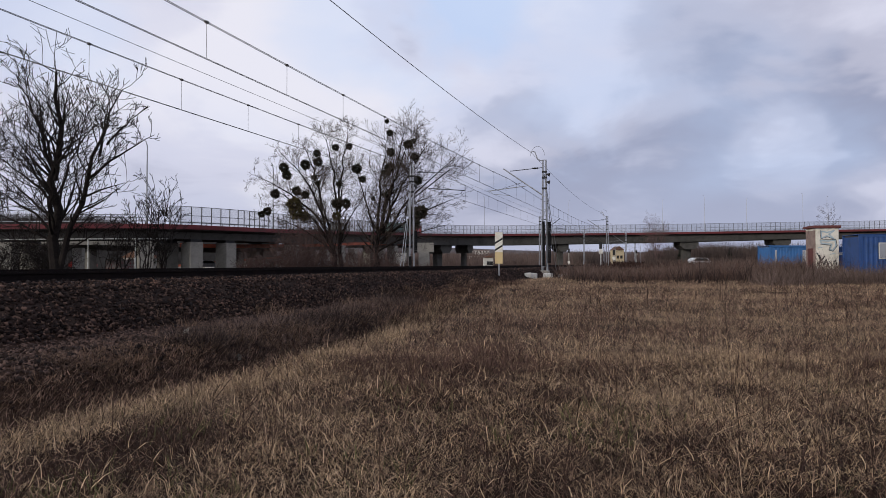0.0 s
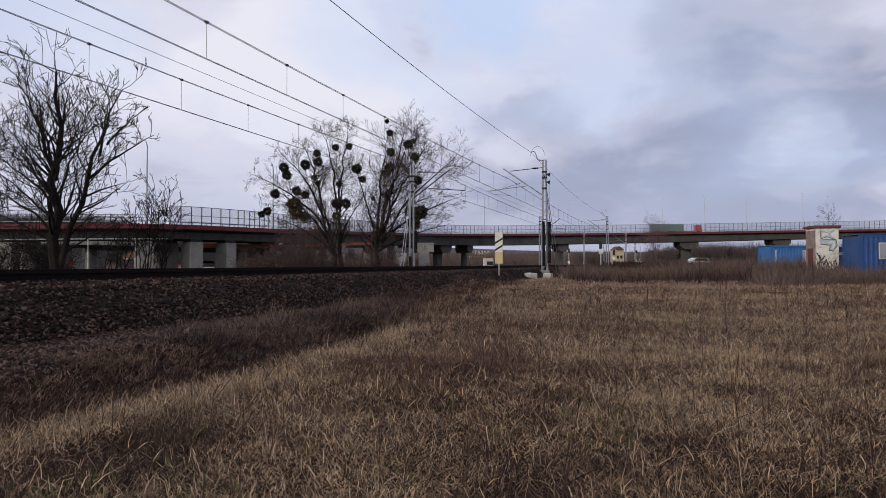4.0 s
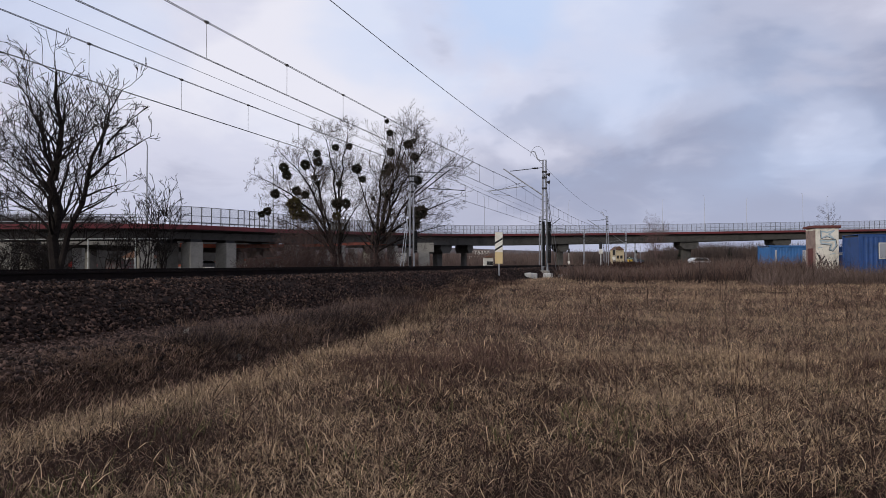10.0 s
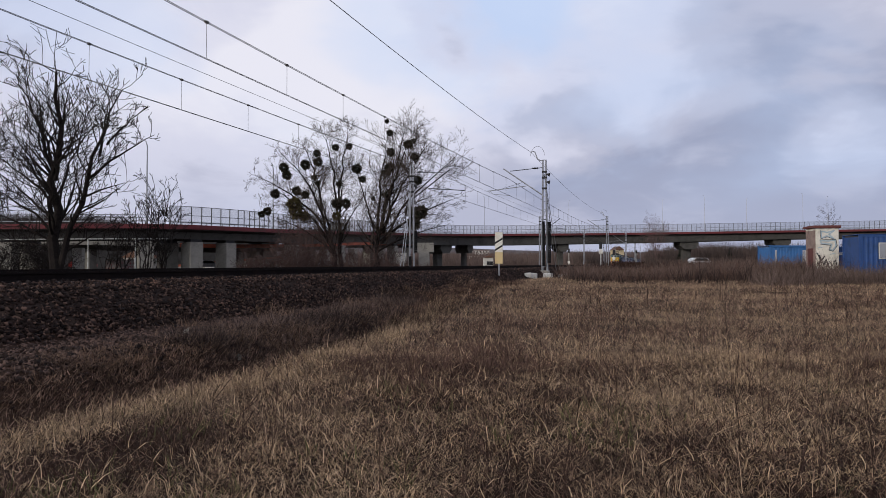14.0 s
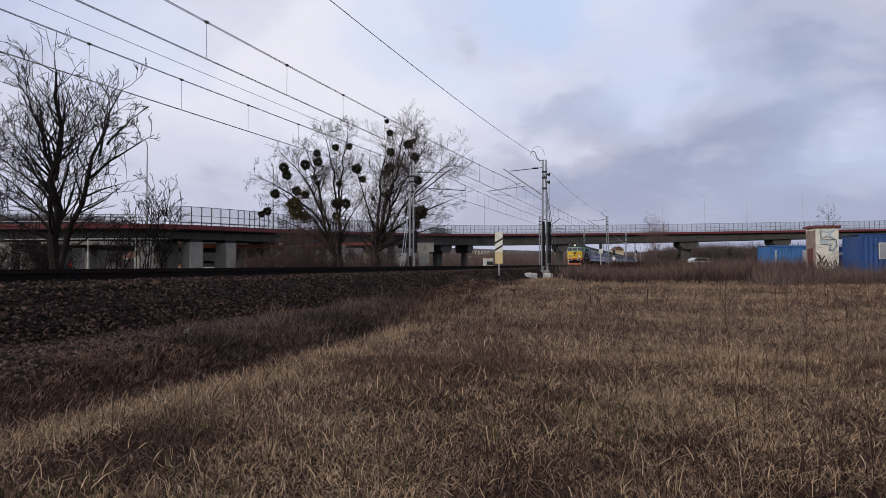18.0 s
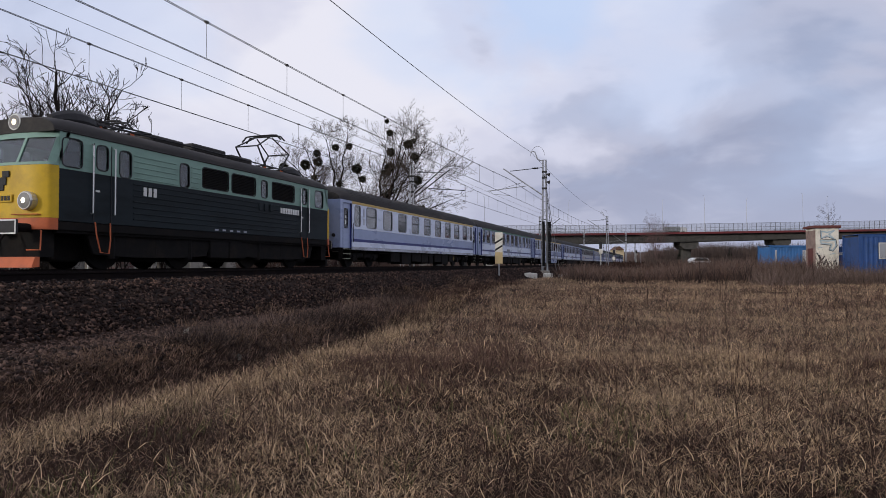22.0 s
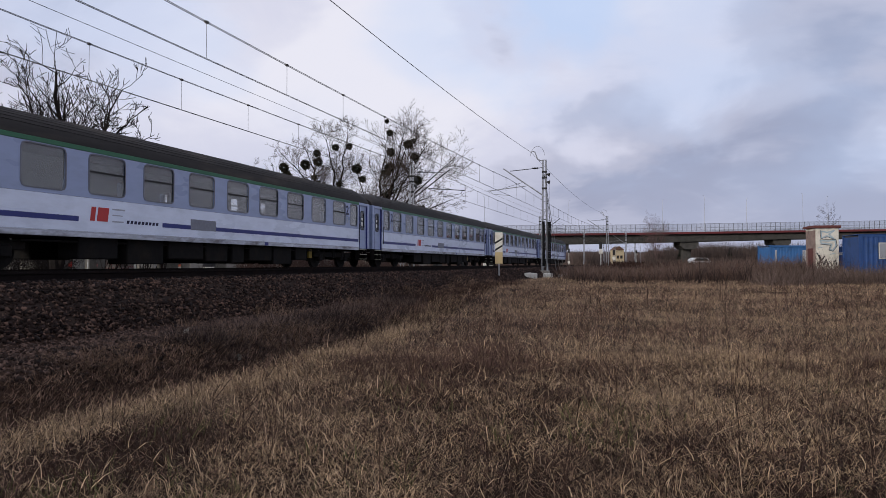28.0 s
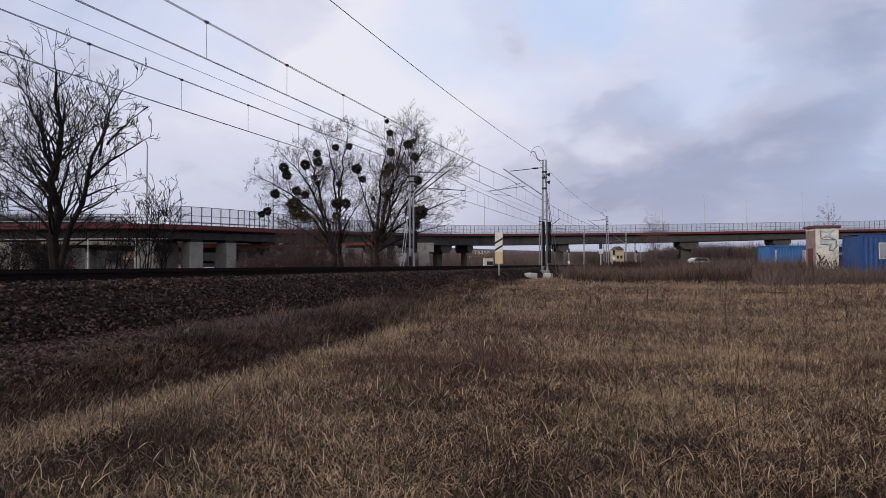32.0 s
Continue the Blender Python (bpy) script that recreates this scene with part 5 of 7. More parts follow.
def brown_pick(x, y, rr):
    p = (0.3 * patches(x, y, 0.28, 1) + 0.45 * patches(x, y, 0.9, 2) + 0.3 * patches(x, y, 2.3, 6)) * min(1.0, 11.0 / max(1.0, y)) + 0.10
    edge = math.exp(-((x - field_edge(y) - 0.35) / 0.45) ** 2) if y < 20 else 0
    return 1.0 if p - 0.5 * dark_tone(x, y) + 0.4 * edge + rr.gauss(0, 0.2) < 0.0 else 0


def tan_pick(x, y, rr):
    return 1.0 if rr.random() > 0.6 * dark_tone(x, y) ** 2 else 0


def any_pick(x, y, rr):
    return 1.0


blades("dry_grass", "long dry straw-coloured grass, bent and tangled", field_tufts(6600, 2.6, 11, 1, straw_pick, 0.15, 0.75), M_STRAW, 1, 9, (0.3, 1.35), 0.17, 1.30, 0.0027, "grass", 1.9)
blades("dry_grass", "tan dead grass matted over the field", field_tufts(6000, 2.6, 11, 2, tan_pick, 0.13, 0.75), M_TAN, 2, 13, (0.4, 1.3), 0.18, 1.35, 0.0032, "grass", 2.0)
blades("dead_weeds", "dark brown dead weeds among the grass", field_tufts(3000, 2.6, 11, 3, brown_pick, 0.16, 0.75), M_BROWN, 3, 12, (0.4, 1.2), 0.15, 1.25, 0.0034, "grass", 1.5)
blades("fallen_straw", "pale broken stalks lying across the grass", [(x, y, z + 0.09, q, w) for x, y, z, q, w in field_tufts(1500, 2.6, 13, 8, any_pick, 0.27, 0.8)], M_STRAW, 8, 2, (0.3, 1.2), 0.14, 1.6, 0.0028, "grass", 0.5)
blades("dry_grass", "straw-coloured grass tufts across the field", field_tufts(10000, 10, 44, 4, straw_pick, 0.185, 1.1, 0.5), M_STRAW, 4, 8, (0.3, 1.35), 0.19, 1.15, 0.0028, "grass", 1.5)
blades("dry_grass", "faded brown grass across the field", field_tufts(11500, 10, 48, 5, any_pick, 0.185, 1.1, 0.62), M_FIELD, 5, 9, (0.4, 1.2), 0.21, 1.2, 0.0034, "grass", 1.5)
blades("dead_weeds", "brown dead weeds across the field", field_tufts(2600, 9, 40, 6, brown_pick, 0.28, 1.1, 0.7), M_BROWN2, 6, 9, (0.3, 1.3), 0.18, 1.0, 0.0030, "grass", 1.5)
blades("dead_weeds", "rust-brown upright weeds in the middle of the field", field_tufts(2000, 7.5, 30, 9, lambda x, y, rr: 1.0 if dark_tone(x, y) + 0.6 * patches(x, y, 0.9, 12) + rr.gauss(0, 0.15) > 0.42 else 0, 0.26, 1.0, 0.6), M_BROWN2, 9, 10, (0.3, 1.3), 0.12, 0.75, 0.0030, "grass", 1.2)
blades("dry_grass", "thick yellowish grass along the field's edge", strip_tufts(750, 0.05, 0.75, 2.6, 19, 0.19, 34, 1.0, None, 1.2, field_edge), M_STRAW, 34, 12, (0.35, 1.3), 0.14, 0.95, 0.0028, "grass", 1.5)
blades("green_grass", "sparse green grass blades low in the field", field_tufts(130, 3.0, 8, 7, lambda x, y, rr: 1.0 if patches(x, y, 0.8, 5) > 0.25 else 0, 0.24), M_GREENG, 7, 10, (0.4, 1.0), 0.09, 0.6, 0.0035)


def weed_stalks(n, seed):
    """Tall dead stalks with a few side twigs and seed heads."""
    rr = random.Random(seed)
    m = Mesh()
    k = 0
    while k < n:
        d = 3.2 + 22 * rr.random() ** 1.2
        x, y = site(rr.uniform(-0.72, 0.72) * d, d)
        if x < field_edge(y) + 0.2:
            continue
        k += 1
        z = ground_z(x, y)
        h = rr.uniform(0.35, 0.8)
        w = 0.0028 * max(1, d / 8)
        lx, ly = rr.gauss(0, 0.12) * h, rr.gauss(0, 0.12) * h
        top = Vector((x + lx, y + ly, z + h))
        m.tube([(x, y, z - 0.03), (x + lx * 0.35, y + ly * 0.35, z + h * 0.5), top], [w * 1.3, w, w * 0.6], 3, False)
        for i in range(rr.randint(2, 6)):
            q = Vector((x, y, z)).lerp(top, rr.uniform(0.5, 1.0))
            e = q + Vector((rr.gauss(0, 0.07), rr.gauss(0, 0.07), rr.uniform(0.04, 0.14)))
            m.tube([q, e], [w * 0.7, w * 1.1], 3, False)
    o = part("weed_stalks", m, M_STALK)
    tagged(o, "tall dark dead weed stalks standing in the grass", "weeds", kind="stuff")


M_STALK = mat("dead_stalk", (0.05, 0.03, 0.024), 0.9, 0.2, 3.0, second=(0.09, 0.058, 0.045), island=0.5, spec=0.1)
weed_stalks(170, 31)


def weed_spots(n, seed, r0, r1, d0, d1, h):
    rr = random.Random(seed)
    out = []
    while len(out) < n:
        d = rr.uniform(d0, d1)
        r = rr.uniform(r0, r1) * d
        x, y = site(r, d)
        if d < d0 + 3.5 * abs(patches(x, y, 0.15, 8)) + rr.random() * 2.5:
            continue
        if x < -8.0 or (27.4 < r < 29.5 and 43 < d < 48):
            continue
        out.append((x, y, ground_z(x, y), (h + 0.65 * min(1.0, max(0.0, (r / d - 0.3) / 0.16))) * rr.uniform(0.55, 1.15) * (0.85 + 0.5 * patches(x, y, 0.25, 3)), d / 8.0))
    return out


blades("dead_weeds", "dense belt of tall brown dead weeds at the field's edge", weed_spots(4200, 11, 0.20, 0.80, 41, 62, 1.35), M_WEED, 11, 10, (0.3, 1.2), 0.3, 0.95, 0.0019, "weeds", 1.6)
blades("dead_weeds", "rust-brown weed stalks at the field's edge", weed_spots(3200, 13, 0.195, 0.80, 40, 58, 1.2), M_BROWN2, 13, 10, (0.25, 1.2), 0.3, 1.0, 0.0019, "weeds", 1.6)
blades("dead_weeds", "tall brown weeds growing up before the containers", weed_spots(1500, 28, 0.50, 0.82, 32, 41, 0.85), M_WEED, 28, 10, (0.3, 1.15), 0.3, 0.95, 0.002, "weeds", 1.6)
blades("dead_weeds", "tall dark weed stalks in front of the containers", weed_spots(220, 12, 0.17, 0.80, 34, 46, 1.2), M_DKBRUSH, 12, 9, (0.3, 1.15), 0.2, 0.5, 0.0024, "weeds", 1.4)
blades("dry_grass", "dry brown grass on the field's far side", strip_tufts(3500, -8.3, 60, 62, 150, 0.9, 14, 1.0), M_BROWN, 14, 7, (0.4, 1.1), 0.3, 0.3, 0.004)
def drop_tufts(n, w0, w1, y0, y1, size, seed, wm=1.0, pick=None, power=1.0):
    """Tufts on the berm's weedy drop, w0 to w1 metres from the field's edge."""
    return strip_tufts(n, w0, w1, y0, y1, size, seed, wm, pick, power, field_edge)


blades("dark_brush", "dark leafless brush on the drop beside the path", drop_tufts(380, -1.3, -0.1, 7.5, 20, 0.34, 15, 1.0, lambda x, y, rr: patches(x, y, 0.35, 9) + rr.gauss(0, 0.12) > -0.05), M_DKBRUSH, 15, 26, (0.2, 1.15), 0.2, 1.15, 0.0026, "brush", 1.8)
blades("dead_weeds", "low dark weeds creeping over the path's edge", drop_tufts(700, -1.5, -0.2, 2.8, 12, 0.15, 33, 1.0, lambda x, y, rr: patches(x, y, 0.8, 14) + rr.gauss(0, 0.2) > -0.05), M_TAN, 33, 16, (0.3, 1.2), 0.18, 1.3, 0.0034, "weeds", 1.8)
blades("dark_brush", "grey-brown twiggy brush beside the path", drop_tufts(260, -1.5, -0.2, 7.8, 18, 0.40, 29, 1.0, lambda x, y, rr: patches(x, y, 0.45, 4) + rr.gauss(0, 0.12) > 0.02), M_WEED, 29, 24, (0.2, 1.15), 0.2, 1.1, 0.0020, "brush", 1.8)
blades("dry_grass", "brown dead grass on the drop below the path", drop_tufts(1500, -1.0, 0.1, 2.5, 30, 0.16, 16, 1.0, None, 1.3), M_TAN, 16, 16, (0.4, 1.1), 0.16, 1.3, 0.0036, "grass", 1.6)
blades("leaf_litter", "flattened dead stalks and litter on the drop", drop_tufts(1500, -0.9, 0.05, 2.5, 22, 0.14, 24, 1.0, None, 1.3), M_LITTER, 24, 10, (0.4, 1.3), 0.15, 1.5, 0.0042, "litter", 1.5)
blades("dry_grass", "faded grass tufts at the ballast's foot", strip_tufts(260, -8.6, -7.6, 9, 34, 0.28, 17, 1.0, lambda x, y, rr: patches(x, y, 0.5, 11) + rr.gauss(0, 0.15) > 0.12), M_TAN, 17, 14, (0.3, 1.1), 0.12, 0.9, 0.0030, "grass", 1.5)
blades("dead_weeds", "dark weeds where the berm runs out into the field", strip_tufts(700, -8.0, -5.2, 14, 36, 0.30, 32, 1.0, lambda x, y, rr: x < field_edge(y) + 0.8), M_BROWN, 32, 12, (0.3, 1.2), 0.2, 1.1, 0.003, "weeds", 1.6)
blades("dry_grass", "sparse brown growth behind the far track", strip_tufts(900, -24, -18.9, 5, 120, 0.45, 18, 1.0), M_BROWN, 18, 10, (0.4, 1.1), 0.2, 0.35, 0.0034)
blades("dark_brush", "bare scrub along the foot of the viaduct", strip_tufts(420, -60, -26, 40, 110, 0.7, 19, 1.0), M_BROWN, 19, 10, (0.4, 1.2), 0.4, 0.5, 0.0034, "brush")


def stones(name, label, n, x0, x1, y0, y1, size, material, seed, lift=0.0, power=1.4):
    g = np.random.default_rng(seed)
    x = g.uniform(x0, x1, n)
    y = y0 + (y1 - y0) * g.uniform(0, 1, n) ** power
    z = np.array([ground_z(a, b) for a, b in zip(x, y)]) + lift + g.uniform(-0.4, 0.35, n) * size
    s = size * g.uniform(0.55, 1.25, n) * np.maximum(1, y / 28)
    chip = np.array([(1, 0, 0), (-1, 0, 0), (0, 1, 0), (0, -1, 0), (0, 0, 1), (0, 0, -1)], float) * 0.66
    V = chip[None] * g.uniform(0.5, 1.2, (n, 1, 3)) * np.array([1.0, 1.0, 0.8]) + g.normal(0, 0.17, (n, 6, 3))
    th = g.uniform(0, 6.28, n)
    ti = g.normal(0, 0.6, n)
    c, sn, ct, st = np.cos(th)[:, None], np.sin(th)[:, None], np.cos(ti)[:, None], np.sin(ti)[:, None]
    X, Y, Z = V[..., 0], V[..., 1], V[..., 2]
    Y, Z = Y * ct - Z * st, Y * st + Z * ct
    X, Y = X * c - Y * sn, X * sn + Y * c
    P = np.stack([X, Y, Z], 2) * s[:, None, None] + np.stack([x, y, z], 1)[:, None]
    q = np.array([(0, 2, 4), (2, 1, 4), (1, 3, 4), (3, 0, 4), (2, 0, 5), (1, 2, 5), (3, 1, 5), (0, 3, 5)])
    F = (np.arange(n)[:, None, None] * 6 + q[None]).reshape(-1)
    me = bpy.data.meshes.new(name)
    me.vertices.add(n * 6)
    me.vertices.foreach_set("co", P.astype(np.float32).reshape(-1))
    me.loops.add(n * 24)
    me.loops.foreach_set("vertex_index", F.astype(np.int32))
    me.polygons.add(n * 8)
    me.polygons.foreach_set("loop_start", (np.arange(n * 8) * 3).astype(np.int32))
    me.update(calc_edges=True)
    me.validate()
    me.materials.append(material)
    return tagged(new(name, me), label, "ballast", kind="stuff")


def ballast_bed():
    xs = grid_lines([(-18.85, -10, 0.8), (-10, -8.32, 0.12)])
    ys = grid_lines([(-40, 0, 8), (0, 60, 0.5), (60, 200, 10), (200, 900, 100)])
    m = Mesh()
    for y in ys:
        for x in xs:
            bump = 0.02 * noise.noise((x * 3, y * 3, 1.0)) if 0 < y < 60 else 0
            m.v.append((x, y, ground_z(x, y) + (0.03 if x < -8.6 else 0.008) + bump * (x < -8.6)))
    w = len(xs)
    for j in range(len(ys) - 1):
        for i in range(w - 1):
            m.f.append((j * w + i, j * w + i + 1, (j + 1) * w + i + 1, (j + 1) * w + i))
    tagged(part("ballast_bed", m, M_BALLAST, smooth=True), "dark brown ballast bed under both tracks", "ballast", kind="structure")


ballast_bed()
stones("ballast_stones", "dark ballast stones on the embankment slope", 26000, -9.75, -8.15, 4.0, 62, 0.072, M_STONE_D, 21, 0.02)
stones("ballast_stones", "brown ballast stones on the embankment slope", 16000, -9.75, -8.15, 4.0, 62, 0.06, M_STONE, 25, 0.032)
stones("ballast_stones", "dark ballast stones between the rails", 7000, -18.5, -9.7, 4.5, 60, 0.07, M_STONE_D, 22, 0.03)
M_PEBBLE = mat("path_gravel", (0.078, 0.049, 0.038), 0.9, 0.3, 20.0, second=(0.04, 0.027, 0.022), island=0.9)
stones("gravel", "flat brown gravel on the path beside the ballast", 13000, -8.25, -6.45, 3.0, 15, 0.042, M_PEBBLE, 23, 0.002, 1.1)
stones("gravel", "spilled gravel where the path fades into weeds", 2200, -8.2, -7.2, 13, 32, 0.042, M_PEBBLE, 26, 0.0, 1.1)
stones("clods", "dark clods and stones at the path's edge", 1500, -7.0, -6.0, 3.0, 18, 0.06, M_STONE_D, 27, 0.0, 1.1)

M_SLEEPER = mat("sleeper_concrete", (0.16, 0.14, 0.125), 0.9, 0.2, 6.0, second=(0.10, 0.085, 0.075), rnd=0.25)
sl = Mesh()
sl.prism([(-1.25, -0.14), (1.25, -0.14), (1.25, 0.02), (0.5, 0.02), (0.3, -0.02), (-0.3, -0.02), (-0.5, 0.02), (-1.25, 0.02)], -0.13, 0.13, "y")
SLEEPER = sl.data("sleeper", M_SLEEPER)
cl = Mesh()
for sx in (-0.753, 0.753):
    for k in (-1, 1):
        cl.box(sx + k * 0.09 - 0.035, sx + k * 0.09 + 0.035, -0.05, 0.05, 0.02, 0.06)
CLIP = cl.data("fastening", M_RAIL)
for tr in tracks:
    for i in range(125):
        o = new("sleeper", SLEEPER)
        o.parent = tr
        o.location = (0, 4 + i * 0.6, -0.195)
        c = new("fastening", CLIP)
        c.parent = o


# ---- train ----
M_WHITE = mat("coach_white", (0.70, 0.765, 0.91), 0.3, 0.06, 5.0, second=(0.62, 0.68, 0.81), big=1.1, spec=0.5, stretch=(1, 0.35, 1.0))
M_PALE = mat("coach_grey_blue", (0.31, 0.375, 0.56), 0.3, 0.06, 5.0, second=(0.285, 0.345, 0.51), big=1.1, spec=0.5, stretch=(1, 0.35, 1.0))
M_SILL = mat("dirty_sill_paint", (0.50, 0.53, 0.60), 0.5, 0.3, 9.0, second=(0.20, 0.19, 0.20), big=1.6, stretch=(1, 0.3, 1))
M_OFFW = mat("coach_grey_white", (0.50, 0.51, 0.54), 0.4, 0.08, 3.0, second=(0.42, 0.43, 0.45), big=0.5, stretch=(1, 0.25, 1.5))
M_NAVY = mat("coach_navy", (0.035, 0.045, 0.19), 0.35, 0.1)
M_CGREEN = mat("coach_green_line", (0.045, 0.155, 0.085), 0.4, 0.12)
M_CYEL = mat("coach_yellow_line", (0.52, 0.36, 0.10), 0.4, 0.12)
M_ROOF = mat("coach_roof", (0.030, 0.028, 0.027), 0.7, 0.3, 5.0, second=(0.055, 0.047, 0.041), stretch=(1, 0.2, 1))
M_UNDER = mat("sooty_underframe", (0.007, 0.0065, 0.0065), 0.9, 0.4, 6.0, second=(0.013, 0.010, 0.008), spec=0.2)
M_RUBBER = mat("black_rubber", (0.015, 0.015, 0.017), 0.55, 0.2)
M_ALU = mat("window_frame_grey", (0.16, 0.165, 0.19), 0.4, 0.1, metal=0.3)
M_INSIDE = mat("cabin_lining", (0.11, 0.10, 0.095), 0.7, 0.2)
M_LRED = mat("logo_red", (0.48, 0.05, 0.05), 0.4, 0.05)
M_LGREY = mat("logo_grey", (0.36, 0.38, 0.44), 0.4, 0.05)
M_PANEL = mat("data_panel_grey", (0.20, 0.21, 0.25), 0.5, 0.15, 9.0)
M_TEXT = mat("dark_lettering", (0.02, 0.022, 0.06), 0.5, 0.05)
M_STEP = mat("step_edge", (0.55, 0.55, 0.42), 0.6, 0.1)
M_LG_L = mat("loco_light_green", (0.22, 0.35, 0.29), 0.45, 0.12, 3.0, second=(0.18, 0.29, 0.24), stretch=(1, 0.3, 1))
M_LG_D = mat("loco_dark_green", (0.012, 0.019, 0.023), 0.6, 0.2, 3.0, spec=0.2, second=(0.006, 0.010, 0.012), stretch=(1, 0.3, 1))
M_LYEL = mat("loco_yellow", (0.64, 0.41, 0.025), 0.45, 0.12, 3.0, second=(0.52, 0.33, 0.03))
M_LORG = mat("loco_orange", (0.52, 0.13, 0.05), 0.5, 0.15, 3.0, second=(0.4, 0.11, 0.05))
M_CHROME = mat("lamp_ring", (0.6, 0.6, 0.58), 0.3, 0.05, metal=0.7)
M_LAMP = mat("headlamp_glass", (0.26, 0.25, 0.23), 0.12, 0.2, 8.0, second=(0.16, 0.16, 0.15), spec=0.6)
M_BULB = glow("lit_bulb", (1.0, 0.84, 0.6), 3.0)
M_WHITEP = mat("white_edging", (0.7, 0.7, 0.68), 0.5, 0.1)
M_OCHRE = mat("bogie_ochre", (0.20, 0.14, 0.025), 0.6, 0.2)


def glass_mat(name, tint, rough=0.03):
    m = bpy.data.materials.new(name)
    m.use_nodes = True
    b = m.node_tree.nodes["Principled BSDF"]
    b.inputs["Base Color"].default_value = (*tint, 1)
    b.inputs["Transmission Weight"].default_value = 0.9
    b.inputs["Roughness"].default_value = rough
    b.inputs["IOR"].default_value = 1.45
    return m


M_GLASS = glass_mat("coach_glass", (0.90, 0.92, 0.93))
M_GLASSD = glass_mat("tinted_glass", (0.06, 0.065, 0.07))
M_CAB = glass_mat("cab_glass", (0.55, 0.62, 0.66))


def rounded(y0, y1, z0, z1, r):
    """Outline of a rounded rectangle: three points a corner."""
    out = []
    for cy, cz, a0 in ((y1 - r, z1 - r, 0), (y0 + r, z1 - r, 90), (y0 + r, z0 + r, 180), (y1 - r, z0 + r, 270)):
        for k in (0, 45, 90):
            a = radians(a0 + k)
            out.append((cy + r * math.cos(a), cz + r * math.sin(a)))
    return out


def pierced(m, x, y0, y1, z0, z1, holes, depth, r=0.1):
    """A side wall at x with rounded openings (y0, y1, z0, z1) and their reveals, depth inwards."""
    s = 1 if x > 0 else -1
    holes = sorted(holes)
    cuts = [y0] + [(a[1] + b[0]) / 2 for a, b in zip(holes, holes[1:])] + [y1]
    for h, a, b in zip(holes, cuts, cuts[1:]):
        ring = rounded(*h, min(r, (h[1] - h[0]) * 0.3))
        o = len(m.v)
        m.v += [(x, y, z) for y, z in ring] + [(x - s * depth, y, z) for y, z in ring]
        m.v += [(x, b, z1), (x, a, z1), (x, a, z0), (x, b, z0)]
        for c in range(4):
            k = o + c * 3
            m.f += [(o + 24 + c, k, k + 1), (o + 24 + c, k + 1, k + 2)]
            n = o + ((c + 1) % 4) * 3
            m.f.append((o + 24 + c, k + 2, n, o + 24 + (c + 1) % 4))
        for k in range(12):
            j = (k + 1) % 12
            m.f.append((o + k, o + j, o + 12 + j, o + 12 + k))


def window_frame(y0, y1, z0, z1, r, w, x, s, proud=0.012):
    m = Mesh()
    a, b = rounded(y0, y1, z0, z1, r), rounded(y0 - w, y1 + w, z0 - w, z1 + w, r + w)
    o = len(m.v)
    m.v += [(x + s * proud, *p) for p in a] + [(x + s * proud, *p) for p in b] + [(x - s * 0.03, *p) for p in a] + [(x - s * 0.002, *p) for p in b]
    for k in range(12):
        j = (k + 1) % 12
        m.f += [(o + k, o + j, o + 12 + j, o + 12 + k), (o + k, o + j, o + 24 + j, o + 24 + k), (o + 12 + k, o + 12 + j, o + 36 + j, o + 36 + k)]
    return m


TEXTS = {}


def digit(ch, size, y, z, x, s, parent, material):
    key = (ch, size)
    if key not in TEXTS:
        c = bpy.data.curves.new("class_number", "FONT")
        c.body, c.size, c.align_x, c.extrude, c.offset = ch, size, "CENTER", 0.002, 0.012
        c.materials.append(material)
        TEXTS[key] = c
    ob = new("class_number", TEXTS[key])
    ob.parent = parent
    ob.matrix_basis = pose(x + s * 0.006, y, z, 90, 0, 90 if s > 0 else -90)
    return ob


def side_plate(x, s, y0, y1, z0, z1, proud=0.004):
    m = Mesh()
    m.box(min(x, x + s * proud) - (0.02 if s > 0 else 0), max(x, x + s * proud) + (0.02 if s < 0 else 0), y0, y1, z0, z1)
    return m


def slanted(y0, y1, z0, z1, x, s, lean):
    m = Mesh()
    lo, hi = min(x, x + s * 0.006), max(x, x + s * 0.006)
    m.prism([(y0, z0), (y1, z0), (y1 + lean, z1), (y0 + lean, z1)], lo, hi, "x")
    return m


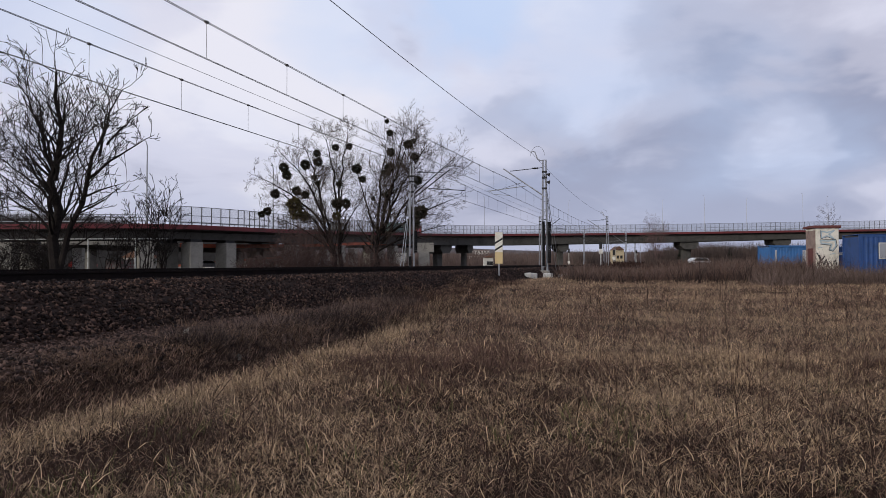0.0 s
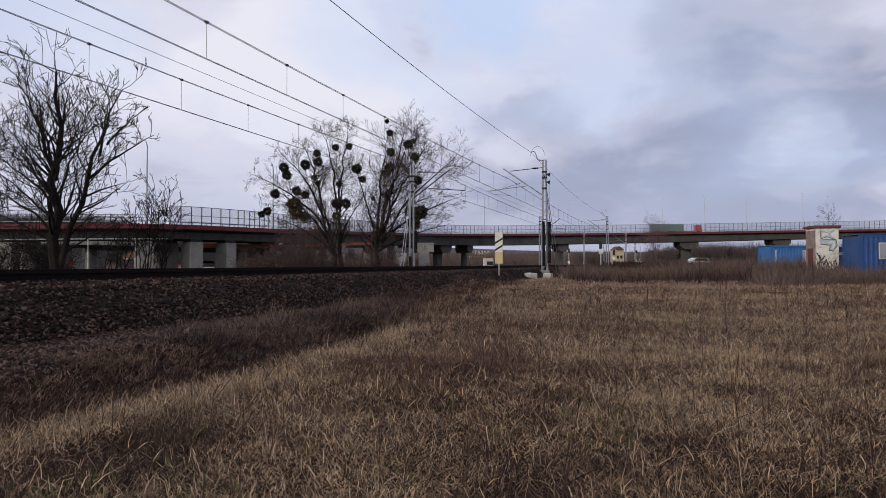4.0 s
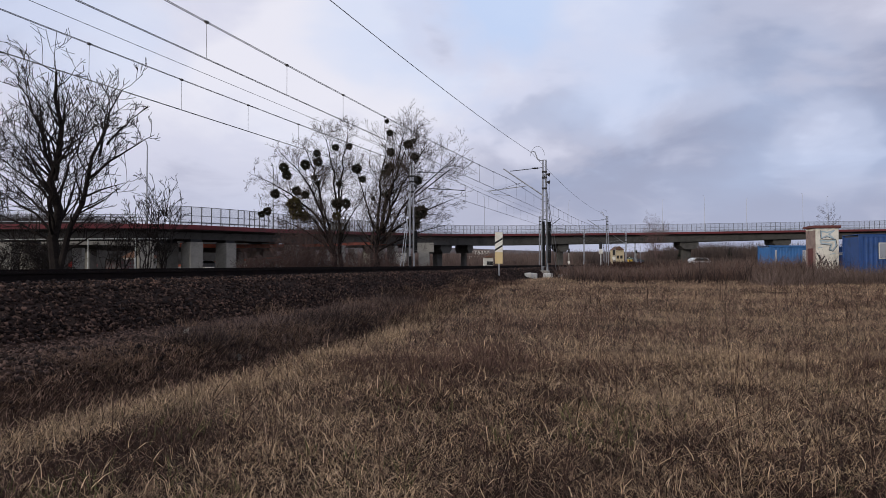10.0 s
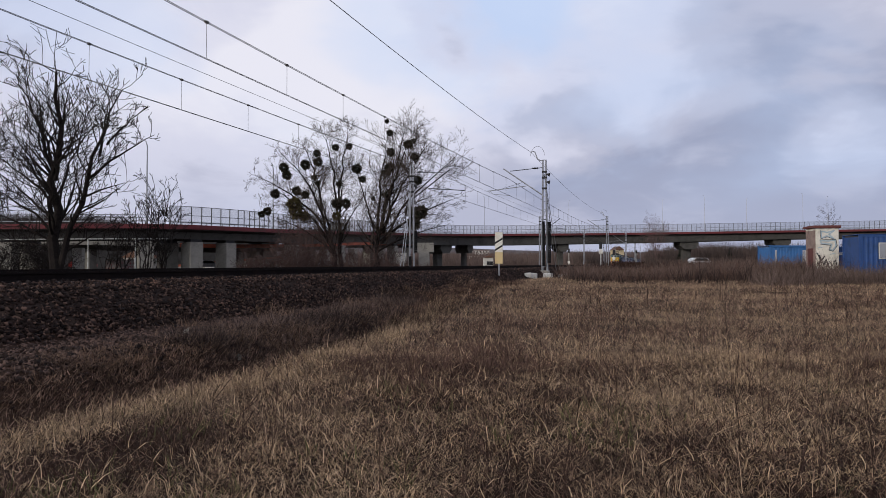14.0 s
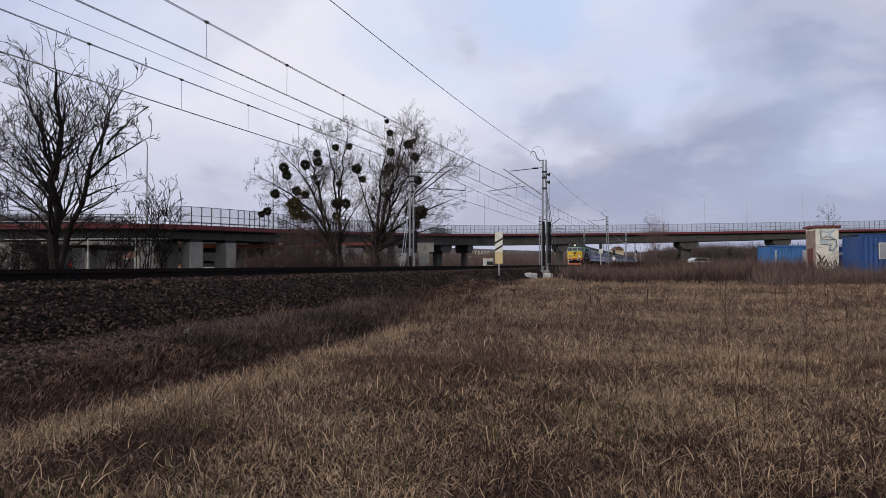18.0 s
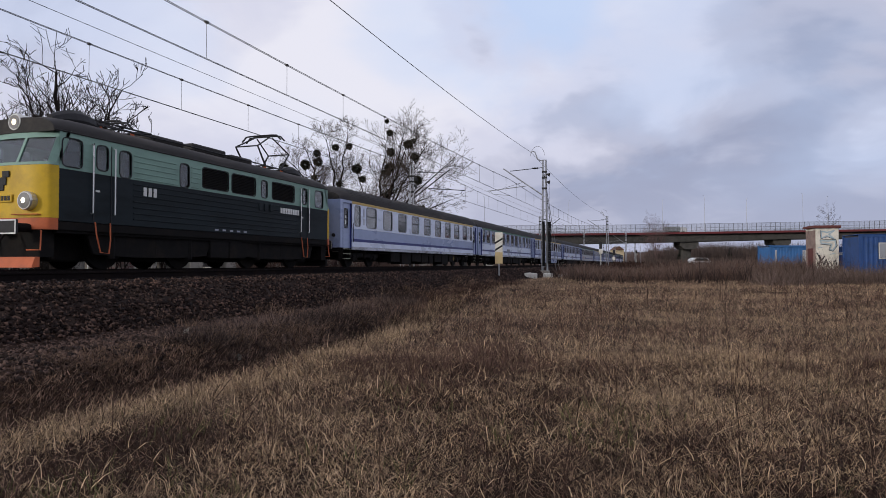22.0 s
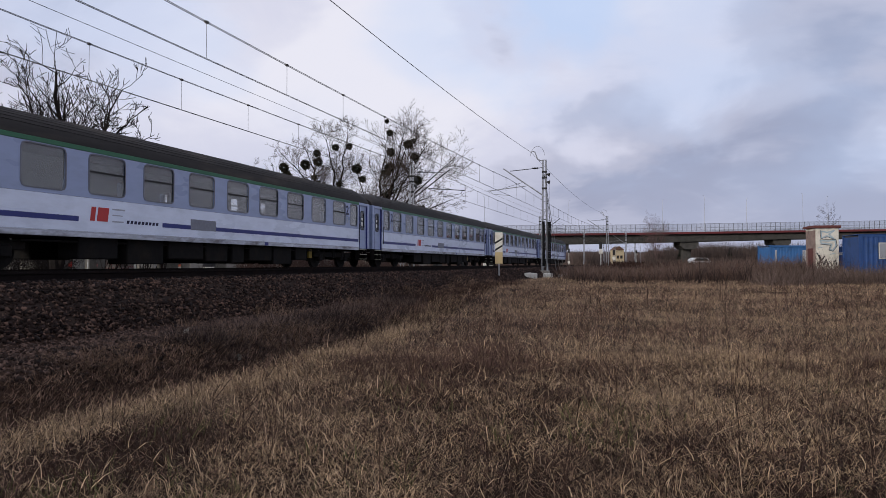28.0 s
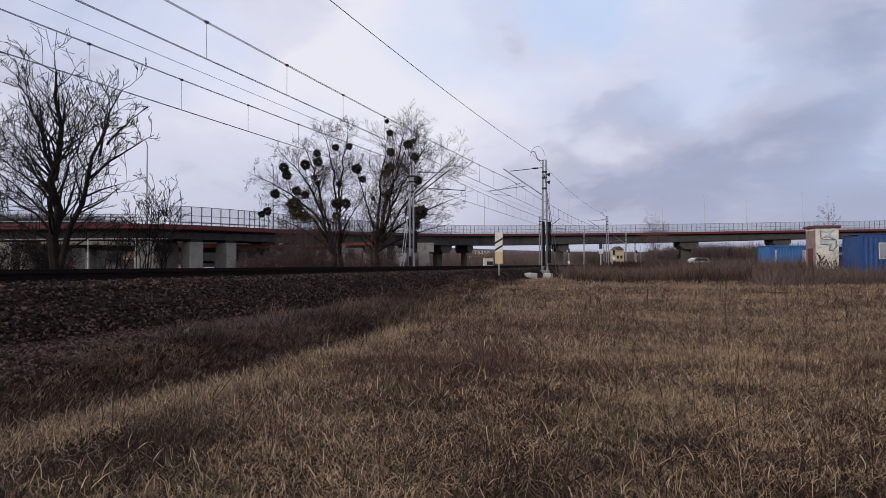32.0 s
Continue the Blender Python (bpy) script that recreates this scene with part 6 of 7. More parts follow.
def bogie(t, yc, wheelbase, frame_x, wheel_r):
    f = Mesh()
    for s in (-1, 1):
        f.box(s * frame_x - 0.07, s * frame_x + 0.07, yc - wheelbase / 2 - 0.55, yc + wheelbase / 2 + 0.55, 0.48, 0.72, 0.03)
        for k in (-1, 1):
            f.box(s * frame_x - 0.13, s * frame_x + 0.13, yc + k * wheelbase / 2 - 0.17, yc + k * wheelbase / 2 + 0.17, 0.30, 0.62, 0.05)
            f.tube([(s * frame_x, yc + k * (wheelbase / 2 - 0.38), 0.36), (s * frame_x, yc + k * (wheelbase / 2 - 0.38), 0.8)], 0.1, 8)
        f.tube([(s * frame_x, yc, 0.45), (s * frame_x, yc, 0.92)], 0.17, 8)
    f.box(-frame_x, frame_x, yc - 0.25, yc + 0.25, 0.5, 0.8)
    b = part("bogie", f, M_UNDER, t)
    for k in (-1, 1):
        for s in (-1, 1):
            w = Mesh()
            y = yc + k * wheelbase / 2
            w.tube([(s * 0.68, y, wheel_r), (s * 0.715, y, wheel_r), (s * 0.72, y, wheel_r), (s * 0.80, y, wheel_r)], [wheel_r + 0.028, wheel_r + 0.028, wheel_r, wheel_r], 20)
            part("wheel", w, M_UNDER, b)
        ax = Mesh()
        ax.tube([(-0.7, yc + k * wheelbase / 2, wheel_r), (0.7, yc + k * wheelbase / 2, wheel_r)], 0.08, 8)
        part("axle", ax, M_UNDER, b)


def roof_mesh(L, half, z_edge, z_top, drop, ribs=0):
    """A vaulted roof, lowered towards its ends."""
    m = Mesh()
    n = 18
    stations = [(-L / 2, drop, 0.96), (-L / 2 + 0.35, drop * 0.35, 0.99), (-L / 2 + 0.9, 0, 1)] + [(-L / 2 + 0.9 + (L - 1.8) * i / 8, 0, 1) for i in range(1, 8)] + [(L / 2 - 0.9, 0, 1), (L / 2 - 0.35, drop * 0.35, 0.99), (L / 2, drop, 0.96)]
    for y, d, w in stations:
        for k in range(n + 1):
            a = math.pi * k / n
            c, s = math.cos(a), math.sin(a)
            x = half * w * math.copysign(abs(c) ** 0.72, c)
            m.v.append((x, y, z_edge + (z_top - z_edge - d) * s ** 0.8))
    for i in range(len(stations) - 1):
        for k in range(n):
            o = i * (n + 1) + k
            m.f.append((o, o + 1, o + n + 2, o + n + 1))
    for i in (0, len(stations) - 1):
        m.f.append(tuple(i * (n + 1) + k for k in range(n + 1)))
    return m


def build_coach(kind):
    first, modern = kind in ("first", "modern"), kind in ("modern", "saloon")
    lab = {"second": "pale blue and white second-class railway coach with navy stripe",
           "first": "white railway coach with yellow line and grey-blue waist band",
           "saloon": "grey-white second-class railway coach with dark sealed windows",
           "modern": "white first-class railway coach with dark sealed windows and skirts"}[kind]
    t = thing("passenger_coach", lab, "railway coach", group="coaches of the train")
    L, X = 24.1, 1.41
    h = L / 2
    upper, waist = {"second": (M_PALE, M_WHITE), "saloon": (M_OFFW, M_OFFW)}.get(kind, (M_WHITE, M_PALE))
    part("roof", roof_mesh(L, X - 0.01, 3.30, 4.05, 0.35), M_ROOF, t, smooth=True)
    for k in (-3, -2, -1, 1, 2, 3):
        v = Mesh()
        v.box(-0.3 + 0.25 * (k % 2), 0.0 + 0.25 * (k % 2), k * 3.1 - 0.22, k * 3.1 + 0.22, 3.98, 4.11, 0.04)
        part("roof_vent", v, M_ROOF, t)
    for k in range(-4, 5):
        rb = Mesh()
        for s in (-1, 1):
            pts = []
            a = radians(18 + 8 * (k + 4))
            c, sn = math.cos(a), math.sin(a)
            x, z = (X - 0.01) * abs(c) ** 0.72 * math.copysign(1, c), 3.30 + 0.75 * sn ** 0.8
            rb.tube([(s * x, -h + 1.0, z), (s * x, h - 1.0, z)], 0.012, 4)
        part("roof_rib", rb, M_ROOF, t)
    if kind == "second":
        n, w, z0, z1, pitch, dig = 10, 1.20, 2.06, 3.11, 1.935, 9.52
    elif kind == "saloon":
        n, w, z0, z1, pitch, dig = 10, 1.1, 2.04, 3.05, 1.94, 9.52
    else:
        n, w, z0, z1, pitch, dig = 9, 1.2, 2.06, 3.09, 2.14, 9.5
    wins = []
    for i in range(n):
        y = (i - (n - 1) / 2) * pitch
        wins.append((y - w / 2, y + w / 2, z0, z1, i not in (1, 8) if not modern else False))
    for e in (-1, 1):
        y, hw = e * (h - 1.83), (0.38 if kind == "second" else 0.31)
        wins.append((y - hw, y + hw, z0 + 0.02, z1, False))
    for s in (-1, 1):
        x = s * X
        body = Mesh()
        pierced(body, x, -h + 1.22, h - 1.22, 1.93, 3.16, [q[:4] for q in wins], 0.05, 0.11)
        part("window_band", body, upper, t)
        lo = Mesh()
        lo.box(min(x, x - s * 0.05), max(x, x - s * 0.05), -h + 1.22, h - 1.22, 1.02, 1.926, 0.008)
        part("lower_panel", lo, waist, t)
        sill = Mesh()
        sill.box(min(x + s * 0.012, x - s * 0.05), max(x + s * 0.012, x - s * 0.05), -h + 1.22, h - 1.22, 0.86, 1.016, 0.012)
        part("sill", sill, M_SILL, t, "grimy pale sill")
        line = Mesh()
        line.box(min(x + s * 0.006, x - s * 0.05), max(x + s * 0.006, x - s * 0.05), -h + 1.22, h - 1.22, 3.164, 3.29, 0.01)
        part("cornice", line, M_CYEL if first else M_CGREEN, t, "thin yellow line" if first else "thin green line")
        lg = {"second": -5.4, "modern": -6.4, "saloon": -8.0}.get(kind)

        def along(a, b):
            return (a, b) if s > 0 else (-b, -a)
        for a, b in ((-h + 1.3, lg - 0.35), (lg + 2.65, h - 1.3)) if lg else ((-h + 1.3, h - 1.3),):
            part("stripe", side_plate(x, s, *along(a, b), 1.28, 1.415), M_NAVY, t)
        if first:
            part("stripe", side_plate(x, s, -h + 1.22, h - 1.22, 1.024, 1.27, 0.003), M_WHITE, t)
        part("sill_line", side_plate(x, s, -h + 1.22, h - 1.22, 0.985, 1.005, 0.014), M_LGREY, t)
        if lg:
            # emblem: red strokes, a pale outline and a row of small marks
            for a, b, z0e, z1e in ((0.0, 0.15, 1.32, 1.70), (0.22, 0.58, 1.32, 1.70)):
                part("emblem", slanted(*along(a + lg, b + lg), z0e, z1e, x, s, 0.05 * s), M_LRED, t)
            for a, b, z0e, z1e in ((0.74, 1.14, 1.32, 1.36), (0.74, 1.18, 1.66, 1.70), (0.74, 1.10, 1.50, 1.53)):
                part("emblem", slanted(*along(a + lg, b + lg), z0e, z1e, x, s, 0.0), M_LGREY, t)
            for i in range(9):
                part("marking", slanted(*along(lg + 1.25 + i * 0.14, lg + 1.34 + i * 0.14), 1.31, 1.40, x, s, 0.02 * s), M_TEXT, t)
        part("sill_badge", side_plate(x, s, 2.62, 2.86, 0.875, 1.0, 0.018), M_NAVY, t)
        for i in range(3):
            part("marking", side_plate(x, s, -3 + i * 3.1, -2.35 + i * 3.1, 0.92, 0.955, 0.018), M_LGREY, t)
        if kind != "first":
            dp = {"second": -1.5, "modern": -3.2, "saloon": -5.6}[kind]
            part("data_panel", side_plate(x, s, *along(dp, dp + 1.25), 1.27, 1.62, 0.008), M_PANEL, t, "dusty grey data panel")
        for a, b, c, d, opens in wins:
            fr = part("window", window_frame(a, b, c, d, 0.11, 0.035, x, s), M_RUBBER if modern else M_ALU, t)
            g = Mesh()
            g.prism(rounded(a, b, c, d, 0.11), x - s * 0.035, x - s * 0.028, "x")
            part("pane", g, M_GLASSD if modern else M_GLASS, fr)
            if opens:
                bar = Mesh()
                zc = c + (d - c) * 0.56
                bar.box(min(x + s * 0.004, x - s * 0.027), max(x + s * 0.004, x - s * 0.027), a, b, zc - 0.025, zc + 0.025)
                part("transom", bar, M_RUBBER, fr)
        for e in (-1, 1):
            y = e * (h - 0.70)
            door = Mesh()
            xi = s * (X - 0.075)
            pierced(door, xi, y - 0.42, y + 0.42, 0.95, 3.16, [(y - 0.17, y + 0.17, 1.95, 2.85)], 0.03, 0.1)
            d = part("door", door, M_PALE, t)
            part("door_window", window_frame(y - 0.17, y + 0.17, 1.95, 2.85, 0.05, 0.045, xi, s), M_RUBBER, d)
            g = Mesh()
            g.prism(rounded(y - 0.17, y + 0.17, 1.95, 2.85, 0.05), xi - s * 0.03, xi - s * 0.02, "x")
            part("pane", g, M_GLASSD, d)
            bar = Mesh()
            bar.tube([(s * (X + 0.05), e * (h - 1.30), 1.25), (s * (X + 0.05), e * (h - 1.30), 2.2)], 0.016, 6)
            part("grab_rail", bar, M_DARK, t)
            jamb = Mesh()
            jamb.box(min(xi, s * X), max(xi, s * X), y - 0.445, y - 0.42, 0.95, 3.16)
            jamb.box(min(xi, s * X), max(xi, s * X), y + 0.42, y + 0.445, 0.95, 3.16)
            part("door_jamb", jamb, M_NAVY, t)
            post = Mesh()
            post.box(min(s * X, s * (X - 0.12)), max(s * X, s * (X - 0.12)), min(e * h, e * (h - 0.26)), max(e * h, e * (h - 0.26)), 0.95, 3.29, 0.02)
            part("corner_post", post, M_PALE, t)
            top = Mesh()
            top.box(min(s * X, s * (X - 0.1)), max(s * X, s * (X - 0.1)), min(e * (h - 0.26), e * (h - 1.22)), max(e * (h - 0.26), e * (h - 1.22)), 3.16, 3.29)
            part("door_header", top, M_PALE, t)
            for i, z in enumerate((0.42, 0.66, 0.9)):
                st = Mesh()
                st.box(min(s * (X - 0.02), s * (X - 0.3)), max(s * (X - 0.02), s * (X - 0.3)), y - 0.40, y + 0.40, z - 0.02, z)
                step = part("step", st, M_UNDER, t)
                ed = Mesh()
                ed.box(min(s * (X - 0.02), s * (X - 0.005)), max(s * (X - 0.02), s * (X - 0.005)), y - 0.40, y + 0.40, z - 0.014, z + 0.004)
                part("step_edge", ed, M_STEP, step)
            for k in (-1, 1):
                sg = Mesh()
                sg.box(min(s * (X - 0.05), s * (X - 0.25)), max(s * (X - 0.05), s * (X - 0.25)), y + k * 0.42 - 0.015, y + k * 0.42 + 0.015, 0.38, 0.95)
                part("step_bracket", sg, M_UNDER, t)
            for k, z in enumerate((2.12, 2.42)):
                nt = Mesh()
                nt.box(min(xi - s * 0.016, xi - s * 0.019), max(xi - s * 0.016, xi - s * 0.019), y - 0.07, y + 0.07, z, z + (0.2 if k == 0 else 0.12))
                part("notice", nt, M_WHITEP, d)
            for k in range(3):
                part("pictogram", side_plate(x, s, e * dig - 0.08, e * dig + 0.08, 2.18 + k * 0.11, 2.25 + k * 0.11, 0.005), M_LGREY, t)
            digit("1" if first else "2", 0.62, e * dig, 2.58, x, s, t, M_TEXT)
    for e in (-1, 1):
        y = e * h
        w = Mesh()
        w.prism([(-X + 0.08, 0.95), (-0.55, 0.95), (-0.55, 3.2), (0.55, 3.2), (0.55, 0.95), (X - 0.08, 0.95), (X - 0.08, 3.29), (-X + 0.08, 3.29)], min(y, y - e * 0.06), max(y, y - e * 0.06))
        part("end_wall", w, M_PALE, t)
        g = Mesh()
        for sx in (-1, 1):
            g.tube([(sx * 0.62, y + e * 0.14, 1.1), (sx * 0.62, y + e * 0.14, 3.2)], 0.13, 8)
        g.tube([(-0.62, y + e * 0.14, 3.25), (0.62, y + e * 0.14, 3.25)], 0.13, 8)
        part("gangway_bellows", g, M_RUBBER, t)
        gd = Mesh()
        gd.box(-0.5, 0.5, min(y - e * 0.05, y - e * 0.1), max(y - e * 0.05, y - e * 0.1), 1.05, 3.2)
        part("gangway_door", gd, M_PALE, t)
        for sx in (-1, 1):
            b = Mesh()
            b.tube([(sx * 0.875, y - e * 0.1, 1.06), (sx * 0.875, y + e * 0.22, 1.06), (sx * 0.875, y + e * 0.22, 1.06), (sx * 0.875, y + e * 0.27, 1.06)], [0.1, 0.1, 0.24, 0.24], 14)
            part("buffer", b, M_UNDER, t)
            lamp = Mesh()
            lamp.tube([(sx * 1.05, y, 1.55), (sx * 1.05, y + e * 0.05, 1.55)], 0.09, 12)
            part("tail_lamp", lamp, M_DARK, t)
        bb = Mesh()
        bb.box(-1.3, 1.3, min(y, y - e * 0.3), max(y, y - e * 0.3), 0.84, 0.94)
        part("end_beam", bb, M_UNDER, t)
    fl = Mesh()
    fl.box(-X + 0.09, X - 0.09, -h + 0.1, h - 0.1, 0.88, 1.0)
    part("floor", fl, M_UNDER, t)
    wall = Mesh()
    rp = random.Random({"second": 3, "first": 9, "modern": 4, "saloon": 6}[kind])
    last = -h + 1.3
    for a, b in sorted((a, b) for a, b, c, d, o in wins):
        # each compartment door has its own pane; some are curtained off
        if rp.random() < (0.3 if kind == "first" else 0.72):
            g0 = rp.uniform(a - 0.2, b - 0.35)
            g1, sill, head = g0 + rp.uniform(0.22, 0.5), rp.uniform(2.0, 2.2), rp.uniform(2.55, 2.8)
            if g0 < last + 0.05:
                continue
            wall.box(-0.38, -0.34, last, g0, 1.0, 3.2)
            wall.box(-0.38, -0.34, g0, g1, 1.0, sill)
            wall.box(-0.38, -0.34, g0, g1, head, 3.2)
            last = g1
    wall.box(-0.38, -0.34, last, h - 1.3, 1.0, 3.2)
    part("partition", wall, M_INSIDE, t)
    ce = Mesh()
    ce.box(-X + 0.1, X - 0.1, -h + 0.2, h - 0.2, 3.2, 3.26)
    part("inner_ceiling", ce, M_INSIDE, t)
    bogie(t, -h + 3.3, 2.5, 1.0, 0.46)
    bogie(t, h - 3.3, 2.5, 1.0, 0.46)
    rr = random.Random(5)
    y = -5.6
    while y < 5.2:
        w = rr.uniform(0.7, 1.7)
        for s in (-1, 1):
            bx = Mesh()
            bx.box(min(s * 0.5, s * 1.25), max(s * 0.5, s * 1.25), y, y + w, rr.uniform(0.14, 0.32), 0.88, 0.03)
            part("underfloor_box", bx, M_UNDER, t)
        y += w + rr.uniform(0.08, 0.35)
    rod = Mesh()
    for s in (-1, 1):
        rod.tube([(s * 1.2, -7.2, 0.74), (s * 1.2, 7.2, 0.74)], 0.03, 6)
    part("truss_rod", rod, M_UNDER, t)
    oc = Mesh()
    oc.box(1.05, 1.14, 6.4, 6.65, 0.42, 0.8)
    part("brake_valve", oc, M_OCHRE, t)
    if kind == "modern":
        for s in (-1, 1):
            for a, b in ((-6.6, -2.3), (-2.25, 1.9), (1.95, 6.4)):
                sk = Mesh()
                sk.box(min(s * (X - 0.03), s * (X - 0.08)), max(s * (X - 0.03), s * (X - 0.08)), a, b, 0.34, 0.855, 0.01)
                part("skirt", sk, M_PALE, t)
    return t


def build_loco():
    t = thing("electric_locomotive", "old electric locomotive in green with yellow nose and orange plough", "locomotive")
    X, h = 1.46, 6.93
    part("roof", roof_mesh(14.05, X - 0.02, 3.55, 4.08, 0.12), M_ROOF, t, smooth=True)
    big = [(-1.55, -0.2, 2.72, 3.38), (0.0, 1.4, 2.72, 3.38), (2.5, 4.1, 2.72, 3.38)]
    small = [(-5.0, -4.6, 2.62, 3.36), (-2.6, -2.2, 2.62, 3.36), (1.78, 2.16, 2.72, 3.36)]
    cabs = [(-6.84, -6.26, 2.68, 3.40), (5.8, 6.5, 2.68, 3.40)]
    for s in (-1, 1):
        x = s * X
        up = Mesh()
        pierced(up, x, -h, h, 2.6, 3.55, big + small + cabs + [(-5.78, -5.42, 2.72, 3.38), (4.75, 5.1, 2.72, 3.38)], 0.06, 0.1)
        part("upper_side", up, M_LG_L, t)
        lo = Mesh()
        lo.box(min(x, x - s * 0.06), max(x, x - s * 0.06), -h, h, 1.25, 2.596, 0.01)
        part("lower_side", lo, M_LG_D, t)
        for z in (1.45, 1.62, 1.79, 1.96, 2.13, 2.30, 2.47):
            r = Mesh()
            r.prism([(x - s * 0.01, z - 0.02), (x + s * 0.022, z - 0.012), (x + s * 0.022, z + 0.012), (x - s * 0.01, z + 0.02)], -4.5, 4.3)
            part("rib", r, M_LG_D, t)
        for z in (2.66, 2.82, 2.98, 3.14, 3.30):
            for a, b in ((-4.5, -2.7), (-2.1, -1.65)):
                r = Mesh()
                r.prism([(x - s * 0.01, z - 0.018), (x + s * 0.018, z - 0.01), (x + s * 0.018, z + 0.01), (x - s * 0.01, z + 0.018)], a, b)
                part("rib", r, M_LG_L, t)
        for q in big:
            fr = part("louvre_window", window_frame(*q, 0.08, 0.03, x, s), M_DARK, t)
            g = Mesh()
            for i in range(11):
                z = q[2] + 0.03 + i * (q[3] - q[2] - 0.04) / 11
                g.prism([(x - s * 0.05, z + 0.05), (x - s * 0.005, z), (x - s * 0.005, z + 0.008), (x - s * 0.05, z + 0.058)], q[0] + 0.02, q[1] - 0.02)
            part("slats", g, M_UNDER, fr)
            bk = Mesh()
            bk.box(min(x - s * 0.07, x - s * 0.08), max(x - s * 0.07, x - s * 0.08), q[0], q[1], q[2], q[3])
            part("backing", bk, M_UNDER, fr)
        for q in small + cabs + [(-5.78, -5.42, 2.72, 3.38), (4.75, 5.1, 2.72, 3.38)]:
            fr = part("window", window_frame(*q, 0.1, 0.03, x, s), M_RUBBER, t)
            g = Mesh()
            g.prism(rounded(*q, 0.1), x - s * 0.04, x - s * 0.03, "x")
            part("pane", g, M_CAB, fr)
        for y in (-5.95, -5.22, 4.55, 5.22):
            gr = Mesh()
            gr.tube([(x - s * 0.02, y, 1.5), (x + s * 0.07, y, 1.52), (x + s * 0.07, y, 3.35), (x - s * 0.02, y, 3.38)], 0.02, 6)
            part("grab_rail", gr, M_CHROME, t)
        for y0, y1 in ((-5.88, -5.3), (4.62, 5.18)):
            dm = Mesh()
            for yy in (y0, y1):
                dm.box(min(x, x + s * 0.012), max(x, x + s * 0.012), yy - 0.012, yy + 0.012, 1.3, 3.42)
            part("door_joint", dm, M_DARK, t)
            dh = Mesh()
            dh.box(min(x, x + s * 0.04), max(x, x + s * 0.04), y0 + 0.05, y0 + 0.17, 2.1, 2.15)
            part("door_handle", dh, M_CHROME, t)
            lad = Mesh()
            lad.tube([(x + s * 0.02, y0 + 0.04, 1.28), (x + s * 0.05, y0 + 0.06, 0.95), (x + s * 0.05, y0 + 0.2, 0.46), (x + s * 0.05, y1 - 0.1, 0.44), (x + s * 0.05, y1 - 0.05, 0.8), (x + s * 0.02, y1 - 0.04, 1.28)], 0.022, 6)
            part("cab_ladder", lad, M_LORG, t, "orange steel step loop below the cab door")
        # emblem block and running number, as plain marks
        for k in range(3):
            a, b = k * 0.2 - 0.29, k * 0.2 - 0.17
            part("emblem", side_plate(x, s, *((a - 3.85, b - 3.85) if s > 0 else (-b - 3.85, -a - 3.85)), 2.16, 2.42, 0.028), M_WHITEP, t)
        for i in range(8):
            part("marking", side_plate(x, s, 3.06 + i * 0.18, 3.19 + i * 0.18, 2.20, 2.42, 0.028), M_WHITEP, t)
        for i in range(5):
            part("marking", side_plate(x, s, -0.9 + i * 0.4, -0.72 + i * 0.4, 1.3, 1.36, 0.008), M_LGREY, t)
        for i in range(3):
            pm = Mesh()
            pm.box(min(x, x + s * 0.04), max(x, x + s * 0.04), 1.6 + i * 0.36, 1.82 + i * 0.36, 2.2, 2.5, 0.015)
            part("vent_cover", pm, M_LG_D, t)
        gut = Mesh()
        gut.box(min(x, x + s * 0.03), max(x, x + s * 0.03), -7.1, 7.1, 3.55, 3.59, 0.01)
        part("gutter", gut, M_ROOF, t)
        solebar = Mesh()
        solebar.box(min(x - s * 0.02, x - s * 0.12), max(x - s * 0.02, x - s * 0.12), -h, h, 1.02, 1.246, 0.01)
        part("solebar", solebar, M_UNDER, t)
        for a, b in ((-1.0, 0.0), (0.04, 1.0)):
            bx = Mesh()
            bx.box(min(s * 0.7, s * 1.36), max(s * 0.7, s * 1.36), a, b, 0.35, 1.0, 0.03)
            part("battery_box", bx, M_UNDER, t)
        for y in (-5.05, -1.9, 1.9, 5.05):
            sg = Mesh()
            sg.tube([(s * 1.2, y, 0.3), (s * 1.2, y, 0.95)], 0.12, 8)
            part("spring", sg, M_UNDER, t)
    fl = Mesh()
    fl.box(-1.38, 1.38, -6.9, 6.9, 0.95, 1.2)
    part("floor", fl, M_UNDER, t)
    core = Mesh()
    core.box(-1.0, 1.0, -4.7, 4.6, 1.2, 3.5)
    part("machine_room", core, M_INSIDE, t)
    for e in (-1, 1):
        def shell(prof, z0, z1, rake0, rake1, material, name, holes=False):
            m = Mesh()
            lo = [(x, e * (h + f) - e * 0 + e * rake0) for x, f in prof]
            hi = [(x, e * (h + f) + e * rake1) for x, f in prof]
            o = len(m.v)
            k = len(prof)
            m.v += [(x, y, z0) for x, y in lo] + [(x, y, z1) for x, y in hi]
            for i in range(k - 1):
                m.f.append((o + i, o + i + 1, o + k + i + 1, o + k + i))
            return part(name, m, material, t, smooth=True)
        nose = [(-1.46, 0.0), (-1.46, 0.10), (-1.43, 0.20), (-1.36, 0.27), (-0.7, 0.40), (0, 0.44), (0.7, 0.40), (1.36, 0.27), (1.43, 0.20), (1.46, 0.10), (1.46, 0.0)]
        shell(nose, 1.32, 2.66, 0.0, 0.0, M_LYEL if e < 0 else M_LYEL, "nose")
        shell(nose, 1.02, 1.316, 0.01, 0.01, M_LORG, "buffer_beam")
        shell(nose, 2.664, 2.74, 0.0, -0.02, M_LG_L, "windscreen_sill")
        shell(nose, 3.40, 3.60, -0.26, -0.34, M_LG_L, "windscreen_header")
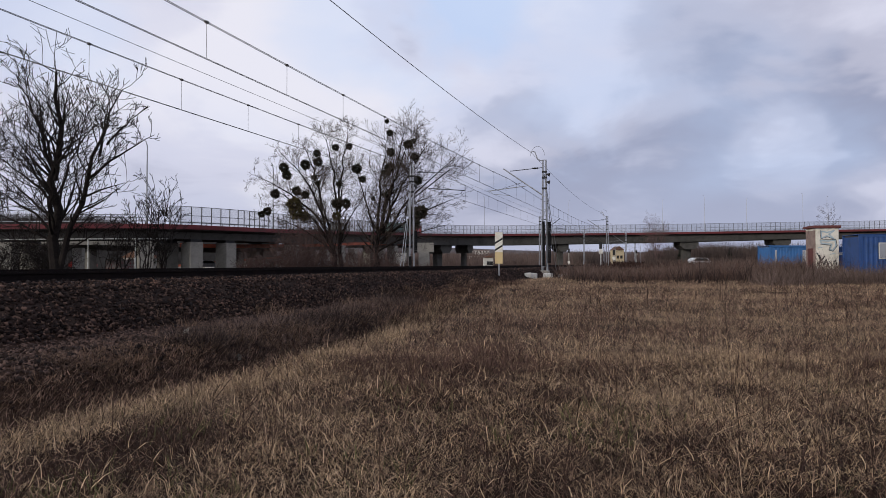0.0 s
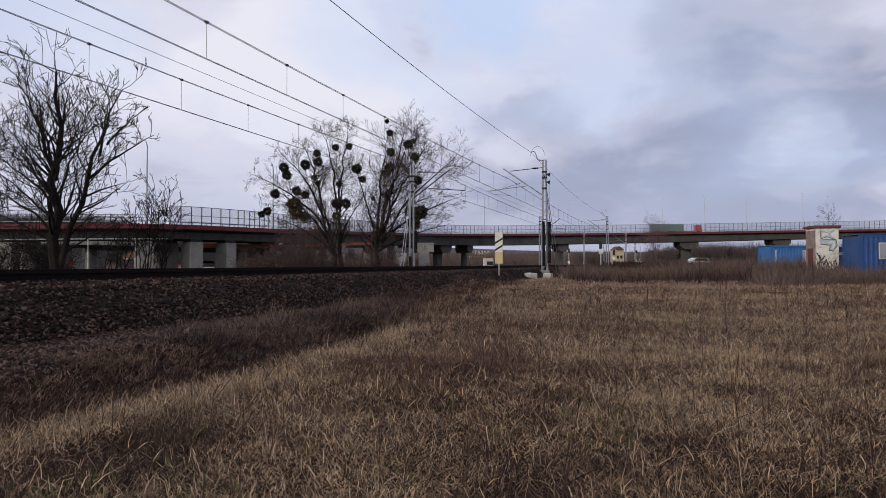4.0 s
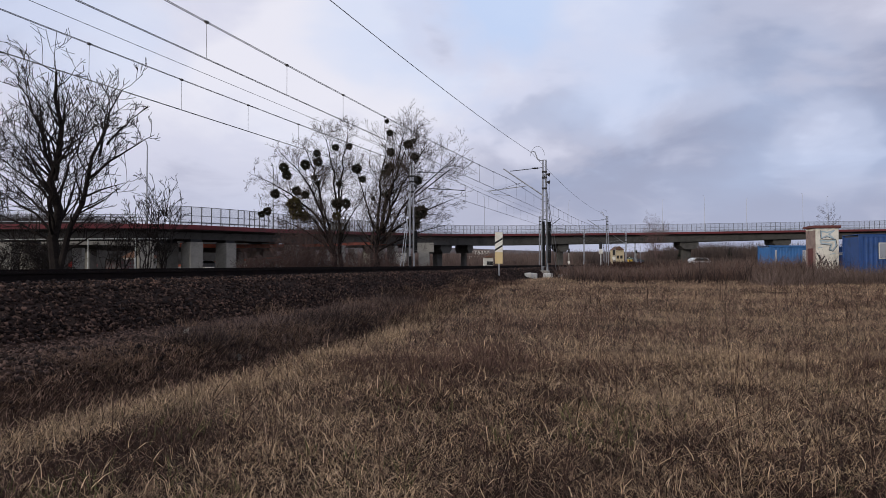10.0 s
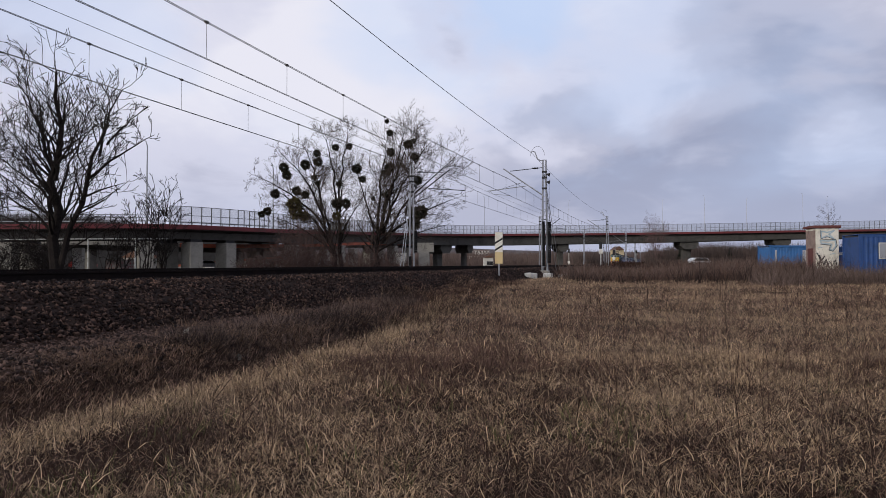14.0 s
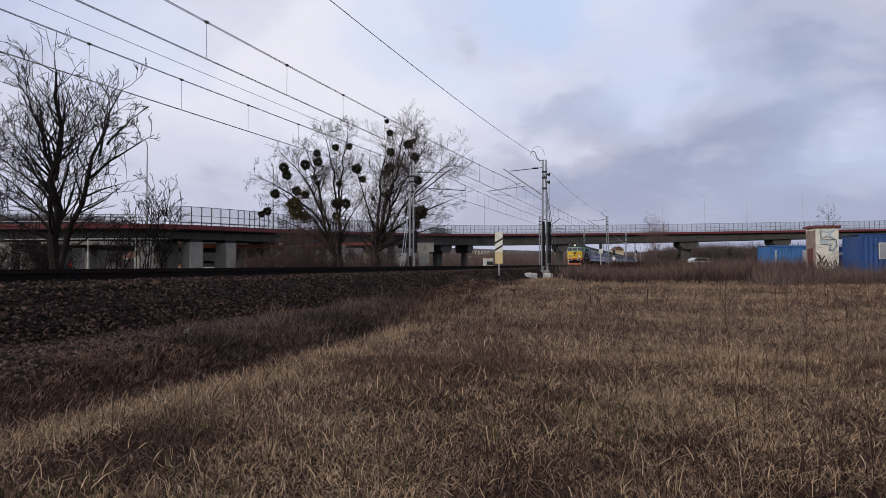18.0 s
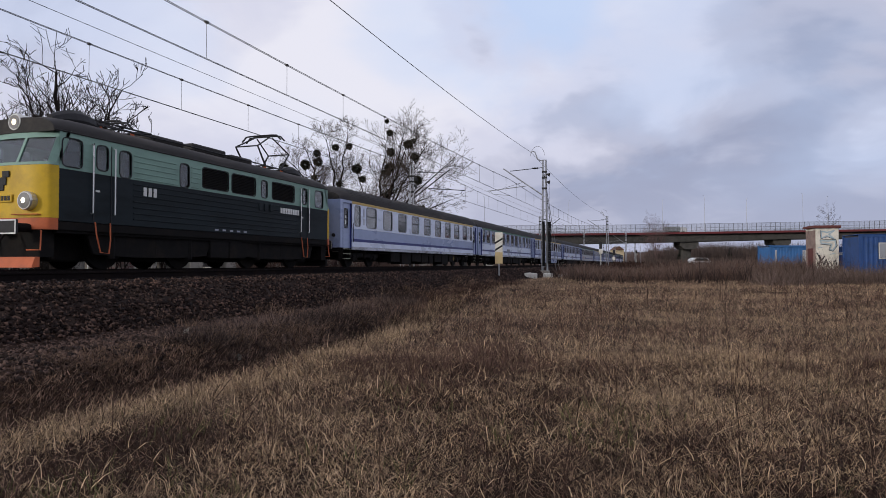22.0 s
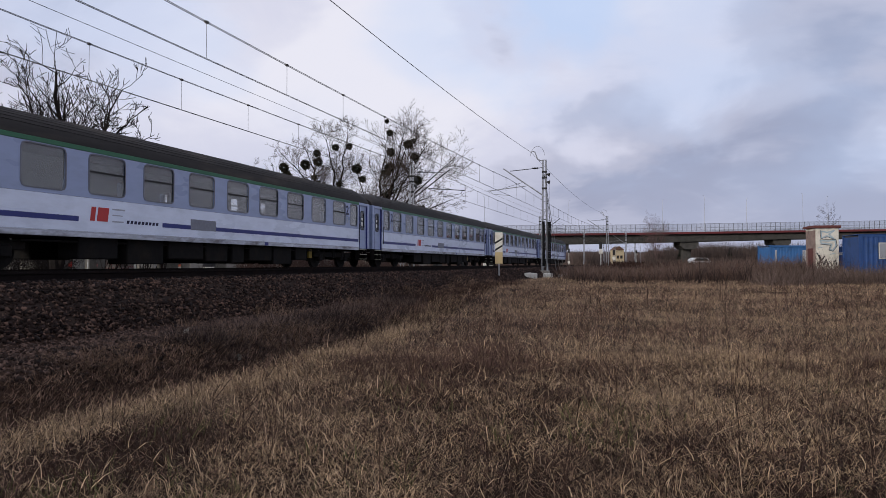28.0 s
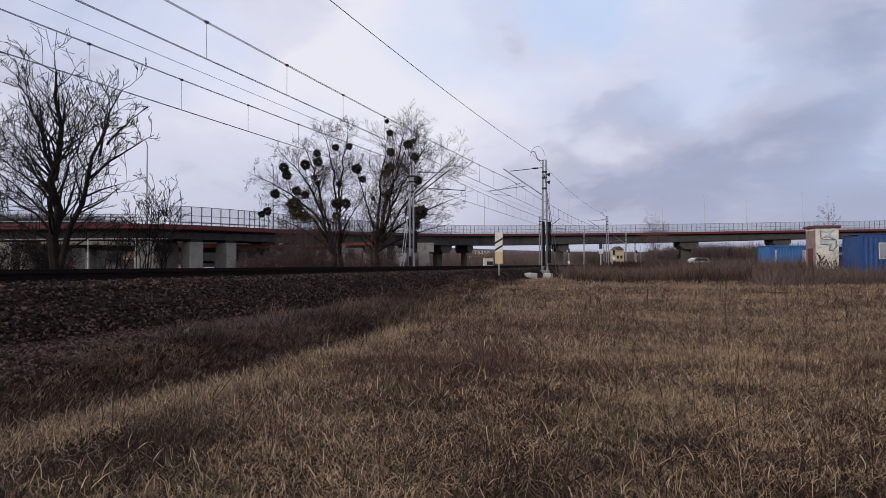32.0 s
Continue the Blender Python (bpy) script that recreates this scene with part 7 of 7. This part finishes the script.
        for a, b in (((-1.46, 0.0), (-1.46, 0.10)), ((-1.46, 0.10), (-1.36, 0.27)), ((-0.55, 0.415), (-0.47, 0.42)), ((0.47, 0.42), (0.55, 0.415)), ((1.36, 0.27), (1.46, 0.10)), ((1.46, 0.10), (1.46, 0.0))):
            m = Mesh()
            o = 0
            for z, rk in ((2.735, -0.015), (3.405, -0.262)):
                for (xx, f) in (a, b):
                    yy = e * (h + f + rk)
                    m.v += [(xx, yy, z), (xx * 0.97, yy - e * 0.06, z)]
            m.f += [(0, 2, 6, 4), (1, 5, 7, 3), (0, 4, 5, 1), (2, 3, 7, 6), (0, 1, 3, 2), (4, 6, 7, 5)]
            part("windscreen_post", m, M_LG_L, t)
        for a, b in (((-1.36, 0.27), (-0.55, 0.415)), ((-0.47, 0.42), (0.47, 0.42)), ((0.55, 0.415), (1.36, 0.27))):
            m = Mesh()
            for z, rk in ((2.74, -0.045), (3.40, -0.292)):
                for (xx, f) in (a, b):
                    yy = e * (h + f + rk)
                    m.v += [(xx, yy, z), (xx * 0.99, yy - e * 0.012, z)]
            m.f += [(0, 2, 6, 4), (1, 5, 7, 3), (0, 4, 5, 1), (2, 3, 7, 6), (0, 1, 3, 2), (4, 6, 7, 5)]
            part("windscreen", m, M_CAB, t)
        cb = Mesh()
        cb.box(-1.3, 1.3, min(e * 4.6, e * 4.7), max(e * 4.6, e * 4.7), 1.2, 3.5)
        part("cab_bulkhead", cb, M_INSIDE, t)
        ds = Mesh()
        ds.box(-1.25, 1.25, min(e * 6.5, e * 6.9), max(e * 6.5, e * 6.9), 1.2, 2.6)
        part("cab_desk", ds, M_DARK, t)
        cap = Mesh()
        cap.prism([(x, e * (h + f - 0.3)) for x, f in nose], 3.56, 3.62, "z")
        part("cab_roof_edge", cap, M_ROOF, t)
        for sx in (-1, 1):
            y = e * (h + 0.34)
            hl = Mesh()
            hl.tube([(sx * 0.90, y - e * 0.2, 1.74), (sx * 0.90, y + e * 0.13, 1.74), (sx * 0.90, y + e * 0.17, 1.74)], [0.22, 0.245, 0.225], 20)
            lamp = part("headlamp", hl, M_CHROME, t)
            ln = Mesh()
            ln.tube([(sx * 0.90, y + e * 0.15, 1.74), (sx * 0.90, y + e * 0.178, 1.74), (sx * 0.90, y + e * 0.195, 1.74)], [0.205, 0.20, 0.08], 18)
            part("lens", ln, M_LAMP if e < 0 else M_CHROME, lamp)
            if e < 0 and sx > 0:
                bl = Mesh()
                bl.tube([(sx * 0.90, y + e * 0.19, 1.74), (sx * 0.90, y + e * 0.204, 1.74)], [0.085, 0.05], 14)
                part("bulb", bl, M_BULB, lamp)
            bf = Mesh()
            bf.tube([(sx * 0.875, e * (h + 0.3), 1.06), (sx * 0.875, e * (h + 0.85), 1.06)], 0.11, 12)
            bo = part("buffer", bf, M_UNDER, t)
            bp = Mesh()
            bp.box(sx * 0.875 - 0.3, sx * 0.875 + 0.3, min(e * (h + 0.85), e * (h + 0.92)), max(e * (h + 0.85), e * (h + 0.92)), 0.88, 1.24, 0.02)
            part("buffer_plate", bp, M_DARK, bo)
            for x0, x1, z0, z1 in ((-0.3, 0.3, 0.88, 0.915), (-0.3, 0.3, 1.205, 1.24), (-0.3, -0.265, 0.915, 1.205), (0.265, 0.3, 0.915, 1.205)):
                ed = Mesh()
                ed.box(sx * 0.875 + x0, sx * 0.875 + x1, min(e * (h + 0.92), e * (h + 0.926)), max(e * (h + 0.92), e * (h + 0.926)), z0, z1)
                part("white_edge", ed, M_WHITEP, bo)
            hs = Mesh()
            hs.tube([(sx * 0.4, e * (h + 0.55), 0.98), (sx * 0.42, e * (h + 0.75), 0.75), (sx * 0.35, e * (h + 0.72), 0.5)], 0.03, 6)
            part("air_hose", hs, M_UNDER, t)
            st = Mesh()
            st.tube([(sx * 1.3, e * (h + 0.35), 1.0), (sx * 1.34, e * (h + 0.4), 0.5), (sx * 1.0, e * (h + 0.5), 0.5)], 0.02, 6)
            part("shunter_step", st, M_LORG, t)
            rl = Mesh()
            rl.tube([(sx * 1.2, e * (h + 0.3), 1.4), (sx * 1.2, e * (h + 0.38), 1.4), (sx * 0.5, e * (h + 0.52), 1.4), (sx * 0.5, e * (h + 0.4), 1.4)], 0.015, 6)
            part("hand_rail", rl, M_LORG, t)
        up = Mesh()
        up.tube([(0, e * (h - 0.35), 3.86), (0, e * (h + 0.06), 3.86), (0, e * (h + 0.11), 3.86)], [0.21, 0.235, 0.21], 18)
        lamp = part("top_headlamp", up, M_CHROME, t)
        ln = Mesh()
        ln.tube([(0, e * (h + 0.09), 3.86), (0, e * (h + 0.12), 3.86)], 0.185, 18)
        part("lens", ln, M_LAMP if e < 0 else M_CHROME, lamp)
        if e < 0:
            bl = Mesh()
            bl.tube([(0, e * (h + 0.115), 3.86), (0, e * (h + 0.13), 3.86)], [0.085, 0.06], 14)
            part("bulb", bl, M_BULB, lamp)
        # dark emblem on the nose, above a plate of plain marks
        y = e * (h + 0.43)
        for x0, x1, z0, z1 in ((-0.3, -0.06, 2.34, 2.5), (0.06, 0.3, 2.36, 2.52), (-0.2, 0.2, 2.16, 2.36), (-0.1, 0.12, 2.02, 2.18)):
            em = Mesh()
            em.box(x0, x1, min(y, y + e * 0.03), max(y, y + e * 0.03), z0, z1, 0.008)
            part("emblem", em, M_DARK, t)
        pl = Mesh()
        pl.box(-0.42, 0.42, min(y, y + e * 0.035), max(y, y + e * 0.035), 1.72, 1.92, 0.01)
        plate = part("name_plate", pl, M_LYEL, t)
        for i in range(7):
            mk = Mesh()
            mk.box(-0.38 + i * 0.11, -0.30 + i * 0.11, min(y + e * 0.034, y + e * 0.042), max(y + e * 0.034, y + e * 0.042), 1.76, 1.88)
            part("marking", mk, M_DARK, plate)
        pg = Mesh()
        pg.prism([(e * (h + 0.3), 0.08), (e * (h + 0.52), 0.06), (e * (h + 0.42), 0.33), (e * (h + 0.3), 0.33)], -1.2, 1.2, "x")
        part("plough", pg, M_LORG if e < 0 else M_UNDER, t, "orange-red steel plough" if e < 0 else "")
        bm = Mesh()
        bm.box(-1.2, 1.2, min(e * (h - 0.1), e * (h + 0.3)), max(e * (h - 0.1), e * (h + 0.3)), 0.33, 1.02)
        part("headstock", bm, M_UNDER, t)
        ck = Mesh()
        ck.box(-0.12, 0.12, min(e * (h + 0.3), e * (h + 0.8)), max(e * (h + 0.3), e * (h + 0.8)), 0.95, 1.12, 0.03)
        part("coupler", ck, M_UNDER, t)
    bogie(t, -3.4, 3.05, 1.12, 0.625)
    for yc in (-3.4, 3.4):
        for s in (-1, 1):
            sp = Mesh()
            sp.prism([(yc - 2.5, 0.95), (yc - 2.3, 0.42), (yc - 0.9, 0.34), (yc + 0.9, 0.34), (yc + 2.3, 0.42), (yc + 2.5, 0.95)], min(s * 1.2, s * 1.28), max(s * 1.2, s * 1.28), "x")
            part("bogie_side", sp, M_UNDER, t)
    bogie(t, 3.4, 3.05, 1.12, 0.625)
    for y0, y1 in ((-6.5, -4.9), (-4.9, -1.9), (-1.9, 1.9), (1.9, 4.9), (4.9, 6.5)):
        eq = Mesh()
        eq.box(-0.62, 0.62, y0 + 0.03, y1 - 0.03, 0.22, 0.94, 0.05)
        part("traction_motor" if abs(y0 + y1) > 4 else "air_tank", eq, M_UNDER, t)
    for e in (-1, 1):
        hood = Mesh()
        pts = [(0.35, e * (6.3 - 0.2 * k), 4.06 + 0.10 * math.sin(math.pi * k / 8)) for k in range(9)]
        hood.tube(pts, [0.10 + 0.22 * math.sin(math.pi * (k + 0.5) / 9) for k in range(9)], 10)
        part("roof_hood", hood, M_DARK, t, "black rounded ventilator hood")
    # roof gear
    for y0, y1, z in ((-3.0, -1.6, 4.1), (-1.2, 0.6, 4.16), (0.9, 2.2, 4.1)):
        b = Mesh()
        b.box(-0.75, 0.75, y0, y1, 4.02, z + 0.16, 0.05)
        part("resistor_box", b, M_ROOF, t)
    for sx in (-1, 1):
        cb = Mesh()
        cb.tube([(sx * 0.85, -5.2, 4.1), (sx * 0.85, -2, 4.14), (sx * 0.85, 2, 4.14), (sx * 0.85, 4.5, 4.1)], 0.025, 6)
        part("roof_cable", cb, M_DARK, t)

    def pantograph(yc, up):
        base = Mesh()
        for sx in (-0.55, 0.55):
            base.tube([(sx, yc - 0.75, 4.2), (sx, yc + 0.75, 4.2)], 0.035, 6)
        for y in (-0.7, 0, 0.7):
            base.tube([(-0.6, yc + y, 4.2), (0.6, yc + y, 4.2)], 0.035, 6)
        b = part("pantograph", base, M_DARK, t)
        for sx in (-0.5, 0.5):
            for y in (-0.6, 0.6):
                ins = Mesh()
                ins.tube([(sx, yc + y, 3.94), (sx, yc + y, 4.02), (sx, yc + y, 4.1), (sx, yc + y, 4.18)], [0.05, 0.09, 0.05, 0.06], 8)
                part("insulator", ins, M_LORG, b)
        zt = CONTACT - RAIL - 0.03 if up else 4.42
        zk = 4.95 if up else 4.3
        reach = 1.15 if up else 1.35
        for sx in (-0.5, 0.5):
            for e in (-1, 1):
                arm = Mesh()
                arm.tube([(sx, yc + e * 0.55, 4.2), (sx * 1.05, yc + e * reach, zk)], [0.045, 0.034], 6)
                part("lower_arm", arm, M_DARK, b)
                arm = Mesh()
                arm.tube([(sx * 1.05, yc + e * reach, zk), (sx * 0.75, yc + e * 0.1, zt - 0.08)], 0.03, 6)
                part("upper_arm", arm, M_DARK, b)
        for e in (-1, 1):
            cr = Mesh()
            cr.tube([(-0.52, yc + e * reach, zk), (0.52, yc + e * reach, zk)], 0.03, 6)
            part("cross_tube", cr, M_DARK, b)
            hd = Mesh()
            hd.tube([(-0.95, yc + e * 0.14, zt - 0.22), (-0.75, yc + e * 0.14, zt - 0.02), (-0.5, yc + e * 0.14, zt), (0.5, yc + e * 0.14, zt), (0.75, yc + e * 0.14, zt - 0.02), (0.95, yc + e * 0.14, zt - 0.22)], 0.035, 6)
            part("contact_shoe", hd, M_DARK, b)
    pantograph(4.0, True)
    pantograph(-4.2, False)
    for y in (-5.6, 5.6):
        hn = Mesh()
        hn.tube([(0.5, y, 3.9), (0.5, y - 0.35, 3.98)], [0.03, 0.09], 10)
        part("horn", hn, M_DARK, t)
    return t


ORDER = ["first", "second", "modern", "second", "saloon", "first", "second", "second", "second", "second"]
TRAIN = [(build_loco(), -7.11)]
MADE = {}
for i, kind in enumerate(ORDER):
    if kind in MADE:
        c = copy_thing(MADE[kind], Matrix())
    else:
        c = MADE[kind] = build_coach(kind)
    if i == 3:
        for ch in c.children:
            if ch.name.startswith("cornice"):
                ch.data = ch.data.copy()
                ch.data.materials[0] = M_PALE
                tagged(ch, "pale blue top edge")
    TRAIN.append((c, 13.22 + 24.5 * i))


# ---- sky backdrop ----
def build_backdrop():
    m = Mesh()
    R, n = 4200.0, 48
    for i in range(n + 1):
        a = radians(TURN + 62 - 124 * i / n)
        for j in range(9):
            e = -0.03 + 0.60 * j / 8
            m.v.append((-math.sin(a) * R, math.cos(a) * R, e * R))
    for i in range(n):
        for j in range(8):
            k = i * 9 + j
            m.f.append((k, k + 1, k + 10, k + 9))
    mt = bpy.data.materials.new("cloudy_sky")
    mt.use_nodes = True
    nt = mt.node_tree
    nt.nodes.clear()
    o = nt.nodes.new("ShaderNodeOutputMaterial")
    e = nt.nodes.new("ShaderNodeEmission")
    tc = nt.nodes.new("ShaderNodeTexCoord")
    nm = nt.nodes.new("ShaderNodeVectorMath")
    nm.operation = "NORMALIZE"
    nt.links.new(tc.outputs["Object"], nm.inputs[0])
    nt.links.new(cloud_nodes(nt, nm.outputs[0]), e.inputs[0])
    nt.links.new(e.outputs[0], o.inputs[0])
    mt.cycles.emission_sampling = "NONE"
    return tagged(part("backdrop", m, mt, smooth=True), "drifting grey and white winter clouds with blue gaps", "sky", kind="structure")


SKY = build_backdrop()


def train_at(t):
    """Where the train's datum stands along the line: 104 km/h, slowing a little as it passes."""
    if t < 20:
        return 83.35 + 29.0 * (20 - t)
    if t == 20 or t == 21:
        return 83.35 if t == 20 else 54.5
    y = -2.5 - 28.65 * (t - 23) + 0.12 * (t - 23) ** 2
    return y + (1.15 * math.sin(math.pi * (t - 25) / 6.2) ** 2 if 25 < t < 31.2 else 0.0)


def motions():
    ts = list(range(0, 33, 2))
    for ob, off in TRAIN:
        walk(ob, [(t, pose(FAR, off + train_at(t), RAIL)) for t in range(33)])
    walk(LORRY1, deck_rows([(0.0, -4.6), (1.0, 15.6), (2.0, 34.2), (3.0, 52.2), (4.0, 71.5), (5.0, 91.0), (6.0, 110.0), (7.0, 128.0), (8.0, 141.0), (9.0, 149.0), (10.0, 150.5), (32.0, 150.5)]))
    walk(LORRY2, deck_rows([(0.0, -16.0), (15.0, -16.0), (16.4, -14.5), (17.2, -8.5), (18.0, 4.0), (19.0, 21.0), (20.0, 38.0), (21.0, 55.0), (22.0, 72.0), (23.0, 89.0), (24.0, 106.0), (25.0, 123.0), (26.0, 139.0), (27.0, 149.0), (28.0, 150.5), (32.0, 150.5)]))
    walk(SKY, [(t, pose(0, 0, CAM_Z, 0, 0, -0.30 * (t - 16))) for t in ts])


motions()
